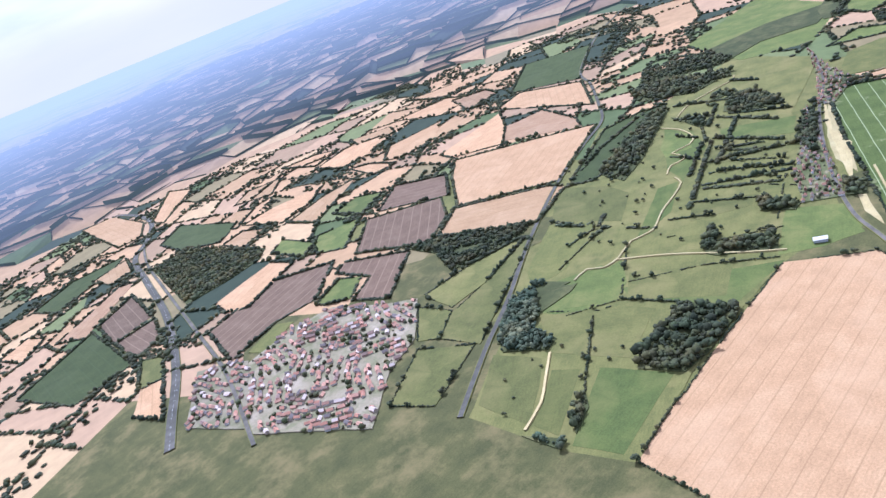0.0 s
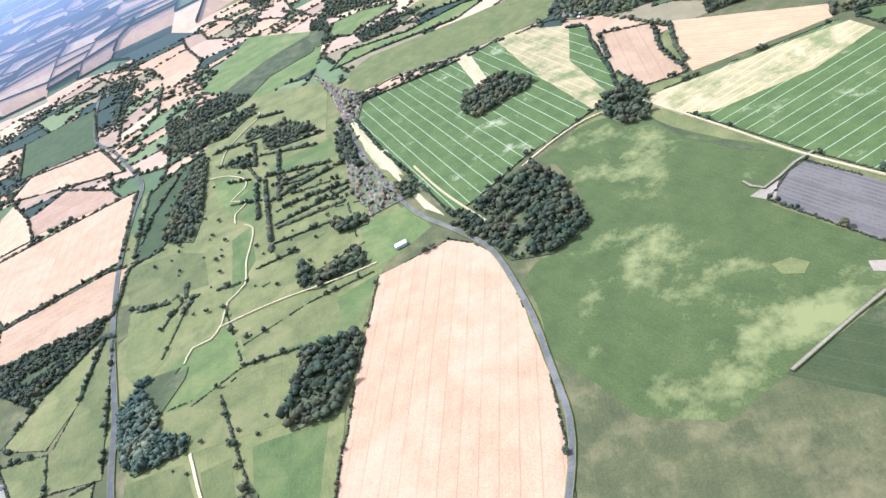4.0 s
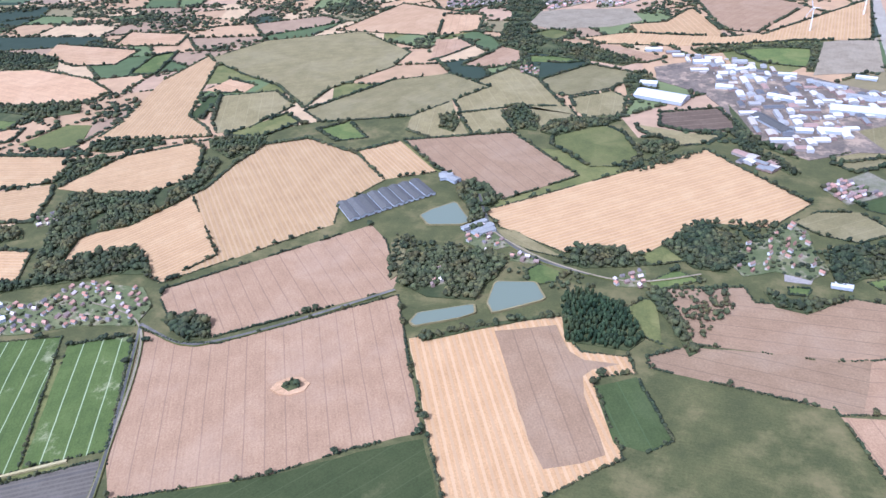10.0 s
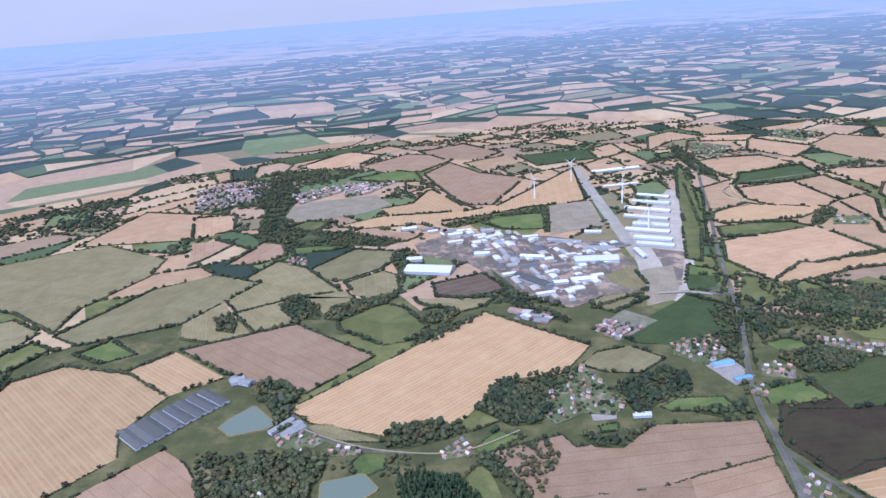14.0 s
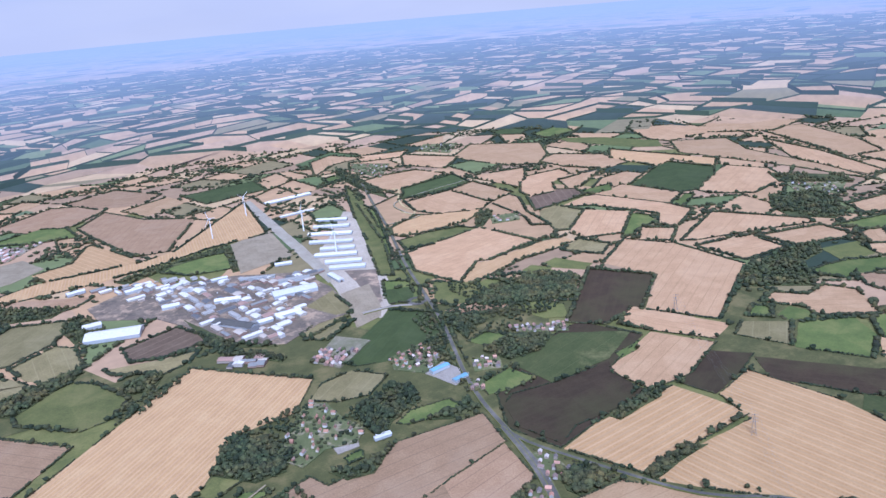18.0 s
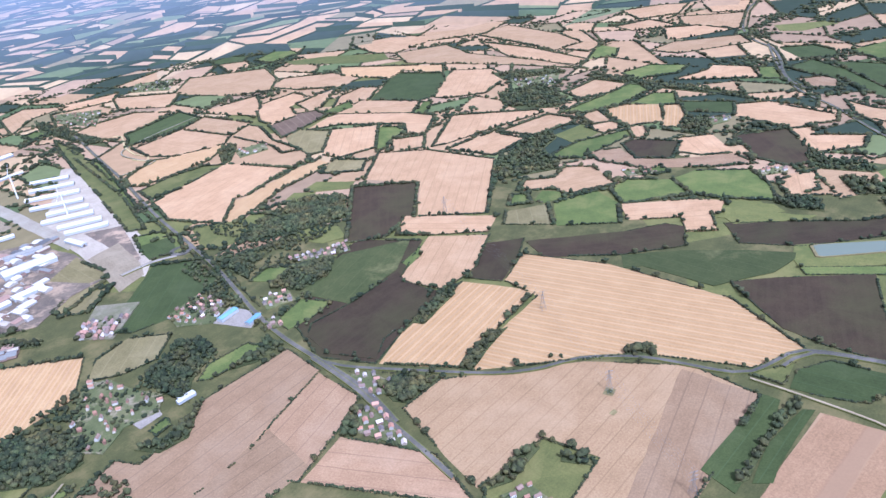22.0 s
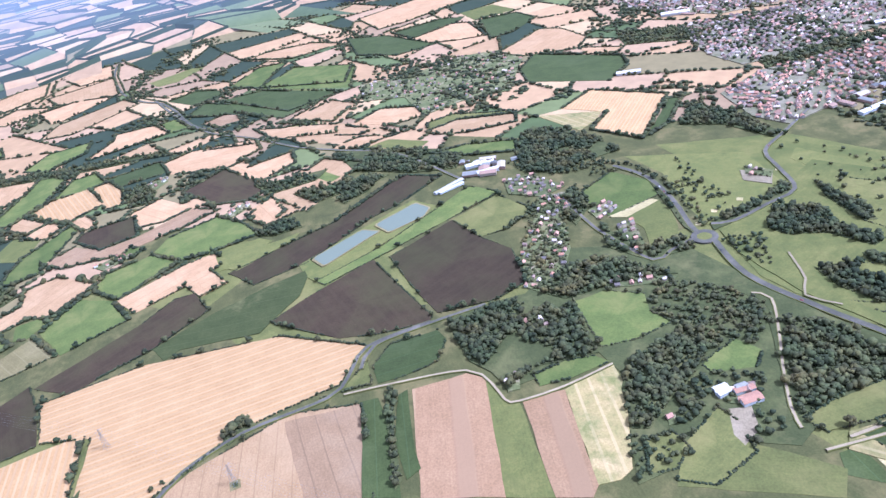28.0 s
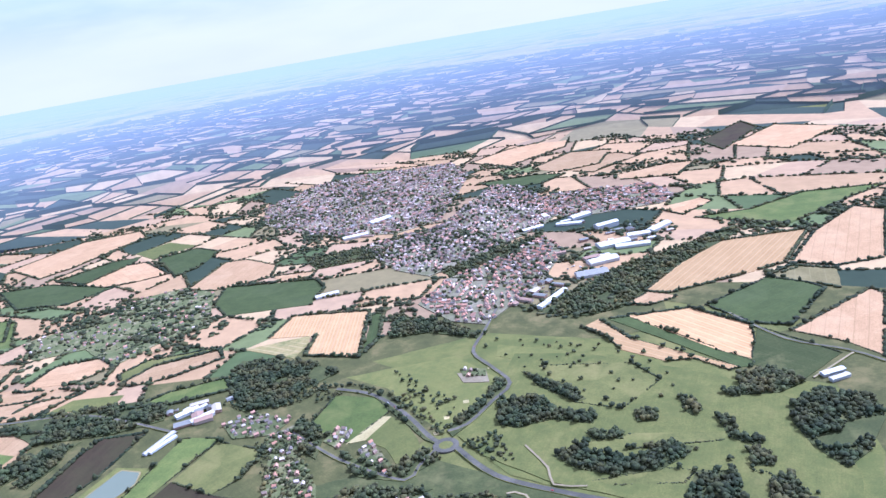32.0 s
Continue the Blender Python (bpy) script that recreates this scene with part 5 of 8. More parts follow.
field("dun", 93, [(-203, 1750), (-111, 1815), (-72, 1774), (-66, 1659), (-129, 1609), (-177, 1667)])
field("plough", 21, [(14, 1688), (142, 1736), (188, 1612), (79, 1582), (18, 1604)])
field("dun", 164, [(-32, 1607), (78, 1576), (155, 1576), (120, 1526), (68, 1506), (-22, 1569)])
field("pasture", 134, [(-205, 1542), (-94, 1590), (-54, 1554), (-10, 1443), (-49, 1382), (-103, 1372), (-198, 1469)])
field("wheat", 103, [(-767, 2504), (-631, 2501), (-598, 2311), (-706, 2233)])
field("brown", 103, [(-700, 2206), (-615, 2206), (-563, 2153), (-612, 2049), (-652, 1990)])
field("brown", 67, [(-544, 1964), (-491, 2089), (-478, 2152), (-410, 2123), (-384, 2008), (-451, 1953)])
field("brown", 149, [(-300, 2123), (-179, 2212), (7, 2101), (-43, 2050), (-134, 2028)])
field("dirt", 6, [(-456, 2407), (-447, 2562), (-345, 2603), (-143, 2625), (-91, 2477), (-180, 2396), (-361, 2351)])
field("pasture", 57, [(-412, 2295), (-361, 2351), (-278, 2312), (-336, 2223)])
field("gold", 109, [(-128, 2430), (-19, 2467), (39, 2626), (60, 2637), (140, 2401), (157, 2318), (37, 2261), (-96, 2311)])
field("stubble", 82, [(157, 2318), (264, 2358), (481, 2638), (612, 2807), (547, 2324), (347, 2303), (173, 2240), (16, 2211), (-179, 2212), (-260, 2261), (-129, 2332)])
field("brown", 64, [(158, 2390), (104, 2582), (38, 2903), (155, 3092), (260, 2848), (410, 2708), (247, 2369)])
field("brown", 44, [(-227, 3145), (-17, 3346), (123, 3265), (171, 3140), (31, 2960), (-119, 2984)])
field("wheat", 28, [(208, 3052), (402, 3154), (444, 2993), (267, 2896)])
field("brown", 119, [(33, 3373), (247, 3490), (390, 3230), (297, 3106), (138, 3165)])
field("green", 36, [(-664, 3458), (-286, 3620), (-106, 3729), (-210, 3561), (-546, 3318)])
field("wheat", 37, [(-665, 3640), (-315, 3901), (-180, 3912), (-311, 3640), (-553, 3595)])
field("wheat", 53, [(-505, 3236), (-306, 3501), (-112, 3418), (-228, 3201), (-401, 3141)])
field("meadow", 30, [(-254, 2913), (-75, 3015), (9, 2955), (30, 2783), (-121, 2822)])
field("wheat", 48, [(-232, 3445), (-109, 3582), (-35, 3495), (-136, 3372)])
field("meadow", 83, [(188, 2167), (242, 2230), (384, 2221), (363, 2058), (250, 2085)])
field("meadow", 134, [(-682, 3083), (-583, 3090), (-589, 2985)])
field("meadow", 2, [(-376, 2071), (-297, 2073), (-208, 2046), (-251, 2023), (-364, 2019)])
field("green", 5, [(445, 3120), (754, 3149), (747, 2948), (495, 2896)])
field("dun", 38, [(263, 1213), (306, 1260), (373, 1271), (421, 1211), (360, 1164), (303, 1178)])
field("meadow", 174, [(356, 1048), (391, 1070), (466, 1062), (471, 1027), (406, 1025), (368, 1033)])
field("yard", 174, [(240, 1046), (281, 1042), (276, 1025), (239, 1025)])
field("meadow", 9, [(244, 1009), (276, 1014), (268, 992), (243, 990)])
field("meadow", 20, [(616, 1234), (670, 1248), (699, 1210), (637, 1187)])
field("meadow", 12, [(534, 1070), (613, 1087), (632, 1028), (572, 1021), (528, 1030)])
field("meadow", 10, [(806, 1007), (876, 1019), (847, 993), (798, 985)])
field("lawn", 100, [(789, 1302), (836, 1318), (882, 1254), (847, 1198), (803, 1222)])
field("pasture", 63, [(731, 1579), (801, 1511), (791, 1407), (686, 1416), (671, 1462)])
field("brown", 136, [(660, 1401), (745, 1389), (810, 1326), (739, 1319), (667, 1367)])
field("lawn", 120, [(1018, 1466), (1070, 1479), (1106, 1410), (1063, 1387)])
field("lawn", 106, [(957, 1484), (996, 1485), (1003, 1438), (974, 1426)])
field("lawn", 101, [(794, 1490), (849, 1506), (871, 1444), (810, 1410)])
field("olive", 15, [(627, 1104), (781, 1145), (896, 1060), (781, 999), (641, 992)])
field("soil", 0, [(529, 984), (560, 1006), (641, 992), (773, 991), (755, 959), (744, 886), (677, 860), (584, 862), (533, 835), (508, 915)])
field("yard", 106, [(479, 1170), (531, 1191), (546, 1120), (501, 1094)])
field("scrub", 17, [(865, 161), (865, 29), (966, -75), (888, -244), (646, -320), (466, -222), (428, -153), (463, -93), (443, 33), (625, -27), (676, -17), (656, 120)])
field("soil", 132, [(1210, 525), (1263, 418), (1313, 309), (1440, 168), (1463, 125), (1407, 56), (1315, 174), (1290, 227), (1169, 370), (1137, 474)])
field("lawn", 122, [(1167, 387), (1257, 243), (1320, 136), (1261, 92), (1221, 119), (1152, 239), (1084, 358), (1117, 378)])
field("meadow", 116, [(1088, 358), (1149, 233), (1258, 87), (1316, 12), (1250, -38), (1206, 51), (1121, 226), (1066, 344)])
field("soil", 16, [(992, 442), (1036, 382), (1111, 249), (1033, 228), (876, 182), (862, 189), (868, 271), (886, 334), (978, 433)])
field("soil", 120, [(1104, 218), (1183, 80), (1086, 47), (1015, 8), (933, 13), (897, 19), (872, 75), (879, 172), (953, 191)])
field("pasture", 118, [(1183, 80), (1240, -29), (1138, -75), (1089, -9), (1086, 47)])
field("soil", 127, [(985, 838), (1104, 679), (1165, 625), (1167, 588), (1088, 555), (1007, 646), (941, 772)])
field("olive", 83, [(1007, 646), (1068, 554), (1115, 452), (1138, 377), (1114, 373), (1051, 391), (992, 442), (966, 462), (982, 595), (962, 621)])
field("lawn", 95, [(1285, 552), (1297, 417), (1310, 381), (1283, 394), (1212, 509), (1241, 538)])
field("meadow", 107, [(1154, -179), (1206, -261), (1125, -308), (1062, -295), (1029, -185), (1103, -171)])
field("lawn", 112, [(1012, -210), (1042, -285), (1001, -286), (938, -270), (896, -248), (902, -201), (959, -218)])
field("straw", 105, [(1031, -180), (1056, -275), (1042, -285), (1012, -210)])
field("meadow", 54, [(807, -30), (814, -83), (778, -132), (735, -120), (696, -136), (681, -78), (686, -25), (721, -27), (767, -28)])
field("meadow", 114, [(597, -125), (625, -189), (589, -208), (563, -184), (577, -129)])
field("meadow", 99, [(669, 80), (679, 32), (673, -8), (652, -23), (642, 37), (644, 80)])
field("pasture", 162, [(502, -1), (502, -37), (474, -44), (449, -16), (453, 15)])
field("pasture", 122, [(477, -38), (519, -104), (494, -112), (439, -106), (412, -43), (434, -9)])
field("strips", 171, [(712, 244), (713, 165), (691, 142), (481, 175), (517, 268)], False)
field("lawn", 171, [(686, 144), (634, 127), (623, 114), (460, 123), (481, 175)], False)
field("strips", 173, [(624, 110), (624, 52), (459, 73), (445, 85), (460, 123)], False)
field("thin", 173, [(624, 52), (645, -24), (591, -20), (467, 29), (457, 47), (459, 73)], False)
field("green", 174, [(717, 316), (715, 292), (647, 286), (526, 290), (544, 335)], False)
field("green", 175, [(709, 264), (715, 250), (593, 261), (562, 259), (551, 279), (623, 282)], False)
field("green", 92, [(789, 291), (832, 258), (834, 182), (806, 174), (758, 197), (747, 246), (746, 288)])
field("dirt", 158, [(510, -113), (503, -139), (467, -127), (451, -99), (471, -97)])
field("gold", 2, [(1005, -759), (1003, -811), (880, -771), (649, -779), (659, -760), (732, -765), (767, -728), (867, -720), (937, -752)])
field("green", 173, [(987, -821), (960, -854), (641, -811), (634, -789), (649, -779)])
field("gold", 171, [(960, -854), (875, -955), (725, -944), (688, -891), (651, -818), (717, -815)])
field("olive", 173, [(710, -938), (538, -917), (543, -789), (639, -799)])
field("green", 82, [(854, -985), (827, -1186), (740, -1192), (696, -1178), (664, -980), (732, -955)])
field("dun", 120, [(830, -1192), (820, -1271), (728, -1295), (668, -1193), (730, -1198)])
field("gold", 101, [(1018, -988), (1084, -1334), (913, -1531), (840, -1283), (891, -1154), (964, -998)])
field("wheat", 91, [(1005, -900), (1007, -994), (932, -996), (957, -927)])
field("wheat", 113, [(652, -957), (623, -1218), (586, -1203), (477, -943), (550, -963)])
field("wheat", 113, [(829, -1288), (890, -1515), (901, -1753), (817, -1753), (670, -1404), (736, -1312)])
field("wheat", 69, [(1410, -1552), (1350, -1705), (1297, -1688), (1291, -1530)])
field("meadow", 85, [(1243, -1517), (1139, -1644), (1093, -1848), (918, -1995), (950, -1827), (974, -1560), (1124, -1532)])
field("stubble", 142, [(1625, -308), (1705, -419), (1542, -555), (1324, -387), (1444, -316), (1525, -389)])
field("green", 142, [(1323, -394), (1518, -549), (1490, -565), (1367, -468)])
field("thin", 18, [(1619, -238), (1538, -381), (1497, -351), (1455, -292)])
field("wheat", 130, [(2263, -320), (2435, -522), (2376, -581), (2199, -605), (2102, -539), (2161, -375)])
field("wheat", 46, [(2102, -539), (1999, -646), (1966, -608), (2009, -533)])
field("green", 41, [(2028, -323), (2149, -407), (1922, -604), (1825, -579), (1738, -487), (1898, -306)])
field("wheat", 0, [(2758, -84), (2870, -247), (2793, -351), (2530, -352), (2564, -245), (2644, -115)])
field("green", 116, [(2922, -59), (2963, -270), (2912, -364), (2848, -325), (2748, -119)])
field("wheat", 118, [(3365, 31), (3517, -287), (3405, -505), (3248, -484), (3072, -148), (3053, -23)])
field("lawn", 14, [(2990, -364), (3007, -506), (2810, -554), (2810, -377)])
field("green", 173, [(2782, -390), (2764, -538), (2613, -571), (2483, -436), (2470, -352)])
field("green", 23, [(3018, 116), (2905, -36), (2585, -175), (2557, -25), (2693, 106)])
field("wheat", 47, [(1918, 204), (1991, 114), (1929, 17), (1838, 12), (1826, 107)])
field("wheat", 67, [(1709, 26), (1738, -55), (1675, -202), (1617, -186), (1629, -61), (1672, 16)])
field("pasture", 58, [(1768, 17), (1789, -56), (1693, -209), (1689, -193), (1738, -55), (1709, 26)])
field("meadow", 66, [(1549, 50), (1552, -36), (1502, -148), (1434, -133), (1483, -26)])
field("wheat", 62, [(1774, 270), (1797, 198), (1745, 99), (1744, 130), (1713, 211), (1757, 272)])
field("wheat", 45, [(1937, 250), (1831, 143), (1814, 195), (1861, 259)])
field("lawn", 49, [(1704, 190), (1721, 128), (1637, 38), (1600, 72)])
field("wheat", 93, [(2752, -1898), (2787, -2191), (2671, -2527), (2488, -2289), (2469, -1897)])
field("wheat", 6, [(3407, -1616), (3254, -1804), (2986, -1830), (3169, -1675)])
field("wheat", 66, [(1842, -1885), (1754, -2084), (1669, -2145), (1601, -1940), (1772, -1833)])
field("green", 49, [(2351, -1625), (2194, -1805), (2077, -1850), (2058, -1701), (2190, -1578)])
field("wheat", 100, [(2304, -1879), (2359, -2189), (2191, -2268), (2051, -2028), (2125, -1868)])
field("lawn", 28, [(2962, -1167), (2751, -1279), (2758, -1167)])
field("wheat", 167, [(-2036, 1546), (-2057, 1688), (-1890, 1759), (-1614, 1697), (-1470, 1610), (-1472, 1538), (-1573, 1492), (-1765, 1450), (-1901, 1482)])
field("stubble", 108, [(-1272, 1316), (-1276, 1415), (-1372, 1718), (-1369, 1955), (-1293, 1877), (-1205, 1663), (-1121, 1481), (-1031, 1419), (-989, 1372), (-1097, 1339)])
field("wheat", 159, [(-1195, 1664), (-1172, 1759), (-1071, 1721), (-1071, 1664), (-1136, 1648)])
field("dun", 25, [(-1350, 1928), (-1262, 2128), (-977, 2263), (-738, 2067), (-740, 1925), (-847, 1721), (-850, 1581), (-1003, 1728), (-1165, 1808)])
field("dun", 116, [(-1039, 1455), (-1122, 1627), (-986, 1686), (-883, 1596), (-925, 1438), (-985, 1391)])
field("green", 108, [(-1121, 1481), (-1157, 1623), (-1122, 1614), (-1075, 1468)])
field("dun", 60, [(-840, 1563), (-694, 1819), (-554, 1890), (-422, 1801), (-561, 1570), (-761, 1502)])
field("pasture", 61, [(-958, 1389), (-874, 1539), (-816, 1493), (-870, 1378)])
field("meadow", 134, [(-749, 1453), (-695, 1514), (-614, 1430), (-679, 1401)])
field("stubble", 10, [(-1490, 939), (-1587, 1094), (-1479, 1169), (-1263, 1206), (-1189, 1088), (-1314, 1021), (-1454, 949)])
field("stubble", 30, [(-1286, 904), (-1336, 992), (-1189, 1078), (-1155, 1034), (-1107, 930), (-1171, 910)])
field("stubble", 40, [(-1164, 1062), (-1160, 1128), (-1125, 1237), (-1011, 1332), (-967, 1307), (-899, 1179), (-954, 1076), (-1081, 1063)])
field("meadow", 43, [(-1386, 843), (-1441, 920), (-1367, 990), (-1321, 924), (-1320, 878)])
field("stubble", 37, [(-1685, 716), (-1719, 788), (-1518, 942), (-1412, 819), (-1228, 821), (-1181, 720), (-1295, 665), (-1448, 649), (-1557, 773)])
field("dun", 178, [(-1680, 625), (-1686, 684), (-1540, 763), (-1448, 649), (-1221, 643), (-1266, 531), (-1409, 449), (-1450, 568), (-1597, 581)])
field("stubble", 10, [(-1156, 716), (-1202, 808), (-1021, 839), (-970, 750), (-1024, 730)])
field("thin", 22, [(-1980, 489), (-2149, 658), (-2016, 810), (-1905, 898), (-1839, 841), (-1681, 609)])
field("green", 160, [(-2019, 428), (-1979, 474), (-1664, 601), (-1514, 531), (-1469, 413), (-1516, 247)])
field("pasture", 25, [(-1818, 847), (-1905, 937), (-1628, 1065), (-1523, 964), (-1758, 811)])
field("green", 10, [(-2498, 1289), (-2553, 1519), (-2169, 1589), (-2041, 1334), (-2234, 1303)])
field("meadow", 127, [(-1861, 1070), (-2039, 1309), (-1862, 1387), (-1814, 1300), (-1706, 1146), (-1830, 1069)])
field("wheat", 152, [(-2041, 1334), (-2094, 1568), (-1743, 1382), (-1745, 1312), (-1814, 1300), (-1862, 1387)])
field("meadow", 106, [(-1685, 1151), (-1765, 1426), (-1565, 1410), (-1551, 1324), (-1580, 1194)])
field("wheat", 21, [(-1583, 1185), (-1615, 1291), (-1510, 1332), (-1478, 1255), (-1540, 1202)])
field("lawn", 76, [(-1442, 1243), (-1409, 1371), (-1343, 1382), (-1287, 1275), (-1336, 1227)])
field("wheat", 130, [(-2289, 883), (-2488, 1128), (-2519, 1314), (-2234, 1303), (-2081, 1328), (-1861, 1070), (-2074, 979)])
field("wheat", 5, [(-2758, 817), (-3030, 1115), (-3127, 1289), (-2557, 1338), (-2488, 1128), (-2293, 895), (-2459, 774)])
field("wheat", 16, [(-2617, 644), (-2651, 794), (-2293, 895), (-2271, 844), (-2477, 704), (-2425, 574)])
field("green", 120, [(-3294, 888), (-3457, 1175), (-3335, 1365), (-3255, 1272), (-3254, 1015)])
field("wheat", 100, [(-3463, 1314), (-3429, 1594), (-3294, 1665), (-3245, 1375)])
field("wheat", 30, [(-2659, 1508), (-2590, 1746), (-2261, 1933), (-2144, 1651), (-2167, 1560), (-2417, 1534)])
field("wheat", 169, [(-2812, 1881), (-2775, 2117), (-2375, 2038), (-2230, 1968), (-2460, 1857)])
field("wheat", 18, [(-3357, 1757), (-3232, 1998), (-2861, 2119), (-2804, 1843), (-3166, 1712)])
field("wheat", 176, [(-1948, 1877), (-2010, 2005), (-1650, 1978), (-1631, 1832), (-1758, 1797)])
field("wheat", 178, [(-1780, 2008), (-1835, 2174), (-1590, 2167), (-1547, 2040)])
field("meadow", 108, [(-1519, 1757), (-1554, 1922), (-1503, 1981), (-1431, 1764)])
field("pasture", 17, [(-294, -780), (-432, -849), (-472, -743), (-318, -697)])
field("pasture", 44, [(-549, -963), (-554, -872), (-471, -827), (-453, -870)])
field("pasture", 22, [(-470, -833), (-546, -865), (-655, -867), (-832, -897), (-821, -874), (-475, -732)])
field("pasture", 12, [(-587, -984), (-710, -961), (-831, -905), (-655, -867), (-563, -880)])
field("plough", 11, [(-351, -1508), (-570, -1550), (-680, -1413), (-529, -1293), (-432, -1324), (-290, -1297)])
field("plough", 34, [(-634, -1344), (-684, -1370), (-751, -1193), (-567, -1071), (-543, -1170), (-636, -1214)])
field("meadow", 21, [(-510, -1268), (-612, -1307), (-633, -1242), (-546, -1184), (-516, -1231)])
field("plough", 41, [(-725, -1371), (-898, -1521), (-1027, -1342), (-932, -1232), (-793, -1163), (-761, -1254)])
field("plough", 115, [(-948, -1525), (-1111, -1620), (-1173, -1453), (-1043, -1323)])
field("wheat", 22, [(-449, -1650), (-656, -1678), (-665, -1576), (-461, -1495), (-427, -1552)])
field("lawn", 20, [(-324, -1280), (-424, -1311), (-443, -1268), (-336, -1229)])
field("wheat", 117, [(-820, -1159), (-962, -1228), (-1075, -1006), (-1071, -953), (-893, -911), (-837, -1071)])
field("wheat", 18, [(-1152, -1410), (-1275, -1508), (-1397, -1262), (-1464, -1106), (-1201, -1022), (-1104, -992), (-977, -1232)])
field("wheat", 3, [(-1330, -1622), (-1675, -1639), (-1525, -1495), (-1379, -1392), (-1299, -1542)])
field("brown", 101, [(-1402, -1411), (-1525, -1495), (-1647, -1429), (-1529, -1217), (-1453, -1148)])
field("wheat", 39, [(-1711, -1680), (-1873, -1697), (-1893, -1429), (-1638, -1224), (-1675, -1449)])
field("wheat", 161, [(-1321, -1902), (-1453, -2011), (-1668, -1936), (-1491, -1801), (-1334, -1824)])
field("wheat", 28, [(-876, -1899), (-1048, -1933), (-1191, -1914), (-1044, -1833), (-878, -1746)])
field("wheat", 96, [(-852, -2148), (-971, -2143), (-1136, -2045), (-1008, -1948), (-875, -1932)])
field("wheat", 98, [(-807, -2338), (-952, -2351), (-973, -2261), (-832, -2156)])
field("wheat", 42, [(-997, -2446), (-1116, -2527), (-1232, -2442), (-1083, -2307)])
field("wheat", 87, [(-724, -2072), (-815, -2090), (-837, -1979), (-716, -1931)])
field("meadow", 20, [(-931, -1724), (-1041, -1739), (-1074, -1636), (-931, -1585)])
field("green", 94, [(-698, -2498), (-841, -2610), (-870, -2217), (-740, -2118), (-674, -2286)])
field("meadow", 88, [(-697, -1738), (-775, -1789), (-768, -1603), (-696, -1562)])
field("meadow", 37, [(-798, -1642), (-915, -1565), (-866, -1535), (-748, -1447), (-713, -1531)])
field("green", 27, [(-1890, -1751), (-2270, -1963), (-2391, -1704), (-1933, -1466)])
field("wheat", 99, [(-53, -2281), (-154, -2336), (-175, -2234), (-77, -2130)])
field("brown", 41, [(-172, -2119), (-443, -2297), (-483, -2247), (-221, -2017)])
field("plough", 78, [(-272, -2037), (-419, -2125), (-360, -1855), (-234, -1837)])
field("plough", 84, [(-236, -1824), (-353, -1821), (-295, -1665), (-217, -1649)])
field("green", 83, [(11, -1877), (-247, -2020), (-200, -1628), (-45, -1617)])
field("wheat", 64, [(-84, -1365), (-148, -1464), (-194, -1441), (-107, -1263)])
field("pasture", 63, [(-146, -1474), (-215, -1611), (-250, -1556), (-194, -1441)])
field("green", 24, [(-248, -2585), (-427, -2692), (-608, -2636), (-521, -2535), (-275, -2427)])
field("wheat", 72, [(-446, -2539), (-594, -2574), (-536, -2391), (-451, -2365)])
field("wheat", 81, [(-766, -3523), (-902, -3461), (-856, -2995), (-747, -2784), (-658, -2809)])
field("wheat", 55, [(-857, -2911), (-1154, -3341), (-1172, -3133), (-859, -2803)])
field("wheat", 64, [(-1567, -2390), (-1681, -2253), (-1603, -2135), (-1485, -2220)])
field("wheat", 30, [(-1292, -2283), (-1474, -2318), (-1586, -2187), (-1390, -2075), (-1276, -2115)])
field("wheat", 88, [(-1745, -2283), (-1955, -2166), (-1930, -1979), (-1736, -1999)])
field("wheat", 90, [(-1320, -2567), (-1443, -2479), (-1481, -2365), (-1320, -2320)])
field("wheat", 73, [(-1268, -2037), (-1304, -1946), (-1288, -1806), (-1206, -1837)])
field("wheat", 81, [(-2012, -2482), (-2164, -2321), (-2173, -2151), (-1968, -2214)])
field("brown", 57, [(-1901, -2084), (-1984, -1960), (-1919, -1847), (-1757, -1862)])
field("lot", 161, [(-22, 2013), (85, 2082), (347, 1991), (499, 1887), (520, 1720), (495, 1538), (408, 1529), (311, 1475), (248, 1526), (188, 1612), (155, 1728), (112, 1817), (-8, 1908)])
field("dirt", 80, [(419, 2293), (544, 2327), (533, 2045), (365, 1997)])
field("dun", 84, [(419, 1643), (513, 1700), (495, 1538), (457, 1548)])
field("dun", 33, [(349, 1471), (441, 1504), (477, 1491), (389, 1433)])
field("lawn", 117, [(886, -319), (971, -486), (1036, -590), (918, -668), (736, -717), (589, -740), (499, -723), (364, -602), (277, -429), (291, -379), (429, -419), (553, -370), (681, -325), (811, -308)])
field("scrub", 148, [(765, -223), (683, -268), (602, -248), (465, -162), (474, -222), (492, -381), (617, -320), (711, -293)])
field("pasture", 39, [(713, -421), (662, -501), (553, -588), (546, -563), (634, -468), (691, -412)])
field("pasture", 56, [(633, -362), (570, -456), (533, -475), (529, -442), (601, -377)])
field("pasture", 159, [(477, -517), (458, -531), (371, -497), (296, -454), (301, -423), (390, -435), (439, -459)])
field("pasture", 38, [(957, -579), (818, -688), (734, -665), (725, -547), (805, -517)])
field("pasture", 92, [(463, -179), (482, -242), (483, -345), (436, -385), (432, -258), (436, -190)])
field("thin", 42, [(427, -210), (425, -369), (346, -364), (233, -367), (268, -315), (405, -193)])
field("green", 170, [(418, -360), (407, -373), (316, -357), (326, -343)])
field("green", 8, [(420, -309), (367, -314), (299, -311), (312, -276), (395, -264)])
field("green", 23, [(425, -238), (414, -267), (339, -273), (339, -252), (417, -219)])
field("green", 178, [(315, -355), (302, -363), (230, -361), (255, -338)])
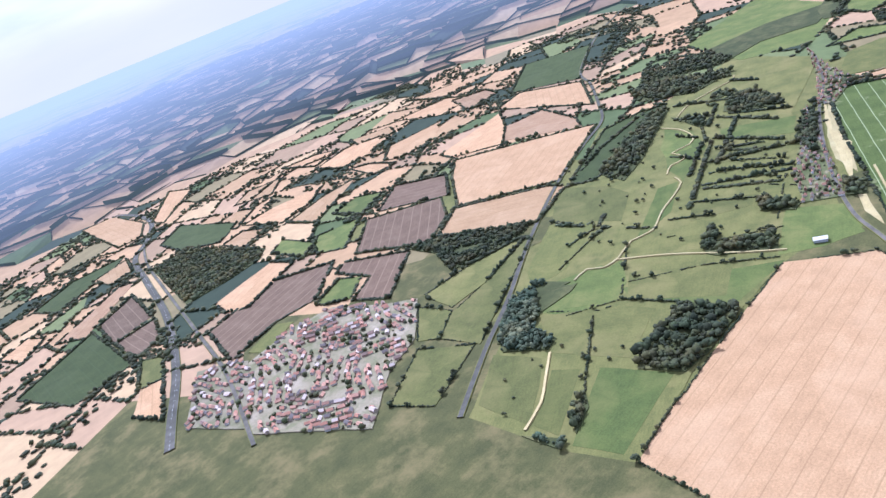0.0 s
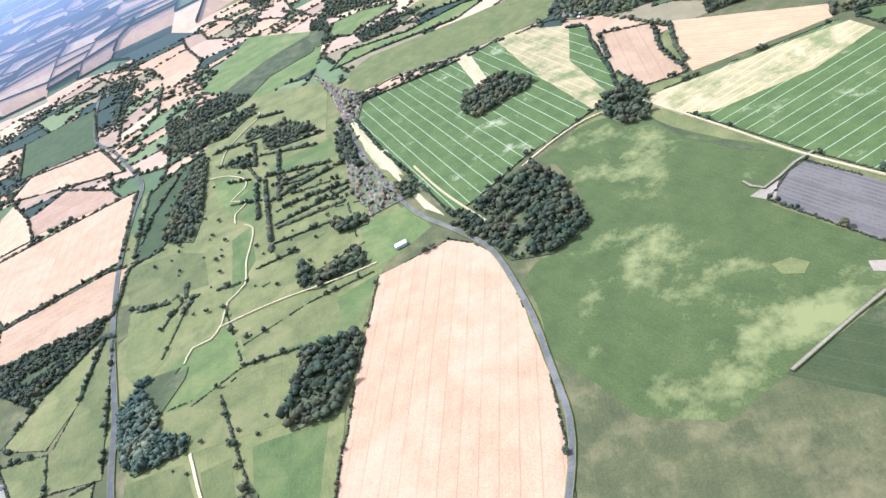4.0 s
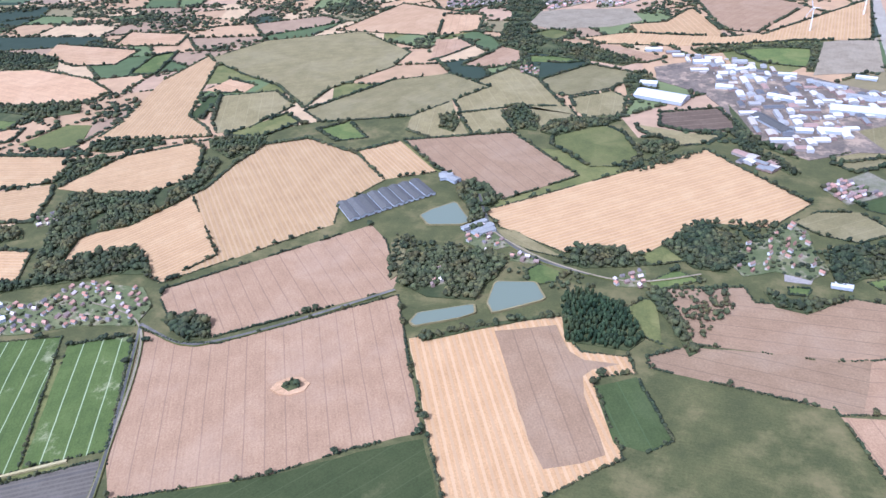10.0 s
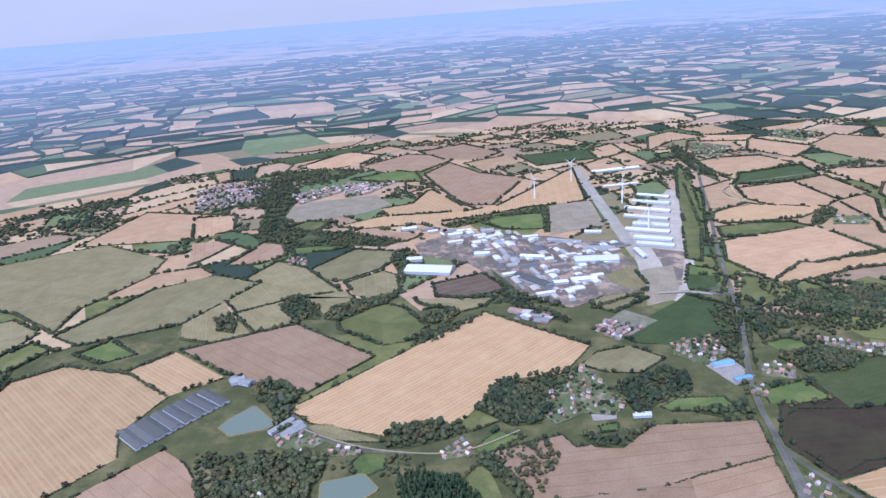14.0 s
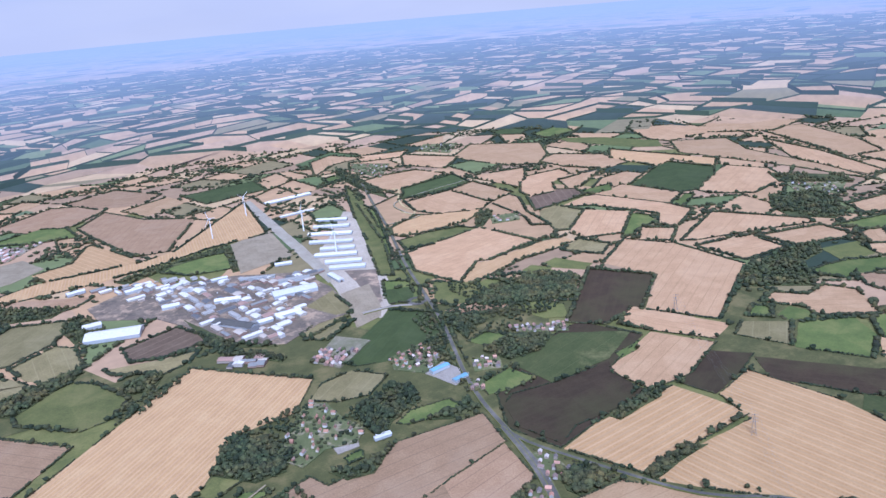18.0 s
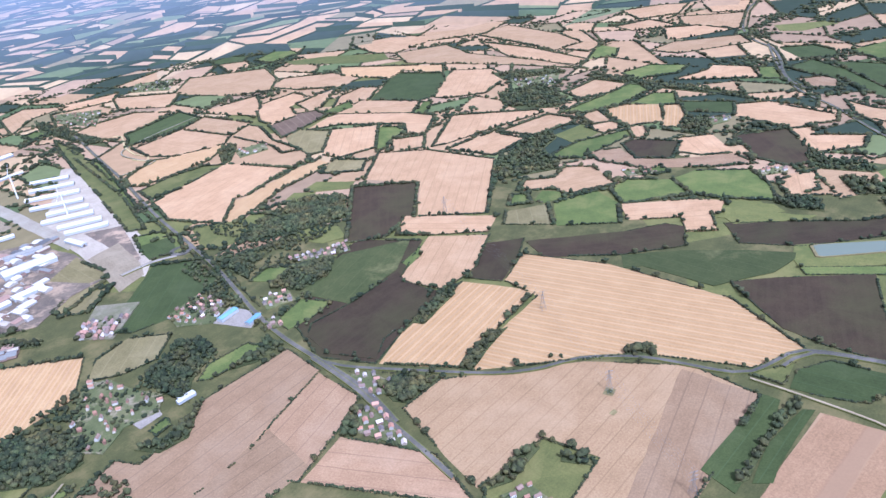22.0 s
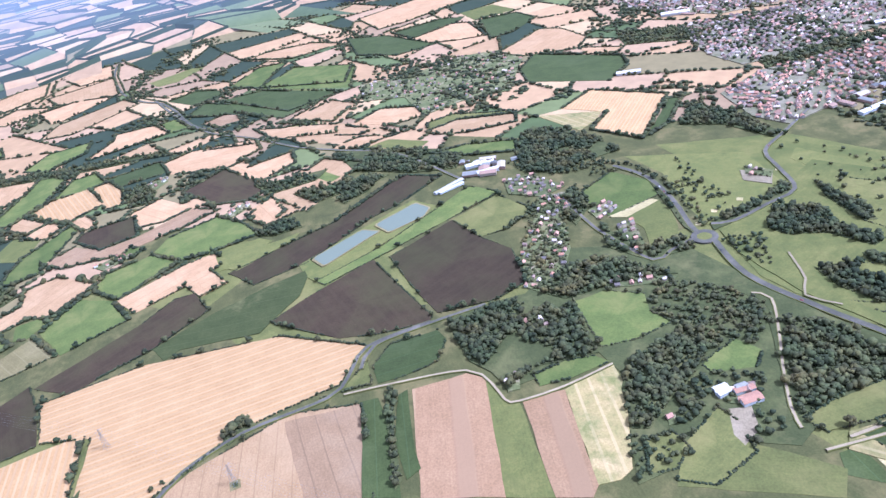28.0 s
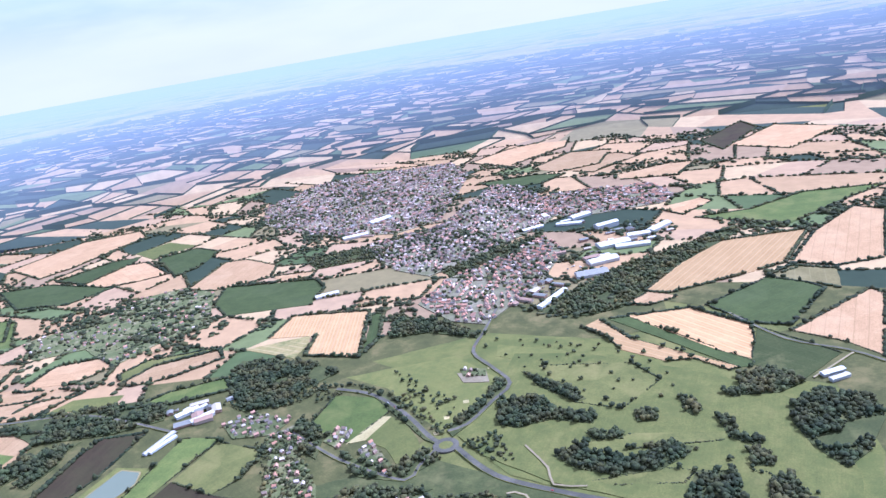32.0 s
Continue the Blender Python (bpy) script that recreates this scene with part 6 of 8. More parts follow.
field("dirt", 44, [(1070, -464), (1028, -505), (989, -479), (1030, -447)])
field("dun", 111, [(-392, 1005), (-372, 1018), (-335, 935), (-351, 896)])
field("meadow", 107, [(-145, 972), (-128, 993), (-92, 978), (-95, 948), (-133, 932)])
field("pasture", 99, [(21, 907), (40, 933), (57, 930), (72, 831), (87, 822), (34, 850)])
field("pasture", 40, [(10, 1044), (82, 1105), (101, 1055), (47, 1029)])
field("meadow", 33, [(43, 979), (83, 1022), (117, 999), (59, 961)])
field("dun", 145, [(-250, 1083), (-193, 1091), (-93, 1020), (-149, 1030), (-228, 1061)])
field("lawn", 100, [(-1608, -514), (-1791, -545), (-1861, -491), (-1895, -238), (-1943, 26), (-1815, 48), (-1672, 16), (-1635, -248), (-1637, -405)])
field("meadow", 93, [(-1865, -613), (-1984, -580), (-1966, -384), (-2041, -215), (-2029, -129), (-1918, -237), (-1904, -494)])
field("meadow", 15, [(-2421, -197), (-2597, -40), (-2473, 52), (-2232, 118), (-2142, 84), (-2176, -43), (-2210, -170)])
field("green", 24, [(-2167, 69), (-2180, 147), (-2007, 224), (-1893, 251), (-1879, 144), (-1986, 77)])
field("pasture", 85, [(-2196, -407), (-2344, -259), (-2223, -94), (-2075, -161), (-2093, -370)])
field("lawn", 50, [(-2887, -671), (-3047, -455), (-2872, -245), (-2713, -206), (-2575, -294), (-2596, -521), (-2685, -630)])
field("wheat", 17, [(-3263, -926), (-3428, -802), (-3484, -654), (-3268, -587), (-3204, -775), (-3158, -909)])
field("wheat", 33, [(-2691, 36), (-2570, 174), (-2275, 366), (-2241, 337), (-2395, 165)])
field("wheat", 24, [(-2872, -245), (-2930, -197), (-2746, -70), (-2649, -144)])
field("meadow", 34, [(-3562, -446), (-3441, -257), (-3291, -183), (-3112, -239), (-3336, -388)])
field("meadow", 139, [(-2200, -688), (-2350, -690), (-2373, -582), (-2306, -447), (-2134, -595)])
field("green", 14, [(-2803, -811), (-2952, -766), (-2760, -658), (-2527, -654), (-2442, -720)])
field("wheat", 41, [(-414, 618), (-412, 632), (-400, 645), (-383, 650), (-367, 641), (-368, 626), (-382, 614), (-398, 611)], False)
road("tarmac", 8.8, [(-310, -635), (-463, -710), (-608, -772), (-832, -882), (-1104, -992), (-1325, -1057), (-1482, -1098), (-1631, -1199), (-1846, -1363), (-2037, -1525), (-2561, -1766), (-3025, -1887)])
road("tarmac", 6.4, [(-285, -79), (-337, -68), (-400, -64), (-483, -77), (-593, -96), (-716, -131), (-783, -161), (-862, -224), (-933, -283), (-1047, -345), (-1190, -409), (-1394, -485), (-1588, -538), (-1797, -625)])
road("tarmac", 7.4, [(432, 708), (467, 802), (490, 928), (508, 1024), (542, 1135), (616, 1328), (669, 1497), (746, 1754), (860, 2079), (938, 2328), (1069, 2729)])
road("tarmac", 5.6, [(485, 928), (494, 868), (523, 795), (586, 656), (633, 597), (678, 562), (723, 481), (745, 362), (778, 329), (841, 292), (860, 188)])
road("tarmac", 5.6, [(790, 308), (840, 280), (857, 186), (865, 96)])
road("dirt", 3.2, [(-398, 173), (-466, 276), (-510, 355), (-552, 461), (-671, 687), (-802, 730)])
road("tarmac", 4.8, [(-680, 699), (-593, 673), (-541, 691), (-443, 769), (-333, 871)])
road("tarmac", 4, [(-680, 699), (-557, 470), (-488, 321)])
road("tarmac", 8.8, [(1228, -276), (1166, -303), (1108, -311), (1015, -304), (928, -287), (901, -286)])
road("tarmac", 9.6, [(867, -296), (752, -285), (637, -322), (520, -370), (385, -398)])
road("tarmac", 7.2, [(914, -318), (904, -354), (927, -430), (951, -498), (1036, -524), (1118, -547), (1178, -630), (1254, -737)])
road("tarmac", 5.6, [(885, -267), (869, -221), (857, -185), (968, -153), (1036, -143), (1170, -135)])
road("dirt", 3.2, [(707, -264), (682, -280), (600, -239), (560, -216), (486, -178), (450, -168)])
road("dirt", 3.2, [(-1579, -471), (-1638, -391), (-1624, -191)])
road("dirt", 3.2, [(-754, 225), (-725, 246), (-764, 298), (-779, 329)])
road("tarmac", 5.6, [(-289, 1209), (-232, 1089), (-148, 1012), (-47, 979)])
road("yard", 10, [(508, 1512), (576, 1505), (620, 1479)])
road("straw", 3.5, [(-684, -673), (-721, -670), (-731, -639), (-768, -629), (-827, -636), (-867, -613), (-944, -632), (-1013, -640), (-1068, -652), (-1093, -679)])
road("straw", 3, [(-1110, -705), (-1152, -718), (-1198, -700), (-1220, -750), (-1267, -728), (-1316, -743), (-1364, -802), (-1380, -857)])
road("straw", 3, [(-1444, -847), (-1535, -856), (-1635, -826), (-1684, -805), (-1728, -814)])
road("straw", 4, [(-483, -589), (-420, -554), (-375, -530), (-319, -518)])
road("straw", 3, [(-759, -630), (-786, -534), (-801, -416), (-816, -347)])
road("tarmac", 6.4, [(2794, 884), (2492, 774), (2192, 638), (2015, 492), (1839, 366), (1731, 258), (1603, 124), (1348, 15)])
road("straw", 4, [(-1090, 143), (-939, 229), (-783, 314), (-644, 409), (-594, 443)])
road("straw", 3, [(-1094, 110), (-1082, 39), (-1042, -24), (-984, -87)])
road("yard", 3, [(1412, 2444), (1042, 2358), (989, 2203), (1002, 2132), (868, 2114)])
road("dirt", 3.2, [(412, -171), (409, -237), (409, -295), (420, -381)])
road("dirt", 3.2, [(776, -369), (704, -348), (668, -323), (628, -351)])
road("tarmac", 5, [(790, -970), (642, -919), (535, -932), (469, -924)])
road("dirt", 3.2, [(523, -926), (527, -873), (533, -808)])
road("tarmac", 9, [(3640, 1165), (3387, 1136), (3025, 1042), (2804, 934), (2693, 843), (2532, 772), (2385, 725), (2256, 667), (2177, 586)])
road("straw", 5, [(1105, 2537), (1121, 2510), (1051, 2373), (1017, 2261), (1022, 2201), (992, 2167), (982, 2222)])
road("dirt", 3.2, [(742, 338), (735, 264), (718, 164), (677, 138), (636, 130), (626, 113), (629, 50), (645, -24)])
road("tarmac", 20, [(-60, -1142), (-114, -1240), (-232, -1453), (-372, -1788), (-492, -2177), (-599, -2509), (-730, -2681), (-857, -2922), (-914, -3217), (-897, -3517), (-762, -3549)])
road("tarmac", 8, [(-136, -964), (-258, -1269), (-342, -1551), (-479, -2025), (-576, -2351), (-672, -2593)])
road("tarmac", 8, [(397, -396), (327, -394), (264, -392), (220, -390)])
road("dirt", 4, [(419, -205), (422, -267), (426, -376), (389, -384), (344, -386)])
road("dirt", 3.2, [(-249, 1110), (-230, 1079), (-129, 1009), (-20, 974), (43, 979), (119, 1016)])
road("straw", 4, [(-1113, -302), (-977, -235), (-839, -152)])
road("tarmac", 6.5, [(486, 929), (474, 866), (456, 794), (428, 715), (407, 644), (386, 579)])
pond([(1174, 359), (1239, 256), (1213, 223), (1196, 250), (1133, 339)])
pond([(1247, 226), (1298, 134), (1259, 111), (1228, 129), (1199, 204)])
pond([(-372, 1105), (-358, 1131), (-324, 1168), (-278, 1103), (-290, 1090), (-347, 1077)])
pond([(-183, 870), (-185, 926), (-125, 938), (-102, 898), (-169, 848)])
pond([(-281, 798), (-277, 821), (-203, 860), (-196, 840), (-214, 824), (-271, 791)])
for run in (
    [(-579, -624), (-642, -551), (-649, -453)],
    [(-692, -569), (-757, -466), (-794, -351)],
    [(-830, -489), (-893, -378)],
    [(-793, -767), (-884, -743), (-932, -758)],
    [(-978, -591), (-1006, -418)],
    [(-1051, -601), (-1112, -446)],
    [(-1158, -638), (-1244, -470)],
    [(-1439, -826), (-1442, -562)],
    [(-1532, -904), (-1548, -695)],
    [(-882, -856), (-877, -612)],
    [(-588, -574), (-479, -516), (-367, -455)],
    [(-822, -642), (-658, -560)],
    [(-1279, -679), (-955, -580)],
    [(-1227, -682), (-1234, -618), (-1252, -561)],
    [(-1098, -640), (-1130, -540), (-1135, -450)],
    [(-1033, -610), (-1064, -449), (-1066, -417)],
    [(-908, -603), (-932, -520)],
    [(-844, -573), (-862, -535), (-890, -497)],
    [(-704, -583), (-740, -492), (-783, -419), (-791, -366)],
    [(-711, -728), (-842, -728), (-885, -725)],
    [(-895, -876), (-890, -735)],
    [(-580, -682), (-604, -574), (-639, -538)],
    [(-455, -500), (-387, -470)],
    [(-1190, -640), (-1362, -741)],
    [(-999, -536), (-930, -497)],
    [(-1112, -454), (-920, -400)],
    [(-1533, -880), (-1504, -767)],
    [(-1603, -822), (-1598, -759)],
    [(-1687, -811), (-1666, -726)],
    [(-1434, -851), (-1417, -775)],
    [(-1092, -634), (-1092, -516), (-1078, -409)],
    [(-1223, -650), (-1217, -547)],
    [(659, 606), (713, 506), (751, 427), (751, 328)],
    [(593, 656), (680, 563), (728, 482)],
    [(487, 852), (555, 714), (619, 614)],
    [(-1584, -909), (-1510, -739), (-1471, -600)],
    [(-1493, -898), (-1426, -735), (-1380, -572)],
    [(-1320, -791), (-1288, -663), (-1262, -515)],
    [(-1204, -747), (-1167, -613), (-1168, -478)],
    [(-1058, -580), (-1053, -488), (-1040, -384)],
    [(-1406, -674), (-1155, -611)],
    [(-1504, -767), (-1101, -648)],
    [(3669, 1161), (3387, 1121), (3048, 1034), (2844, 932), (2712, 835), (2534, 759), (2388, 709)],
    [(2194, 1270), (2127, 1003), (2062, 757), (1962, 477)],
    [(713, 1575), (642, 1400), (583, 1257)],
    [(652, 1388), (594, 1242), (559, 1138)],
    [(845, -972), (827, -1186), (791, -1293)],
    [(975, -853), (879, -960), (712, -942), (538, -917)],
    [(-683, 659), (-610, 674), (-549, 699), (-408, 797), (-332, 871)],
    [(-952, -2351), (-1261, -2483), (-1449, -2326)],
    [(904, 2761), (934, 2510), (782, 1950), (693, 1618), (650, 1471), (547, 1173), (501, 1010)],
    [(996, 2689), (869, 2185), (731, 1746), (660, 1506)],
    [(-1619, -405), (-1628, -249), (-1632, -102), (-1652, 21), (-1584, 129)],
):
    HEDGE_RUNS.append((run, 10 ** 6))
# ---- woods ----
wood("leaf", 10, [(-813, -182), (-763, -142), (-720, -119), (-708, -53), (-758, 8), (-904, -24), (-981, -68), (-867, -223)])
wood("leaf", 11, [(-584, -444), (-522, -452), (-480, -432), (-490, -365), (-541, -353), (-643, -352), (-655, -378), (-647, -454)])
wood("leaf", 10, [(-1284, -202), (-1237, -170), (-1305, -50), (-1351, -49), (-1423, -112), (-1368, -202)])
wood("leaf", 11, [(-1093, 65), (-1017, 101), (-1018, 146), (-1096, 159), (-1193, 140), (-1124, 61)])
wood("leaf", 10, [(-602, 685), (-558, 693), (-572, 723), (-614, 736), (-658, 717)])
wood("leaf", 12, [(-1629, 47), (-1538, 178), (-1546, 271), (-1639, 330), (-1886, 197), (-1875, 109)])
wood("willow", 11, [(-478, -647), (-548, -700), (-631, -684), (-671, -661), (-653, -725), (-560, -734), (-482, -699)])
wood("leaf", 13, [(-1119, -810), (-1345, -872), (-1537, -923), (-1444, -925), (-1124, -874)])
wood("leaf", 13, [(-1612, -1051), (-1624, -881), (-1773, -833), (-1717, -978), (-1730, -1155)])
wood("leaf", 13, [(-794, -463), (-837, -375), (-864, -376), (-822, -475), (-880, -490), (-869, -507), (-811, -491)])
wood("willow", 10, [(-489, -651), (-580, -676), (-649, -658), (-676, -662), (-629, -708), (-577, -712), (-500, -683)])
wood("willow", 9, [(-304, -447), (-324, -451), (-308, -516)])
wood("leaf", 10, [(-336, -444), (-389, -457), (-420, -484), (-364, -470)])
wood("leaf", 11, [(-1087, -800), (-1200, -814), (-1459, -896), (-1494, -947), (-1253, -923), (-1129, -894)])
wood("leaf", 11, [(-1435, -669), (-1475, -601), (-1588, -713), (-1574, -769), (-1455, -728)])
wood("leaf", 11, [(-1598, -755), (-1612, -816), (-1532, -798)])
wood("leaf", 11, [(-1362, -741), (-1412, -747), (-1450, -866)])
wood("leaf", 11, [(-789, -452), (-816, -360), (-862, -380), (-821, -469), (-869, -484), (-890, -503), (-793, -474)])
wood("leaf", 11, [(-948, -380), (-978, -380), (-990, -466), (-944, -439)])
wood("leaf", 11, [(-1223, -450), (-1376, -498), (-1417, -529), (-1231, -482)])
wood("leaf", 12, [(-1599, -982), (-1690, -866), (-1776, -920), (-1768, -1046), (-1668, -1112)])
wood("leaf", 11, [(-999, -314), (-1005, -284), (-1059, -297), (-1055, -334)])
wood("leaf", 12, [(-1594, -1036), (-1652, -962), (-1728, -821), (-1788, -852), (-1767, -1031), (-1703, -1108)])
wood("leaf", 11, [(-1850, -988), (-1826, -938), (-1954, -983), (-1941, -1033)])
wood("leaf", 10, [(-1210, -818), (-1527, -908), (-1481, -953), (-1257, -892)])
wood("leaf", 10, [(-1452, -611), (-1504, -606), (-1593, -696), (-1533, -715)])
wood("leaf", 11, [(-1409, -506), (-1221, -459), (-1167, -417), (-1315, -456)])
wood("leaf", 11, [(180, 1560), (294, 1475), (220, 1567), (162, 1768)])
wood("leaf", 8, [(706, 502), (738, 468), (754, 476), (743, 508), (715, 510)])
wood("leaf", 8, [(733, 465), (749, 472), (735, 510), (716, 505)])
wood("leaf", 7, [(577, 685), (640, 696), (703, 701), (664, 721), (619, 715), (564, 701)])
wood("leaf", 8, [(649, 830), (754, 842), (778, 863), (757, 867), (643, 848)])
wood("leaf", 9, [(465, 742), (473, 719), (545, 719), (526, 736), (483, 785)])
wood("leaf", 9, [(417, 515), (484, 516), (491, 528), (452, 532), (392, 532)])
wood("leaf", 9, [(475, 481), (488, 445), (503, 448), (489, 487)])
wood("leaf", 10, [(1437, 338), (1466, 231), (1488, 161), (1517, 279), (1520, 387)])
wood("leaf", 8, [(169, 1664), (182, 1512), (276, 1398), (293, 1412), (200, 1535), (182, 1696)])
wood("leaf", 9, [(-294, 1154), (-273, 1076), (-231, 1083), (-266, 1137), (-244, 1204), (-313, 1264), (-341, 1218)])
wood("leaf", 7, [(1556, 440), (1570, 330), (1624, 298), (1626, 355), (1638, 482)])
wood("leaf", 8, [(1391, 277), (1426, 222), (1497, 173), (1515, 225), (1420, 287)])
wood("leaf", 9, [(-1703, -1108), (-1789, -1038), (-1847, -901), (-2016, -853), (-2108, -721), (-2434, -733), (-2424, -520), (-2486, -310), (-2584, -489), (-2662, -768), (-2315, -776), (-2208, -916), (-2064, -995), (-1895, -1108), (-1878, -1172)])
wood("leaf", 8, [(-3060, -1190), (-3222, -1069), (-3113, -733), (-3044, -469), (-3241, -534), (-3328, -787), (-3408, -1150), (-3333, -1337)])
wood("leaf", 7, [(-1463, -714), (-1462, -642), (-1474, -586), (-1535, -625), (-1544, -747)])
wood("leaf", 8, [(-1374, 332), (-1379, 421), (-1425, 431), (-1451, 341)])
wood("leaf", 8, [(1133, 2002), (1206, 2027), (1185, 1974), (1095, 1889), (1062, 1885)])
wood("leaf", 8, [(845, 1385), (908, 1424), (947, 1388), (1022, 1386), (933, 1295), (875, 1315), (802, 1337)])
wood("leaf", 8, [(1924, 1511), (2057, 1413), (1919, 1252), (1830, 1224), (1771, 1329), (1811, 1417)])
wood("leaf", 8, [(2159, 1688), (2282, 1494), (2214, 1411), (2157, 1493), (2081, 1588)])
wood("leaf", 8, [(2234, 1311), (2154, 977), (2106, 755), (2066, 742), (2096, 991), (2158, 1294)])
wood("leaf", 8, [(1301, 1125), (1363, 1131), (1409, 1002), (1357, 973), (1286, 1034), (1252, 1061)])
wood("leaf", 8, [(1524, 1169), (1626, 1139), (1565, 1088), (1472, 1078), (1407, 1009), (1363, 1131)])
wood("leaf", 8, [(1799, 826), (1864, 787), (1832, 768), (1774, 738), (1699, 744), (1706, 798)])
wood("leaf", 8, [(1344, 469), (1378, 446), (1383, 394), (1332, 373), (1323, 432)])
wood("leaf", 8, [(1122, 3131), (1109, 2930), (1066, 2543), (1035, 2421), (1017, 2601), (1042, 2925)])
wood("leaf", 8, [(-346, 1628), (-329, 1697), (-253, 1610), (-244, 1533), (-288, 1536)])
wood("leaf", 8, [(-488, 1587), (-464, 1602), (-431, 1559), (-426, 1493), (-470, 1514)])
wood("leaf", 8, [(-224, 1595), (-92, 1638), (-67, 1626), (-177, 1527), (-199, 1510), (-233, 1527)])
wood("leaf", 8, [(-71, 1793), (-94, 1911), (-47, 1978), (-8, 1908), (1, 1836), (-43, 1818)])
wood("leaf", 8, [(64, 2182), (244, 2242), (419, 2293), (371, 2023), (351, 2023), (382, 2230), (238, 2206), (92, 2135)])
wood("leaf", 8, [(-685, 2980), (-511, 2996), (-428, 2731), (-447, 2402), (-396, 2204), (-447, 2134), (-509, 2270), (-526, 2512)])
wood("leaf", 8, [(-612, 3158), (-380, 3147), (-204, 3076), (-285, 2934), (-490, 2981)])
wood("leaf", 8, [(-517, 2223), (-417, 2270), (-210, 2175), (-58, 2059), (-105, 2011), (-268, 2080), (-386, 2100), (-478, 2152)])
wood("leaf", 8, [(-29, 1495), (8, 1506), (68, 1506), (36, 1447), (-9, 1456)])
wood("leaf", 8, [(350, 1147), (411, 1175), (438, 1142), (424, 1085), (383, 1074), (350, 1055), (314, 1013), (307, 1070), (311, 1135)])
wood("leaf", 8, [(404, 1022), (471, 1027), (489, 1057), (493, 1001), (436, 1002)])
wood("leaf", 8, [(87, 1151), (160, 1140), (163, 1083), (157, 1031), (108, 1032), (58, 1089)])
wood("leaf", 8, [(254, 976), (299, 987), (326, 999), (264, 945), (223, 954), (208, 991)])
wood("leaf", 8, [(627, 1351), (683, 1346), (704, 1293), (648, 1278), (621, 1241), (625, 1286)])
wood("leaf", 8, [(691, 1199), (765, 1144), (700, 1105), (635, 1113), (615, 1176), (644, 1186)])
wood("leaf", 8, [(834, 1464), (932, 1453), (991, 1435), (1019, 1361), (931, 1269), (843, 1307), (817, 1316), (735, 1376)])
wood("leaf", 8, [(850, 164), (864, 77), (831, 31), (796, -3), (712, -15), (676, -17), (684, 71), (656, 120), (700, 132), (738, 155)])
wood("leaf", 8, [(643, -44), (664, -111), (690, -176), (599, -134), (565, -77), (516, -15), (524, 3), (594, -14)])
wood("leaf", 8, [(914, -56), (894, -127), (839, -170), (803, -200), (817, -160), (822, -77), (821, -21), (852, 5)])
wood("leaf", 8, [(1010, -155), (899, -189), (899, -260), (858, -258), (859, -180), (927, -141)])
wood("leaf", 8, [(724, 283), (723, 266), (624, 283), (553, 284), (539, 295), (637, 289)])
wood("leaf", 8, [(803, -5), (807, -30), (710, -18), (719, -1)])
wood("leaf", 8, [(1173, -151), (1184, -179), (1082, -162), (1032, -121), (1084, -118)])
wood("leaf", 8, [(1601, -833), (1597, -1045), (1585, -1224), (1552, -1190), (1534, -988), (1539, -825)])
wood("leaf", 8, [(1135, -770), (1172, -885), (1161, -974), (1175, -1099), (1110, -1374), (1096, -1486), (1056, -1448), (1050, -1116), (1009, -935), (1000, -884), (1035, -810)])
wood("leaf", 8, [(1519, -168), (1554, -210), (1416, -301), (1294, -319), (1289, -235), (1263, -171), (1313, -108), (1408, -123)])
wood("leaf", 8, [(1725, 276), (1678, 172), (1557, 12), (1481, -14), (1427, 15), (1463, 107), (1565, 235)])
wood("leaf", 8, [(1446, -570), (1295, -613), (1164, -622), (1157, -599), (1285, -555), (1343, -484)])
wood("leaf", 8, [(2153, -686), (2060, -851), (1937, -905), (1879, -844), (1974, -713), (2010, -651)])
wood("leaf", 8, [(521, -704), (509, -778), (431, -800), (397, -753), (377, -656), (382, -601), (441, -625), (497, -669)])
wood("leaf", 8, [(624, -686), (605, -759), (571, -806), (566, -761), (600, -680)])
wood("leaf", 8, [(-2366, 553), (-2221, 636), (-2373, 775), (-2171, 912), (-2092, 869), (-2181, 744), (-2072, 574), (-2019, 428)])
wood("leaf", 8, [(-2111, 970), (-2027, 1033), (-1884, 1086), (-1817, 1039), (-2038, 957)])
wood("leaf", 8, [(-1808, 1054), (-1686, 1130), (-1618, 1098), (-1744, 1029)])
wood("leaf", 8, [(-1813, 1419), (-1813, 1469), (-1672, 1464), (-1492, 1522), (-1440, 1452), (-1590, 1361), (-1743, 1382)])
wood("leaf", 8, [(-1197, 1085), (-1241, 1193), (-1149, 1232), (-1132, 1201), (-1144, 1132), (-1174, 1082)])
wood("leaf", 8, [(-1249, 1245), (-1258, 1300), (-1105, 1349), (-1084, 1299), (-1186, 1241)])
wood("leaf", 8, [(-953, 1310), (-985, 1355), (-852, 1399), (-842, 1334), (-872, 1263)])
wood("leaf", 8, [(-958, 778), (-1091, 978), (-1104, 1048), (-968, 1072), (-911, 1123), (-901, 1194), (-920, 1252), (-883, 1245), (-861, 1160), (-859, 1075), (-901, 956), (-970, 907), (-936, 821), (-909, 762), (-944, 749)])
wood("leaf", 8, [(-1125, 691), (-1000, 739), (-932, 753), (-917, 851), (-832, 893), (-752, 823), (-817, 808), (-872, 772), (-935, 741), (-973, 715), (-1092, 681)])
wood("leaf", 8, [(-2152, 1773), (-2160, 1902), (-1891, 1880), (-1797, 1765), (-1945, 1726)])
wood("leaf", 8, [(-1211, 531), (-1188, 620), (-1135, 700), (-1102, 688), (-1141, 616), (-1184, 521)])
wood("leaf", 8, [(-1238, 846), (-1232, 876), (-1106, 903), (-1074, 873), (-1162, 817)])
wood("leaf", 8, [(-652, 726), (-593, 734), (-559, 697), (-591, 680)])
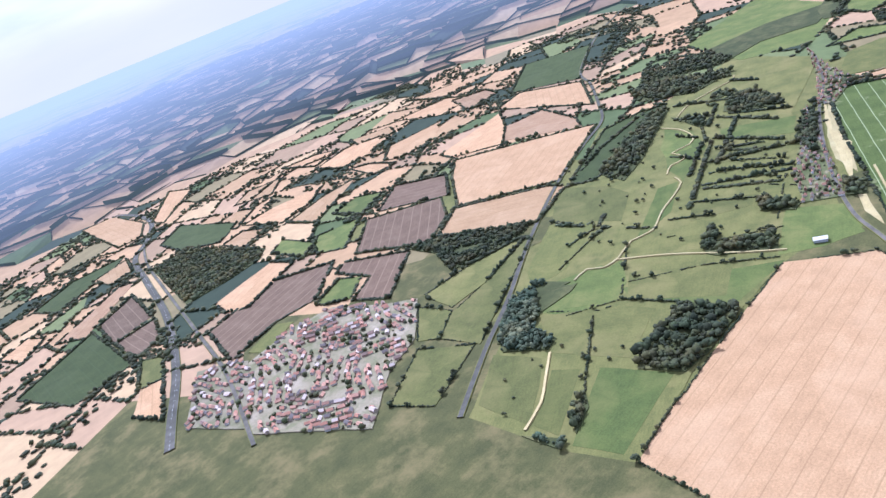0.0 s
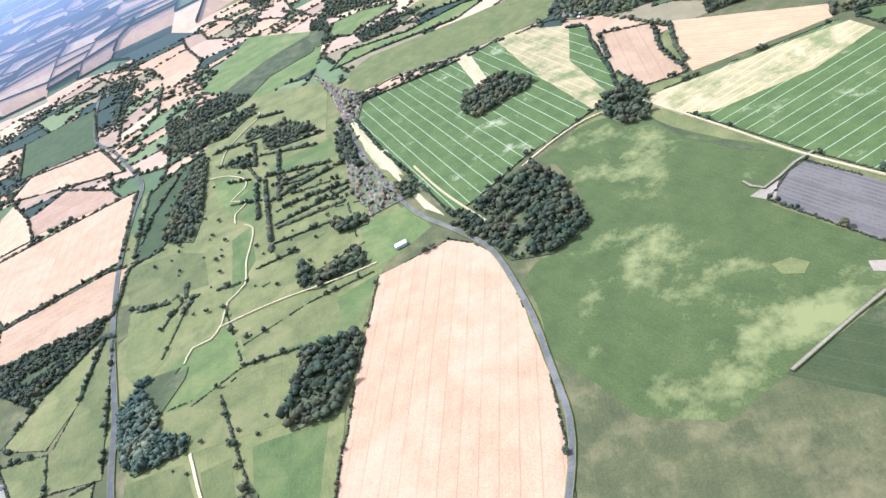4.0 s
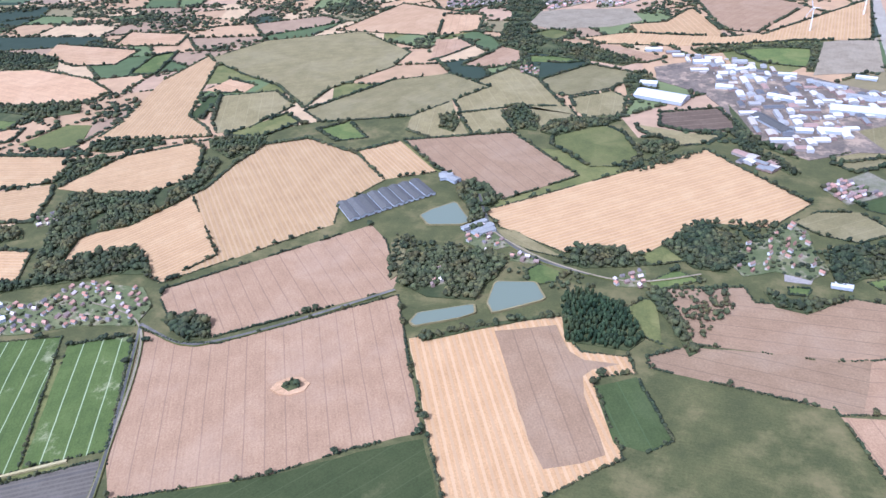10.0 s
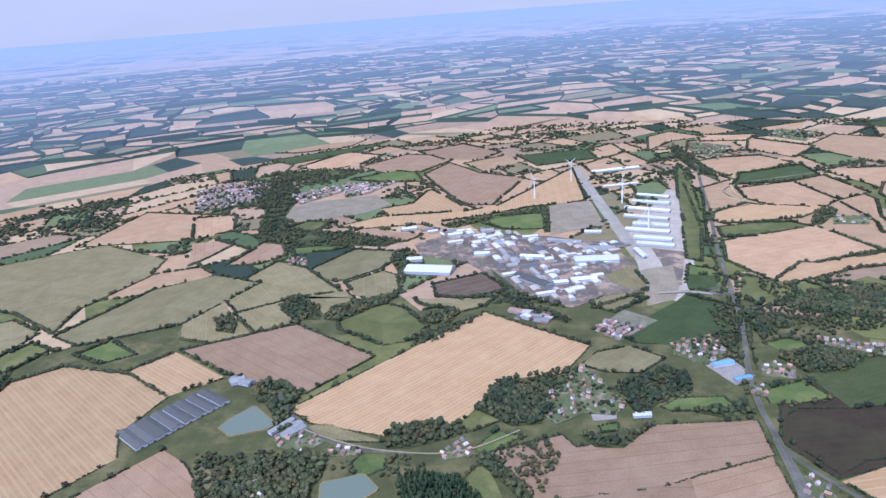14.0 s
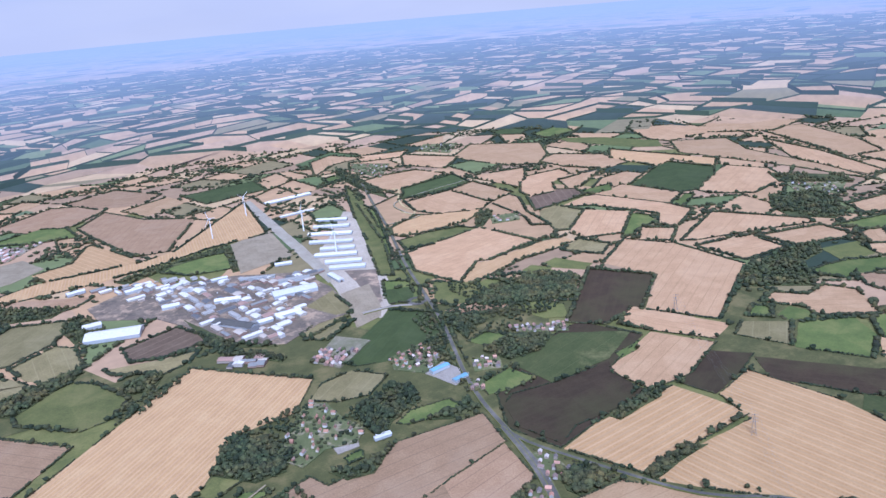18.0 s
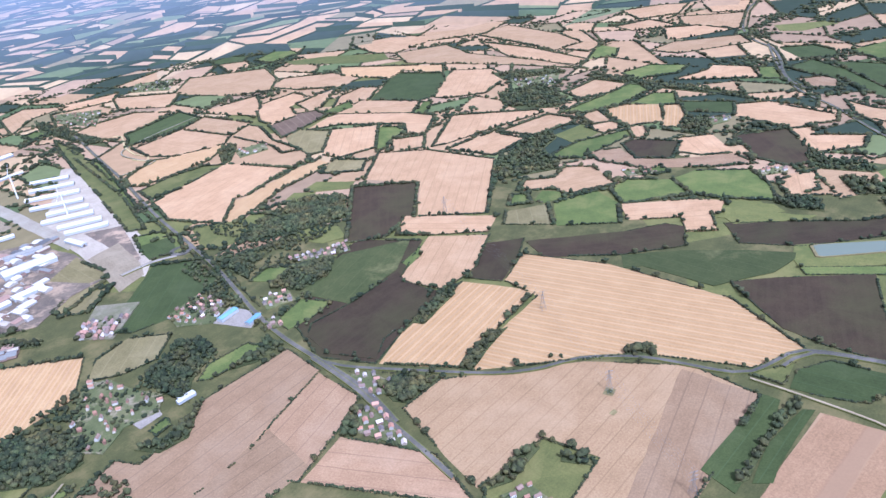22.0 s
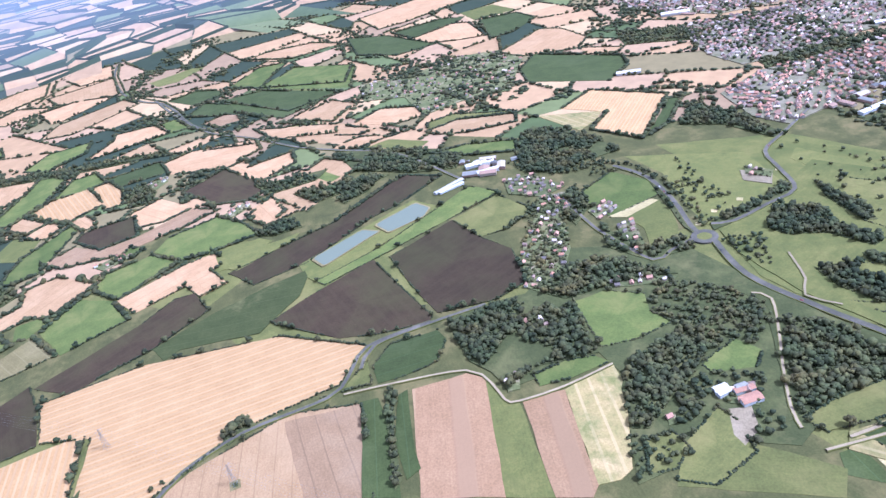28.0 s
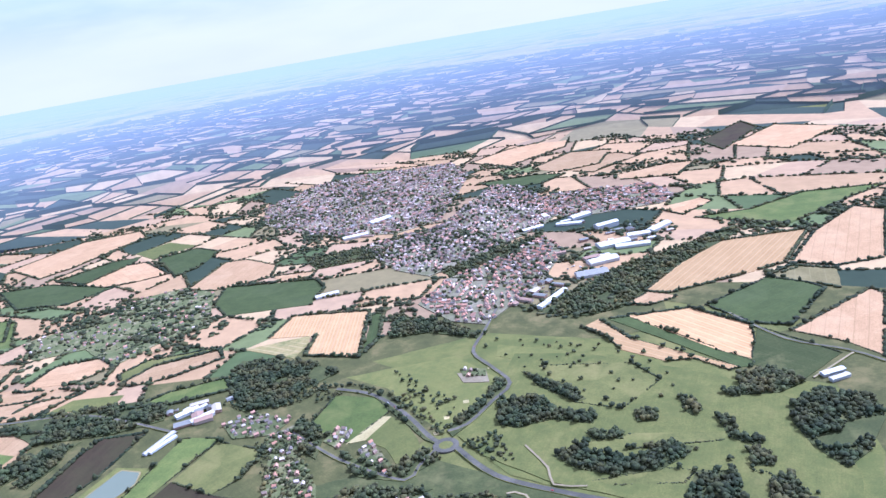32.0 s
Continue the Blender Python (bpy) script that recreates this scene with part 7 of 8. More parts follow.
wood("leaf", 8, [(-550, -2258), (-693, -2280), (-724, -1810), (-665, -1752), (-545, -1751), (-428, -1776), (-504, -2076)])
wood("leaf", 8, [(-762, -1234), (-821, -1131), (-893, -927), (-855, -915), (-781, -939), (-684, -989), (-746, -1099)])
wood("willow", 8, [(-496, -710), (-592, -759), (-669, -750), (-678, -678), (-627, -707), (-548, -700), (-519, -601), (-489, -597), (-464, -673)])
wood("leaf", 8, [(-1854, -3119), (-2126, -2944), (-2334, -2785), (-2225, -2614), (-2099, -2922), (-1888, -3100)])
wood("leaf", 8, [(919, -440), (881, -491), (800, -484), (744, -510), (733, -483), (796, -451), (824, -397), (856, -385)])
wood("leaf", 8, [(968, -543), (834, -548), (795, -536), (805, -517), (896, -521)])
wood("leaf", 8, [(726, -455), (679, -493), (665, -477), (700, -448)])
wood("leaf", 8, [(719, -375), (713, -421), (621, -438), (611, -495), (570, -525), (562, -501), (572, -445), (616, -394), (667, -374)])
wood("leaf", 8, [(703, -550), (672, -571), (655, -549), (679, -528)])
wood("leaf", 8, [(671, -631), (655, -641), (617, -620), (621, -595), (644, -602)])
wood("leaf", 8, [(592, -615), (565, -622), (535, -591), (499, -596), (497, -578), (543, -574)])
wood("leaf", 8, [(506, -562), (480, -580), (457, -550), (477, -532)])
wood("leaf", 8, [(533, -475), (489, -508), (452, -466), (418, -428), (367, -424), (325, -416), (320, -393), (407, -398), (473, -392), (504, -409)])
wood("leaf", 8, [(448, -529), (430, -543), (377, -508), (349, -499), (353, -465), (397, -460), (429, -484)])
wood("leaf", 8, [(640, -750), (596, -803), (537, -791), (553, -732), (592, -695)])
wood("leaf", 8, [(656, -254), (607, -310), (520, -355), (496, -374), (483, -299), (474, -222), (468, -175), (492, -180), (590, -226)])
wood("leaf", 8, [(1187, -316), (1181, -326), (1062, -317), (893, -280), (929, -276), (1072, -297)])
wood("leaf", 8, [(989, -502), (952, -498), (906, -374), (894, -312), (918, -318), (954, -442)])
wood("conifer", 8, [(-81, 909), (-55, 934), (13, 908), (49, 835), (31, 806), (-55, 807)])
wood("leaf", 8, [(-342, 894), (-341, 966), (-295, 1005), (-221, 1009), (-182, 986), (-187, 941), (-201, 914), (-204, 873), (-278, 865)])
wood("leaf", 8, [(-92, 1003), (-75, 1051), (-8, 1066), (47, 1029), (0, 1012), (-56, 996)])
wood("leaf", 8, [(-260, 772), (-210, 797), (-166, 823), (-96, 859), (-96, 853), (-165, 814), (-250, 760)])
wood("leaf", 8, [(50, 931), (69, 967), (119, 824), (109, 813), (78, 883)])
wood("leaf", 8, [(84, 1135), (118, 1169), (165, 1139), (181, 1058), (140, 1029), (100, 1092)])
wood("leaf", 8, [(-2583, 67), (-2374, 224), (-2105, 361), (-2017, 469), (-1963, 433), (-1993, 294), (-2148, 122), (-2342, 55)])
wood("leaf", 8, [(-1873, 186), (-1850, 257), (-1675, 326), (-1620, 324), (-1578, 249), (-1700, 203)])
wood("leaf", 8, [(-2141, -83), (-2129, 7), (-1942, 104), (-1914, 65), (-2072, -18)])
wood("leaf", 8, [(-1783, 59), (-1811, 113), (-1662, 194), (-1555, 182), (-1599, 102), (-1666, 54)])
wood("leaf", 8, [(-2111, -575), (-2183, -478), (-2153, -335), (-2031, -436), (-2015, -534)])
wood("leaf", 8, [(-2455, -512), (-2384, -374), (-2380, -238), (-2312, -260), (-2313, -410)])
wood("leaf", 8, [(-2911, -348), (-2828, -246), (-2562, -191), (-2548, -254), (-2720, -336)])
wood("leaf", 8, [(-2492, -803), (-2438, -738), (-2152, -648), (-2140, -713), (-2243, -763)])
wood("leaf", 8, [(-3183, -677), (-3192, -484), (-3180, -187), (-2950, -125), (-2991, -313), (-3019, -547)])
wood("leaf", 8, [(-402, 625), (-401, 635), (-391, 643), (-380, 639), (-378, 629), (-388, 620)])
wood("leaf", 8, [(524, 784), (557, 738), (516, 728), (474, 735), (476, 758)])
wood("leaf", 8, [(399, 773), (430, 773), (386, 739), (374, 751)])
# ---- towns, works and masts ----


def island_paint(name, stops, rough=0.85):
    m, nt, bsdf = material(name, rough)
    geo = nt.nodes.new("ShaderNodeNewGeometry")
    r = ramp_node(nt, stops, "CONSTANT")
    nt.links.new(geo.outputs["Random Per Island"], r.inputs[0])
    fine = ramp_node(nt, [(0.3, (0.8,) * 3), (0.7, (1.15,) * 3)])
    nt.links.new(noise_out(nt, geo.outputs["Position"], 0.7, 4, 0.7), fine.inputs[0])
    nt.links.new(mix(nt, "MULTIPLY", 1.0, r.outputs[0], fine.outputs[0]), bsdf.inputs["Base Color"])
    return m


TOWN_ROOF = {
    "red": island_paint("mixed_clay_roofs", [(0.0, (0.488, 0.244, 0.165)), (0.3, (0.378, 0.220, 0.160)), (0.48, (0.317, 0.220, 0.177)), (0.6, (0.586, 0.325, 0.228)), (0.76, (0.683, 0.557, 0.479)), (0.88, (0.207, 0.174, 0.160))]),
    "works": island_paint("mixed_sheet_roofs", [(0.0, (0.70, 0.65, 0.59)), (0.38, (0.40, 0.37, 0.33)), (0.48, (0.26, 0.25, 0.23)), (0.68, (0.52, 0.44, 0.35)), (0.84, (0.14, 0.135, 0.13)), (0.93, (0.38, 0.24, 0.18))], 0.55),
    "slate": island_paint("mixed_slate_roofs", [(0.0, (0.293, 0.203, 0.171)), (0.25, (0.378, 0.249, 0.205)), (0.5, (0.488, 0.273, 0.199)), (0.72, (0.634, 0.534, 0.467)), (0.88, (0.195, 0.162, 0.148))]),
}
TOWN_WALL = island_paint("mixed_house_walls", [(0.0, (0.48, 0.44, 0.39)), (0.35, (0.54, 0.51, 0.48)), (0.5, (0.34, 0.23, 0.18)), (0.8, (0.40, 0.33, 0.27))])


def house_rows(rows, kind, name="house_rows", label="rows of small gabled houses with mixed tiled roofs", pitch=0.75):
    """Many houses in one: rows of x, y, turn, length, width, height."""
    r = np.array(rows, float)
    n = len(r)
    a, b, h, t = r[:, 3] / 2, r[:, 4] / 2, r[:, 5] + 2.0, np.radians(r[:, 2])
    rise = b * pitch
    z0 = np.full(n, 1.8)

    def corners(rows_xyz):
        out = []
        for x, y, z in rows_xyz:
            out.append(np.stack([r[:, 0] + x * np.cos(t) - y * np.sin(t), r[:, 1] + x * np.sin(t) + y * np.cos(t), z], -1))
        return np.stack(out, 1).reshape(-1, 3)

    wv = corners([(-a, -b, z0), (a, -b, z0), (a, b, z0), (-a, b, z0), (-a, -b, h), (a, -b, h), (a, b, h), (-a, b, h), (-a, 0 * a, h + rise), (a, 0 * a, h + rise)])
    wt = np.array([[0, 1, 5], [0, 5, 4], [2, 3, 7], [2, 7, 6], [1, 2, 6], [1, 6, 5], [5, 6, 9], [3, 0, 4], [3, 4, 7], [7, 4, 8]])
    o = 0.5
    e, ez, top = b + o, h - 0.3, h + rise + 0.15
    rv = corners([(-a - o, -e, ez), (a + o, -e, ez), (a + o, e, ez), (-a - o, e, ez), (-a - o, 0 * a, top), (a + o, 0 * a, top),
                  (-a - o, -e, ez - 0.25), (a + o, -e, ez - 0.25), (a + o, e, ez - 0.25), (-a - o, e, ez - 0.25)])
    rt = np.array([[0, 1, 5], [0, 5, 4], [2, 3, 4], [2, 4, 5], [6, 7, 1], [6, 1, 0], [8, 9, 3], [8, 3, 2]])
    base = new(name)
    for part_name, v, f, m in (("walls", wv, wt, TOWN_WALL), ("roofs", rv, rt, TOWN_ROOF[kind])):
        k = len(v) // n
        ob = fast_mesh(part_name, v, (f[None] + (np.arange(n) * k)[:, None, None]).reshape(-1, 3), m, smooth=False)
        ob.parent = base
    tagged(base, label, "houses", kind="stuff")


count["town"] = 0


def town(style, pts):
    """Streets of houses filling an outline, with garden trees between."""
    count["town"] += 1
    rs = np.random.RandomState(count["town"] + 40)
    p = np.asarray(pts, float)
    mid = p.mean(0)
    size = np.abs(p - mid).max() + 60
    rows, gaps, streets = [], [], []
    turn0 = rs.uniform(0, 3.14)
    block = 95.0 if style < 3 else 400.0
    for bx in np.arange(-size, size, block):
        for by in np.arange(-size, size, block):
            turn = turn0 + (rs.uniform(-0.9, 0.9) if style < 3 else 0.0)
            c, s = math.cos(turn), math.sin(turn)
            for v in np.arange(-block / 2 + 6, block / 2 - 6, 19.0 if style != 3 else 13.0):
                for u in np.arange(-block / 2 + 5, block / 2 - 5, 11.5 if style != 3 else 9.0):
                    uu, vv = u + rs.uniform(-2.5, 2.5), v + rs.uniform(-3.5, 3.5)
                    x, y = mid[0] + bx + uu * c - vv * s, mid[1] + by + uu * s + vv * c
                    if rs.rand() < (0.30 if style != 2 else 0.40):
                        gaps.append((x, y))
                    else:
                        rows.append((x, y, math.degrees(turn) + (90 if rs.rand() < 0.18 else 0) + rs.uniform(-4, 4), rs.uniform(8.5, 13), rs.uniform(6.2, 8), rs.choice((2.8, 4.4, 4.6))))
    rows, gaps = np.array(rows), np.array(gaps)
    rows = rows[inside(rows[:, :2], p)]
    gaps = gaps[inside(gaps, p)]
    if len(rows):
        keep = clear_of_roads(rows[:, :2])
        ok = {(a, b) for a, b in keep.round(3)}
        rows = np.array([q for q in rows if (round(q[0], 3), round(q[1], 3)) in ok])
        house_rows(rows, "red" if style == 1 else "slate")
    if len(gaps) > 3:
        wide = rs.uniform(5, 12, len(gaps))
        ob = clumps("garden_trees", np.c_[gaps, wide * 0.45], wide, wide * 0.95, LEAF, CLUMP_LOW, 800 + count["town"])
        tagged(ob, "dark garden trees between rows of houses", "trees", kind="stuff")
    floor_ob = slab("town_ground", pts, 0.0, 2.22 + 0.004 * count["town"], MAT["town"], 0.0, random.Random(4))
    tagged(floor_ob, "streets, drives and small gardens of a town", "ground", kind="structure")


def works(number, pts):
    """Sheds and lorry yards of a works estate, close together."""
    rng = random.Random(number)
    p = np.asarray(pts, float)
    lo, hi = p.min(0), p.max(0)
    a = Vector(pts[1]) - Vector(pts[0])
    turn = math.degrees(math.atan2(a.y, a.x))
    rows, tries = [], 0
    while len(rows) < number and tries < 6000:
        tries += 1
        q = np.array([[rng.uniform(lo[0], hi[0]), rng.uniform(lo[1], hi[1])]])
        l, w = rng.uniform(12, 46), rng.uniform(9, 24)
        if not inside(q, p)[0] or any((q[0, 0] - r[0]) ** 2 + (q[0, 1] - r[1]) ** 2 < ((l + r[3]) * 0.40) ** 2 for r in rows):
            continue
        rows.append((q[0, 0], q[0, 1], turn + rng.choice((0, 0, 90)) + rng.uniform(-2, 2), l, w, rng.uniform(3.5, 7)))
    house_rows(rows, "works", "works_sheds", "cluster of works sheds with white and grey roofs", 0.22)
    lorries = []
    for _ in range(number * 3):
        q = np.array([[rng.uniform(lo[0], hi[0]), rng.uniform(lo[1], hi[1])]])
        if inside(q, p)[0] and all((q[0, 0] - r[0]) ** 2 + (q[0, 1] - r[1]) ** 2 > (max(r[3], r[4]) * 0.6) ** 2 for r in rows):
            lorries.append((q[0, 0], q[0, 1], turn + rng.choice((0, 90)), rng.uniform(4, 11), 2.4, rng.uniform(1.6, 3.2)))
    if lorries:
        house_rows(lorries, "works", "parked_lorries", "parked lorries and containers in a works yard", 0.05)


count["scatter"] = 0


def scattered_trees(spacing, pts):
    count["scatter"] += 1
    rs = np.random.RandomState(count["scatter"] + 300)
    g = clear_of_roads(spread(pts, spacing, count["scatter"] + 500, 0.5))
    g = g[rs.rand(len(g)) < 0.75]
    n = len(g)
    if n < 2:
        return
    wide = rs.uniform(4, 9.5, n)
    parts, size = [np.c_[g, wide * 0.5]], [wide]
    for _ in range(3):
        a, r = rs.uniform(0, 6.28, n), wide * rs.uniform(0.2, 0.4, n)
        parts.append(np.c_[g[:, 0] + r * np.cos(a), g[:, 1] + r * np.sin(a), wide * rs.uniform(0.4, 0.8, n)])
        size.append(wide * rs.uniform(0.4, 0.7, n))
    size = np.concatenate(size)
    ob = clumps("scattered_trees", np.concatenate(parts), size, size * 0.9, LEAF, CLUMP_LOW, 300 + count["scatter"])
    tagged(ob, "loose dark green trees and bushes on grassland", "trees", kind="stuff")


TURBINE_WHITE = plain("turbine_paint", (0.8, 0.8, 0.8), 0.4)
turbines = []


def turbine(x, y, hub=66.0):
    base = new("wind_turbine")
    base.matrix_basis = pose(x, y, 0, 0, 0, 215)
    verts, faces = [], []
    n = 12
    for z, r in ((0, 2.0), (hub * 0.5, 1.6), (hub, 1.1)):
        verts += [(r * math.cos(i * 2 * math.pi / n), r * math.sin(i * 2 * math.pi / n), z) for i in range(n)]
    for k in range(2):
        faces += [[k * n + i, k * n + (i + 1) % n, (k + 1) * n + (i + 1) % n, (k + 1) * n + i] for i in range(n)]
    mesh_object("tower", verts, faces, TURBINE_WHITE, base)
    v, f = box_mesh(-1.6, 1.6, -3.0, 6.0, hub - 0.4, hub + 2.8)
    mesh_object("nacelle", v, f, TURBINE_WHITE, base)
    v, f = blob_template(1, 2, 0.0)
    mesh_object("hub", [(q[0] * 3.2, q[1] * 3.2 - 4.2, q[2] * 3.2 + hub + 1.2) for q in v], f.tolist(), TURBINE_WHITE, base)
    for k in range(3):
        w = radians(20 + 35 * len(turbines) + 120 * k)
        rows = [(1.2, 0.8, 0.6), (6, 1.5, 0.4), (18, 1.0, 0.25), (33, 0.25, 0.08)]
        verts = [(sx * cw, -4.4 + sy * th, d) for d, cw, th in rows for sx, sy in ((-1, 0), (0.4, -1), (1, 0), (0.4, 1))]
        verts = [(vx * math.cos(w) + vz * math.sin(w), vy, hub + 1.2 - vx * math.sin(w) + vz * math.cos(w)) for vx, vy, vz in verts]
        faces = [[4 * i + j, 4 * i + (j + 1) % 4, 4 * i + 4 + (j + 1) % 4, 4 * i + 4 + j] for i in range(3) for j in range(4)] + [[12, 13, 14, 15]]
        mesh_object("blade", verts, faces, TURBINE_WHITE, base)
    turbines.append(base)
    tagged(base, "tall white wind turbine with three blades at rest", "wind turbine", group="airfield turbines")


def roundabout(x, y, r):
    n = 40
    ring_at = lambda rr, z: [(x + rr * math.cos(i * 2 * math.pi / n), y + rr * math.sin(i * 2 * math.pi / n), z) for i in range(n)]
    verts = ring_at(r, 2.55) + ring_at(r * 0.55, 2.55) + ring_at(r, 0.0)
    faces = [[i, (i + 1) % n, n + (i + 1) % n, n + i] for i in range(n)] + [[2 * n + i, 2 * n + (i + 1) % n, (i + 1) % n, i] for i in range(n)]
    tagged(mesh_object("roundabout_road", verts, faces, MAT["tarmac"]), "grey tarmac ring of a roundabout", "road", kind="structure")
    verts = ring_at(r * 0.55, 2.4) + [(x, y, 3.2)]
    faces = [[i, (i + 1) % n, n] for i in range(n)]
    tagged(mesh_object("roundabout_island", verts, faces, MAT["pasture"]), "grassy middle of a roundabout", "island", kind="structure")
# ---- villages ----
village("red", 80, [(-1645, -572), (-1433, -501), (-1446, -468), (-1583, -474), (-1729, -583), (-1873, -673)])
village("red", 80, [(-1275, -479), (-1079, -428), (-974, -376), (-995, -320), (-1042, -333), (-1222, -421), (-1451, -534)])
village("red", 8, [(388, 464), (412, 453), (424, 496), (389, 515)])
village("red", 22, [(1200, 3126), (1320, 2977), (1164, 2749), (1132, 2974)])
village("slate", 14, [(1648, 3254), (1773, 3134), (1621, 2957), (1537, 3122)])
village("red", 7, [(1159, 1955), (1256, 1925), (1208, 1858), (1122, 1883)])
village("slate", 16, [(2085, 1567), (2133, 1491), (2210, 1431), (2068, 1365), (2006, 1472)])
village("slate", 6, [(1831, 772), (1882, 724), (1832, 716), (1788, 743)])
village("red", 6, [(1403, 826), (1425, 786), (1418, 722), (1374, 799)])
village("red", 6, [(1504, 549), (1548, 501), (1516, 487), (1473, 534)])
village("red", 12, [(-379, 1963), (-326, 1976), (-314, 1906), (-361, 1912)])
village("red", 28, [(213, 1157), (256, 1208), (285, 1185), (290, 1114), (307, 1070), (277, 1035), (228, 1049), (180, 1024), (157, 1070), (187, 1119)])
village("red", 26, [(455, 1270), (529, 1287), (538, 1200), (479, 1170), (439, 1221)])
village("red", 10, [(579, 1165), (625, 1136), (606, 1095), (555, 1115)])
village("slate", 26, [(716, 1231), (827, 1176), (802, 1140), (722, 1201)])
village("red", 4, [(527, 1094), (553, 1078), (528, 1046), (513, 1058)])
village("red", 30, [(1024, -16), (1113, -72), (1114, -112), (1042, -103), (961, -83), (898, -49), (852, 5), (881, 24), (968, 2)])
village("slate", 28, [(1299, -59), (1290, -119), (1197, -160), (1175, -105), (1227, -50)])
village("red", 12, [(1177, -93), (1173, -151), (1149, -166), (1068, -101), (1110, -77)])
village("slate", 10, [(1071, -158), (1096, -202), (1053, -206), (1030, -163)])
village("red", 10, [(994, -181), (997, -214), (896, -193), (887, -174), (941, -173)])
village("slate", 8, [(836, -92), (825, -145), (796, -196), (786, -182), (813, -101)])
village("red", 5, [(548, -113), (538, -160), (500, -148), (518, -118)])
village("red", 3, [(792, 53), (794, 25), (763, 27), (761, 54)])
village("red", 2, [(674, 119), (677, 98), (649, 106), (650, 122)])
village("slate", 1, [(525, -42), (526, -53), (512, -49), (511, -38)])
village("red", 100, [(2289, 149), (2263, -46), (2338, -200), (2293, -331), (2133, -364), (1860, -243), (1887, -145), (1838, 12), (2044, 34), (2101, 149)])
village("red", 74, [(-969, 652), (-968, 695), (-895, 703), (-846, 776), (-741, 785), (-694, 745), (-687, 693), (-776, 673), (-850, 632), (-910, 616)])
village("red", 8, [(-1118, 941), (-1091, 978), (-1048, 935), (-1079, 912)])
village("red", 6, [(-1144, 603), (-1156, 656), (-1119, 687), (-1123, 646)])
village("red", 3, [(1079, -479), (1036, -512), (1013, -492), (1050, -463)])
village("red", 12, [(-276, 1061), (-252, 1098), (-187, 1036), (-222, 1012), (-267, 1033)])
village("red", 6, [(-307, 931), (-268, 954), (-236, 919), (-290, 886)])
village("red", 10, [(-11, 973), (36, 1010), (42, 963), (-3, 955)])
village("red", 5, [(-185, 1016), (-129, 1009), (-137, 991), (-178, 993)])
village("red", 8, [(-2087, -88), (-2099, -15), (-1978, 23), (-1990, -63)])
village("red", 8, [(-1665, 38), (-1634, 94), (-1582, 98), (-1613, 59)])
village("slate", 14, [(482, 842), (505, 819), (497, 767), (473, 761), (460, 794)])
village("red", 18, [(430, 773), (448, 758), (415, 690), (404, 650), (395, 694), (390, 741)])
# ---- towns ----
town(3, [(359, 1295), (460, 1370), (410, 1439), (323, 1354)])
town(2, [(-863, 2933), (-729, 3008), (-564, 2943), (-576, 2750), (-630, 2641), (-782, 2573)])
town(2, [(-463, 2716), (-301, 2828), (-277, 2712), (-414, 2576)])
town(2, [(-282, 2841), (-81, 2795), (-181, 2649), (-255, 2620)])
town(1, [(1455, -646), (1536, -802), (1520, -933), (1552, -1190), (1411, -1139), (1277, -913), (1231, -753), (1204, -657), (1288, -625)])
town(2, [(2060, -851), (2050, -982), (1996, -1138), (2255, -1605), (2124, -1640), (1704, -1453), (1638, -1277), (1613, -1106), (1597, -870), (1602, -793), (1743, -773)])
town(2, [(3103, -979), (3270, -1333), (3181, -1579), (2860, -1877), (2545, -1725), (2057, -1185), (2081, -1003), (2230, -908), (2373, -848), (2785, -833)])
town(1, [(1905, -1459), (1867, -1627), (1628, -1812), (1440, -1713), (1432, -1611), (1562, -1434), (1708, -1348)])
town(1, [(-111, -1173), (-236, -1356), (-279, -1303), (-303, -1246), (-160, -1021)])
town(1, [(-150, -1006), (-296, -1235), (-426, -1244), (-509, -1202), (-543, -1063), (-575, -990), (-459, -883), (-364, -855), (-242, -767)])
works(125, [(174, 1825), (217, 1606), (303, 1503), (387, 1593), (546, 1856), (430, 1895), (223, 2067), (-4, 2170)])
works(10, [(177, 1448), (235, 1405), (257, 1436), (173, 1482)])
works(16, [(1723, -1309), (1660, -1433), (1412, -1364), (1319, -1459), (1223, -1381), (1233, -1218), (1229, -1074), (1225, -941), (1340, -1020), (1447, -1178)])
works(8, [(2476, -953), (2245, -1116), (2098, -897), (2209, -849)])
works(7, [(1244, -765), (1277, -913), (1225, -941), (1195, -774)])
works(9, [(1455, -5), (1437, -59), (1368, -82), (1340, -36), (1369, 11)])
scattered_trees(45, [(-759, -661), (-792, -403), (-981, -400), (-1398, -561), (-1422, -946), (-1118, -995)])
scattered_trees(50, [(-316, -583), (-340, -382), (-627, -480), (-456, -675)])
scattered_trees(16, [(352, 1781), (368, 1642), (486, 1572), (518, 1812), (337, 1947)])
scattered_trees(8.5, [(817, -160), (730, -252), (694, -274), (617, -234), (631, -193), (602, -128), (696, -136), (741, -123)])
scattered_trees(10, [(582, -117), (560, -190), (513, -167), (537, -137), (551, -107), (501, -51), (556, -72)])
scattered_trees(9, [(1171, -68), (1173, -151), (893, -58), (852, 5), (897, 19)])
scattered_trees(10, [(1204, -294), (1085, -350), (915, -327), (910, -298), (1067, -311)])
scattered_trees(24, [(1168, -593), (929, -725), (904, -696), (1113, -578)])
scattered_trees(9, [(101, 1182), (165, 1194), (232, 1207), (257, 1183), (199, 1094), (118, 1007), (83, 1093)])
scattered_trees(10, [(281, 1127), (424, 1135), (416, 1072), (459, 1030), (329, 1062), (285, 1054)])
scattered_trees(10, [(472, 1238), (567, 1306), (597, 1290), (570, 1215), (510, 1218)])
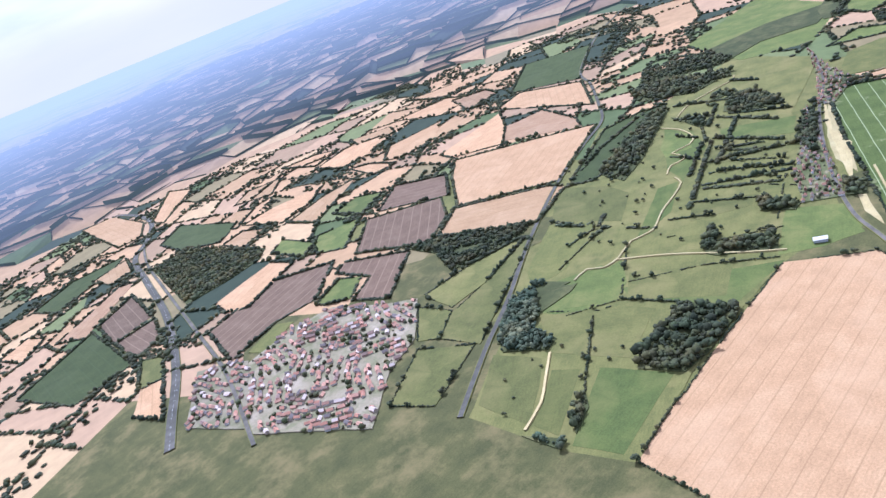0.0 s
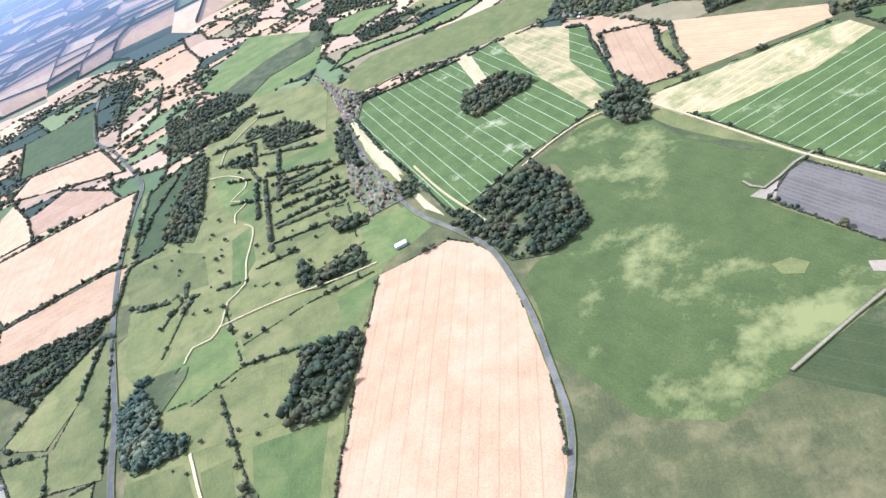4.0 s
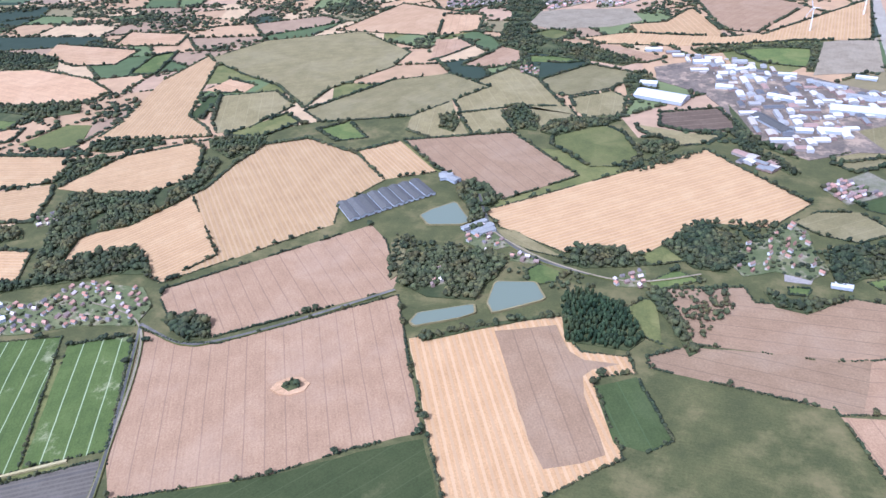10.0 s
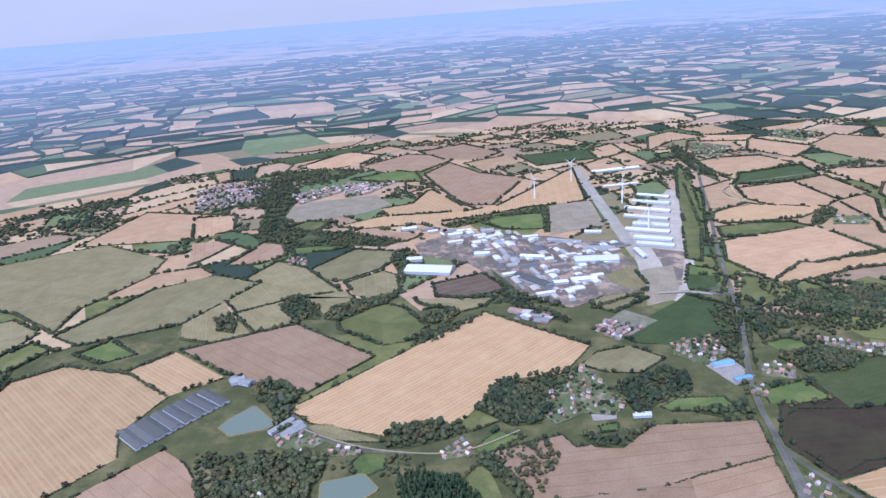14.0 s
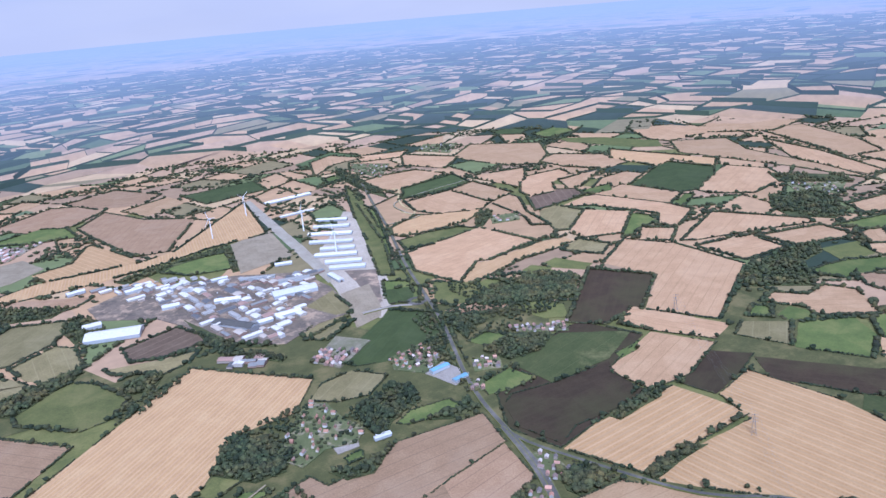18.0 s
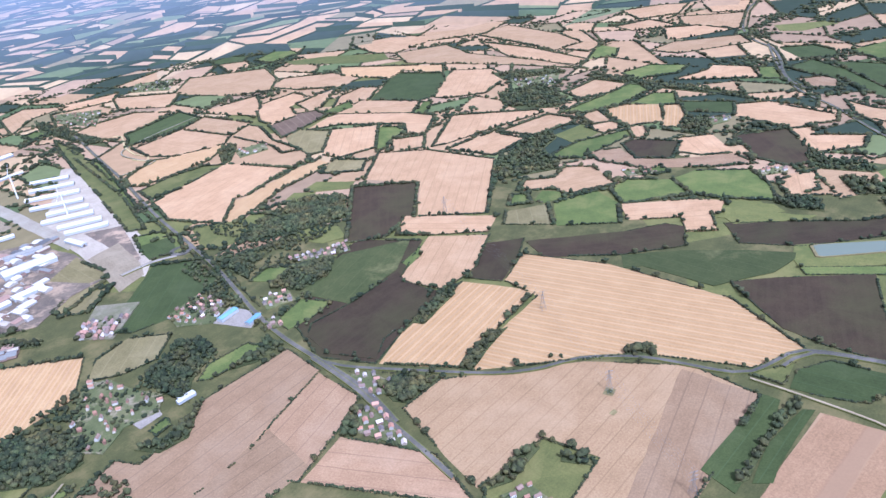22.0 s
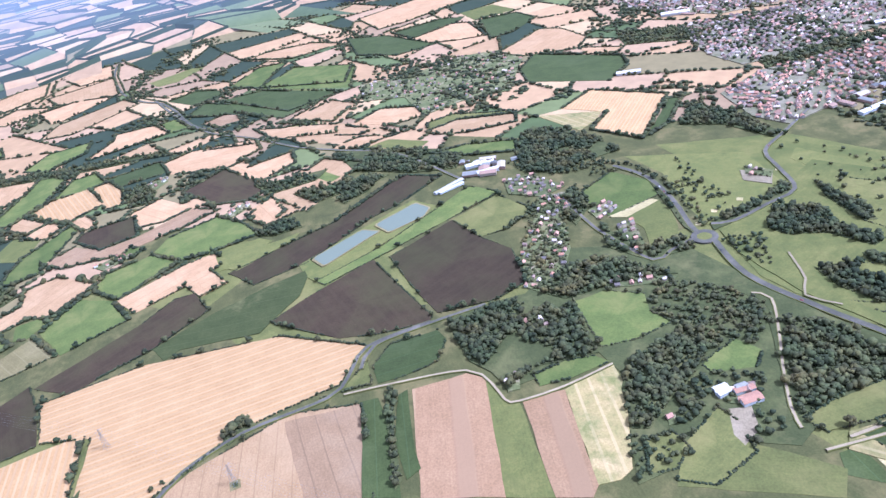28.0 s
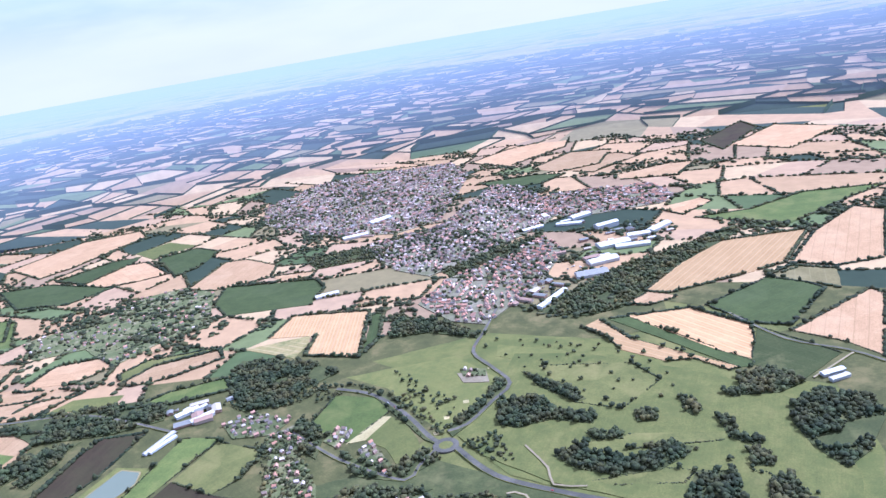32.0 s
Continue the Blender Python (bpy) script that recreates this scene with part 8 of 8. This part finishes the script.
scattered_trees(11, [(653, 1394), (701, 1332), (800, 1313), (755, 1206), (640, 1207), (617, 1279)])
scattered_trees(10, [(523, 1086), (627, 1106), (624, 1014), (544, 1010), (510, 1026)])
scattered_trees(8, [(-50, 1370), (-12, 1430), (60, 1450), (113, 1482), (95, 1446), (4, 1369), (-42, 1341)])
scattered_trees(9, [(1220, -218), (1258, -258), (1216, -314), (1053, -329), (946, -295), (996, -295), (1161, -301)])
scattered_trees(9, [(798, 1457), (854, 1404), (885, 1254), (800, 1238), (728, 1300), (667, 1373)])
scattered_trees(9, [(871, -307), (842, -373), (740, -320), (804, -302)])
scattered_trees(9, [(746, -219), (673, -259), (585, -199), (639, -185), (706, -198)])
scattered_trees(32, [(1058, -578), (807, -758), (671, -631), (790, -502)])
scattered_trees(28, [(615, -513), (340, -553), (316, -451), (470, -522)])
scattered_trees(13, [(1224, -413), (1041, -385), (1002, -411), (942, -350), (1123, -359)])
scattered_trees(9, [(-180, 962), (-146, 989), (-92, 986), (-20, 951), (-90, 925)])
scattered_trees(9, [(518, 13), (500, -29), (464, -45), (449, -16), (450, 30)])
scattered_trees(9, [(565, -77), (560, -112), (522, -98), (503, -45)])
scattered_trees(12, [(518, -155), (486, -179), (432, -143), (441, -100)])
scattered_trees(9, [(1377, -94), (1327, -260), (1244, -277), (1248, -179), (1319, -102)])
scattered_trees(8, [(-396, 1039), (-307, 1024), (-221, 1009), (-286, 957), (-325, 892), (-371, 941)])
scattered_trees(9, [(32, 950), (119, 1016), (173, 957), (119, 824), (78, 883)])
scattered_trees(9, [(588, 1430), (631, 1406), (568, 1189), (510, 1026), (504, 1073), (543, 1258)])
scattered_trees(10, [(765, 1576), (819, 1457), (960, 1418), (908, 1326), (763, 1389), (723, 1470)])
# ---- sheds ----
shed(721, 2333, 805, 2272, 23, 6, "white", label="long low industrial shed with a white sheet roof")
shed(683, 2262, 781, 2198, 23, 6, "white", label="long low industrial shed with a white sheet roof")
shed(639, 2195, 753, 2116, 23, 6, "white", label="long low industrial shed with a white sheet roof")
shed(612, 2112, 720, 2038, 23, 6, "white", label="long low industrial shed with a white sheet roof")
shed(612, 2026, 700, 1977, 23, 6, "white", label="long low industrial shed with a white sheet roof")
shed(577, 1982, 681, 1919, 23, 6, "white", label="long low industrial shed with a white sheet roof")
shed(578, 1905, 666, 1855, 23, 6, "white", label="long low industrial shed with a white sheet roof")
shed(569, 1853, 654, 1805, 23, 6, "white", label="long low industrial shed with a white sheet roof")
shed(377, 1756, 486, 1742, 40, 9, "white", label="long low industrial shed with a white sheet roof")
shed(-46, 1798, 68, 1758, 55, 8, "pale", label="broad warehouse with a pale beige roof")
shed(-46, 1866, -5, 1864, 25, 9, "pale", label="broad warehouse with a pale beige roof")
shed(251, 1824, 310, 1800, 20, 7, "white", label="long low industrial shed with a white sheet roof")
shed(134, 1874, 175, 1869, 22, 6, "white", label="long low industrial shed with a white sheet roof")
shed(-57, 2152, -12, 2159, 20, 7, "white", label="long low industrial shed with a white sheet roof")
shed(75, 2056, 118, 2063, 20, 7, "white", label="long low industrial shed with a white sheet roof")
shed(104, 2086, 147, 2089, 18, 7, "white", label="long low industrial shed with a white sheet roof")
shed(178, 1993, 216, 2021, 16, 7, "white", label="long low industrial shed with a white sheet roof")
shed(282, 1984, 325, 1982, 14, 6, "white", label="long low industrial shed with a white sheet roof")
shed(348, 1940, 431, 1899, 14, 6, "grey", label="low shed with a grey sheet roof")
shed(339, 1625, 400, 1624, 22, 7, "white", label="long low industrial shed with a white sheet roof")
shed(296, 1618, 330, 1620, 18, 6, "white", label="long low industrial shed with a white sheet roof")
shed(220, 1697, 282, 1605, 30, 5, "dark", label="flat building under dark roof panels")
shed(202, 1963, 256, 1939, 16, 6, "grey", label="low shed with a grey sheet roof")
shed(550, 1806, 554, 1738, 15, 6, "white", label="long low industrial shed with a white sheet roof")
shed(642, 2473, 768, 2483, 14, 5, "white", label="long low industrial shed with a white sheet roof")
shed(660, 2698, 845, 2720, 26, 6, "white", label="long low industrial shed with a white sheet roof")
shed(422, 1847, 501, 1825, 20, 7, "grey", label="low shed with a grey sheet roof")
shed(460, 1987, 505, 1974, 16, 6, "white", label="long low industrial shed with a white sheet roof")
shed(-537, 1120, -485, 1065, 20, 4, "dark", label="flat building under dark roof panels")
shed(-523, 1136, -470, 1082, 20, 4, "dark", label="flat building under dark roof panels")
shed(-510, 1153, -456, 1097, 20, 4, "dark", label="flat building under dark roof panels")
shed(-495, 1170, -441, 1115, 20, 4, "dark", label="flat building under dark roof panels")
shed(-480, 1188, -425, 1133, 20, 4, "dark", label="flat building under dark roof panels")
shed(-465, 1204, -410, 1150, 20, 4, "dark", label="flat building under dark roof panels")
shed(-449, 1220, -394, 1167, 20, 4, "dark", label="flat building under dark roof panels")
shed(-432, 1237, -378, 1184, 20, 4, "dark", label="flat building under dark roof panels")
shed(-385, 1260, -360, 1270, 22, 6, "grey", label="low shed with a grey sheet roof")
shed(-250, 1063, -227, 1084, 14, 5, "grey", label="low shed with a grey sheet roof")
shed(487, 1161, 527, 1166, 13, 6, "blue", label="small works hall with a light blue roof")
shed(503, 1105, 534, 1111, 11, 5, "blue", label="small works hall with a light blue roof")
shed(308, 1029, 332, 1025, 8, 4, "white", label="long low industrial shed with a white sheet roof")
shed(1407, -3, 1407, -52, 16, 6, "white", label="long low industrial shed with a white sheet roof")
shed(1358, -17, 1359, -65, 16, 6, "pale", label="broad warehouse with a pale beige roof")
shed(1399, -34, 1403, -68, 10, 6, "white", label="long low industrial shed with a white sheet roof")
shed(1315, 87, 1353, 18, 9, 4, "pale", label="broad warehouse with a pale beige roof")
shed(511, -130, 512, -156, 15, 5, "red", label="farm barn with a red tiled roof")
shed(541, -112, 543, -130, 9, 5, "pale", label="broad warehouse with a pale beige roof")
shed(534, -137, 535, -152, 9, 5, "grey", label="low shed with a grey sheet roof")
shed(-955, 635, -937, 673, 14, 6, "white", label="long low industrial shed with a white sheet roof")
shed(-924, 626, -901, 658, 13, 6, "white", label="long low industrial shed with a white sheet roof")
shed(-946, 661, -937, 687, 12, 6, "pale", label="broad warehouse with a pale beige roof")
shed(-840, -315, -848, -296, 11, 5, "white", label="long low industrial shed with a white sheet roof")
shed(-1775, 935, -1744, 992, 12, 3, "white", label="long low industrial shed with a white sheet roof")
shed(-1710, 975, -1686, 1027, 12, 3, "white", label="long low industrial shed with a white sheet roof")
shed(-1636, 997, -1607, 1050, 12, 3, "white", label="long low industrial shed with a white sheet roof")
shed(1591, -1358, 1577, -1428, 30, 8, "white", label="long low industrial shed with a white sheet roof")
shed(1439, -1305, 1416, -1374, 26, 14, "white", label="long low industrial shed with a white sheet roof")
shed(1322, -1178, 1281, -1259, 40, 8, "white", label="long low industrial shed with a white sheet roof")
shed(1253, -1061, 1219, -1134, 36, 8, "pale", label="broad warehouse with a pale beige roof")
shed(1220, -977, 1175, -1044, 40, 7, "grey", label="low shed with a grey sheet roof")
shed(1310, -1290, 1270, -1340, 26, 7, "white", label="long low industrial shed with a white sheet roof")
shed(1276, -1348, 1280, -1438, 26, 7, "pale", label="broad warehouse with a pale beige roof")
shed(1157, -783, 1184, -898, 14, 6, "white", label="long low industrial shed with a white sheet roof")
shed(2298, -1036, 2299, -1126, 36, 7, "white", label="long low industrial shed with a white sheet roof")
shed(2217, -872, 2182, -954, 30, 7, "pale", label="broad warehouse with a pale beige roof")
shed(1647, -1198, 1628, -1267, 20, 6, "white", label="long low industrial shed with a white sheet roof")
shed(1592, -1294, 1529, -1343, 22, 6, "white", label="long low industrial shed with a white sheet roof")
shed(1276, -1198, 1214, -1267, 26, 7, "pale", label="broad warehouse with a pale beige roof")
shed(1763, -517, 1739, -577, 20, 6, "pale", label="broad warehouse with a pale beige roof")
shed(525, -820, 508, -858, 12, 5, "white", label="long low industrial shed with a white sheet roof")
shed(506, -811, 493, -844, 10, 5, "pale", label="broad warehouse with a pale beige roof")
shed(-258, 1059, -235, 1097, 14, 5, "grey", label="low shed with a grey sheet roof")
shed(-384, 1275, -343, 1248, 18, 6, "grey", label="low shed with a grey sheet roof")
shed(-1769, 835, -1639, 907, 10, 3, "pale", label="broad warehouse with a pale beige roof")
shed(-1789, 865, -1656, 938, 10, 3, "grey", label="low shed with a grey sheet roof")
shed(-1809, 897, -1680, 964, 10, 3, "pale", label="broad warehouse with a pale beige roof")
shed(-1608, 923, -1555, 1008, 10, 3, "grey", label="low shed with a grey sheet roof")
shed(302, 1023, 331, 1021, 8, 5, "white", label="long low industrial shed with a white sheet roof")
shed(1388, -104, 1388, -131, 8, 5, "grey", label="low shed with a grey sheet roof")
shed(1312, 78, 1333, 21, 9, 4, "white", label="long low industrial shed with a white sheet roof")
shed(-282, 1071, -249, 1109, 10, 5, "grey", label="low shed with a grey sheet roof")
shed(529, -132, 528, -158, 9, 5, "red", label="farm barn with a red tiled roof")
shed(532, -112, 536, -129, 9, 5, "pale", label="broad warehouse with a pale beige roof")
for x, y in [(392, 2402), (561, 2600), (648, 2261), (633, 1955)]:
    turbine(x, y)
PYLONS = [(1040, 1076), (776, 678), (628, 490), (502, 329)]
roundabout(882, -288, 22)
roundabout(640, 1494, 24)
# ---- hedges and hedgerow trees ----
spots = []
for n, (run, after) in enumerate(HEDGE_RUNS):
    spots += hedge_object(run, n + 1, after)
spots = [tuple(q) for q in clear_of_roads(np.array(spots))]
spots.sort(key=lambda q: math.hypot(q[0] - EYE_MID[0], q[1] - EYE_MID[1]))
for x, y in spots[:290]:
    plant(x, y, random.Random(int(x * 13 + y)).uniform(0.7, 1.25))
if len(spots) > 290:
    rest = np.array(spots[290:])
    rs = np.random.RandomState(77)
    wide = rs.uniform(6, 11, len(rest))
    parts, size = [np.c_[rest, wide * 0.55]], [wide]
    for _ in range(3):
        a, r = rs.uniform(0, 6.28, len(rest)), wide * rs.uniform(0.25, 0.45, len(rest))
        parts.append(np.c_[rest[:, 0] + r * np.cos(a), rest[:, 1] + r * np.sin(a), wide * rs.uniform(0.4, 0.9, len(rest))])
        size.append(wide * rs.uniform(0.4, 0.7, len(rest)))
    size = np.concatenate(size)
    ob = clumps("hedgerow_trees", np.concatenate(parts), size, size * 0.9, LEAF, CLUMP_LOW, 78)
    tagged(ob, "dark green trees scattered along field hedges", "trees", kind="stuff")
# ---- pylons, wires, cars ----
STEEL = plain("grey_steel", (0.28, 0.29, 0.30), 0.5, 0.6)


def bars(name, lines, r, mat, parent):
    verts, faces = [], []
    for a, b in lines:
        a, b = Vector(a), Vector(b)
        q = (b - a).to_track_quat("Z", "Y")
        k = len(verts)
        for e in (a, b):
            verts += [tuple(e + q @ Vector((r * math.cos(i * 2.094), r * math.sin(i * 2.094), 0))) for i in range(3)]
        faces += [[k + i, k + (i + 1) % 3, k + 3 + (i + 1) % 3, k + 3 + i] for i in range(3)]
    return mesh_object(name, verts, faces, mat, parent)


def pylon(x, y, turn, tall=36.0):
    base = new("pylon")
    base.matrix_basis = pose(x, y, 0, 0, 0, turn)
    wide = lambda z: 3.6 * (1 - z / tall) ** 1.3 + 0.5
    for sx, sy in ((-1, -1), (1, -1), (1, 1), (-1, 1)):
        bars("leg", [((sx * wide(z), sy * wide(z), z), (sx * wide(z + 6), sy * wide(z + 6), z + 6)) for z in range(0, int(tall), 6)], 0.16, STEEL, base)
    braces = []
    for z in range(0, int(tall) - 6, 6):
        for (ax, ay), (bx, by) in (((-1, -1), (1, -1)), ((1, -1), (1, 1)), ((1, 1), (-1, 1)), ((-1, 1), (-1, -1))):
            braces.append(((ax * wide(z), ay * wide(z), z), (bx * wide(z + 6), by * wide(z + 6), z + 6)))
            braces.append(((bx * wide(z), by * wide(z), z), (ax * wide(z + 6), ay * wide(z + 6), z + 6)))
    bars("bracing", braces, 0.09, STEEL, base)
    for z in (tall * 0.62, tall * 0.78, tall * 0.94):
        bars("cross_arm", [((-6, 0, z), (6, 0, z)), ((-6, 0, z), (0, 0, z + 1.6)), ((6, 0, z), (0, 0, z + 1.6))], 0.14, STEEL, base)
    return tagged(base, "grey lattice steel electricity pylon standing in a field", "pylon", group="power line pylons")


line_turn = [math.degrees(math.atan2(b[1] - a[1], b[0] - a[0])) for a, b in zip(PYLONS, PYLONS[1:])]
for i, (x, y) in enumerate(PYLONS):
    pylon(x, y, line_turn[min(i, len(line_turn) - 1)] - 90)
for (ax, ay), (bx, by), turn in zip(PYLONS, PYLONS[1:], line_turn):
    side = Vector((-math.sin(radians(turn)), math.cos(radians(turn)), 0))
    base = new("power_line")
    for s in (-1, 1):
        for z in (36 * 0.62, 36 * 0.78, 36 * 0.94):
            pts = [Vector((ax + (bx - ax) * k / 10, ay + (by - ay) * k / 10, z - 0.6 - 5.0 * (1 - (2 * k / 10 - 1) ** 2))) + side * s * 6 for k in range(11)]
            bars("wire", list(zip(pts, pts[1:])), 0.05, STEEL, base)
    tagged(base, "sagging power wires strung between pylons", "wires")

CAR_PAINT = [plain("car_" + n, c, 0.3, vary=0.03) for n, c in (("white", (0.75, 0.75, 0.75)), ("silver", (0.45, 0.46, 0.48)), ("red", (0.35, 0.05, 0.04)), ("dark", (0.05, 0.06, 0.08)))]
TYRE = plain("tyre_rubber", (0.03, 0.03, 0.03), 0.9)


def car_thing(paint, word):
    base = new("car")
    verts = [(-2.1, s * 0.85, z) for s in (-1, 1) for z in (0.35, 0.85)] + [(2.1, s * 0.85, z) for s in (-1, 1) for z in (0.35, 0.8)]
    mesh_object("body", verts, [[0, 1, 3, 2], [4, 6, 7, 5], [0, 4, 5, 1], [2, 3, 7, 6], [1, 5, 7, 3], [0, 2, 6, 4]], paint, base)
    verts = [(-1.7, -0.75, 0.83), (1.0, -0.75, 0.83), (1.0, 0.75, 0.83), (-1.7, 0.75, 0.83), (-1.3, -0.62, 1.4), (0.3, -0.62, 1.4), (0.3, 0.62, 1.4), (-1.3, 0.62, 1.4)]
    mesh_object("cabin", verts, [[0, 1, 5, 4], [1, 2, 6, 5], [2, 3, 7, 6], [3, 0, 4, 7]], GLASS_DARK, base)
    v, f = box_mesh(-1.3, 0.3, -0.62, 0.62, 1.4, 1.46)
    mesh_object("car_roof", v, f, paint, base)
    for sx in (-1.3, 1.3):
        for sy in (-0.85, 0.85):
            verts = [(sx + 0.32 * math.cos(i * 0.628), sy + e, 0.32 + 0.32 * math.sin(i * 0.628)) for e in (-0.1, 0.1) for i in range(10)]
            mesh_object("wheel", verts, [[i, (i + 1) % 10, 10 + (i + 1) % 10, 10 + i] for i in range(10)] + [list(range(10)), list(range(10, 20))], TYRE, base)
    return tagged(base, f"{word} small car on a country road", "car", group="cars on the roads")


CARS = [car_thing(p, w) for p, w in zip(CAR_PAINT, ("white", "silver", "red", "dark"))]
rng = random.Random(12)
placed = 0
for line, width in ROAD_LINES:
    if width < 7:
        continue
    for _ in range(3):
        i = rng.randrange(2, len(line) - 3)
        a, b = Vector(line[i]), Vector(line[i + 1])
        d = (b - a).normalized()
        p = a + Vector((d.y, -d.x)) * width * 0.22
        m = pose(p.x, p.y, 2.46, 0, 0, math.degrees(math.atan2(d.y, d.x)))
        if placed < 4:
            CARS[placed].matrix_basis = m
        else:
            copy_thing(CARS[placed % 4], m)
        placed += 1
# ---- the patchwork beyond, and the hazy distance ----
rng = random.Random(5)
verts, faces, hedges = [], [], []
near_v, near_f, tones = [], [], []
for q in patch_cells(215, 0, NEAR_R - 60, 0.4, rng):
    mid = np.mean(q, 0)[None]
    if inside_any(np.array([*q, *mid.tolist()]), FIELD_POLYS).all():
        continue
    if off_middle(*mid[0]) < 1500:
        base = len(near_v)
        near_v += [(p[0], p[1], 0.12) for p in q]
        near_f.append(list(range(base, base + 4)))
        continue
    base = len(verts)
    verts += [(p[0], p[1], 0.12) for p in q]
    faces.append(list(range(base, base + 4)))
    tones.append(tone_at(q, rng))
    hedges += [(q[0], q[1]), (q[3], q[0])]
patchwork = mesh_object("farmland", verts, faces, patchwork_material("mixed_fields", False))
give_tones(patchwork, tones)
tagged(patchwork, "patchwork of tan stubble and green fields", "farmland", kind="stuff")
near_grass = mesh_object("rough_grass", near_v, near_f, MAT["margin"])
tagged(near_grass, "rough grass between fields, lanes and gardens", "grass", kind="stuff")
spots = []
for a, b in hedges:
    a, b = np.array(a), np.array(b)
    n = int(np.linalg.norm(b - a) / 13)
    if rng.random() < 0.05:
        continue
    for i in range(n):
        if rng.random() < 0.93:
            spots.append(a + (b - a) * (i + rng.random()) / n)
    if rng.random() < 0.27:
        c, r = a + (b - a) * rng.random(), rng.uniform(30, 85)
        for _ in range(int(r * r * 0.013)):
            w = rng.uniform(0, 6.28)
            spots.append(c + r * math.sqrt(rng.random()) * np.array([math.cos(w) * 1.6, math.sin(w)]))
spots = np.array(spots)
spots = spots[~inside_any(spots, FIELD_POLYS) & (off_middle(spots[:, 0], spots[:, 1]) < NEAR_R)]
rs = np.random.RandomState(3)
big = rs.rand(len(spots)) < 0.34
wide = np.where(big, rs.uniform(11, 18, len(spots)), rs.uniform(12, 18, len(spots)))
tall = np.where(big, rs.uniform(8, 13, len(spots)), rs.uniform(3, 5.5, len(spots)))
ob = clumps("hedgerows", np.c_[spots, tall * 0.45], wide, tall * 1.1, HEDGE, [blob_template(1, 50, 0.5), blob_template(1, 51, 0.5)], 9)
tagged(ob, "distant dark hedgerows and copses between fields", "hedges", kind="stuff")

verts, faces, fars, tones = [], [], [], []
hv, hf, hfar = [], [], []
rings = [(q, True) for q in patch_cells(255, NEAR_R - 950, MID_R, 0.4, rng)] + [(q, False) for q in patch_cells(560, MID_R - 3800, FAR_R, 0.4, rng)]
for q, hedged in rings:
    base = len(verts)
    for p in q:
        v, f = far_place(p[0], p[1], 0.0 if hedged else -20.0)
        verts.append(v)
        fars.append(f)
    faces.append(list(range(base, base + 4)))
    tones.append(tone_at(q, rng))
    if hedged and off_middle(*q[0]) > NEAR_R:
        for a, b in ((q[0], q[1]), (q[3], q[0])):
            if rng.random() < 0.2:
                continue
            tall = rng.choice((6, 8, 11, 15, 25))
            base = len(hv)
            for p, z in ((a, 0), (b, 0), (b, tall), (a, tall)):
                v, f = far_place(p[0], p[1], z)
                hv.append(v)
                hfar.append(f)
            hf.append(list(range(base, base + 4)))
# the blue haze on these fields is emission mixed into their material
backdrop = mesh_object("backdrop", verts, faces, patchwork_material("haze_glow_fields", True))
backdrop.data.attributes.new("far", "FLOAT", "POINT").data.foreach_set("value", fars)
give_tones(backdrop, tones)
tagged(backdrop, "distant patchwork of fields and woods with blue haze painted on", "backdrop", kind="structure")
# far hedges carry the same painted haze glow over their leaf colour
m_far, nt_far, bsdf_far = material("haze_glow_hedges", 0.9)
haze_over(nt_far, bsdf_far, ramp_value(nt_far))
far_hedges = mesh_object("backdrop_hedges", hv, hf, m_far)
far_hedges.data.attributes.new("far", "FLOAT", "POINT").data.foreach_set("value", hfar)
tagged(far_hedges, "distant lines of hedges and woods with haze painted on", "backdrop", kind="structure")
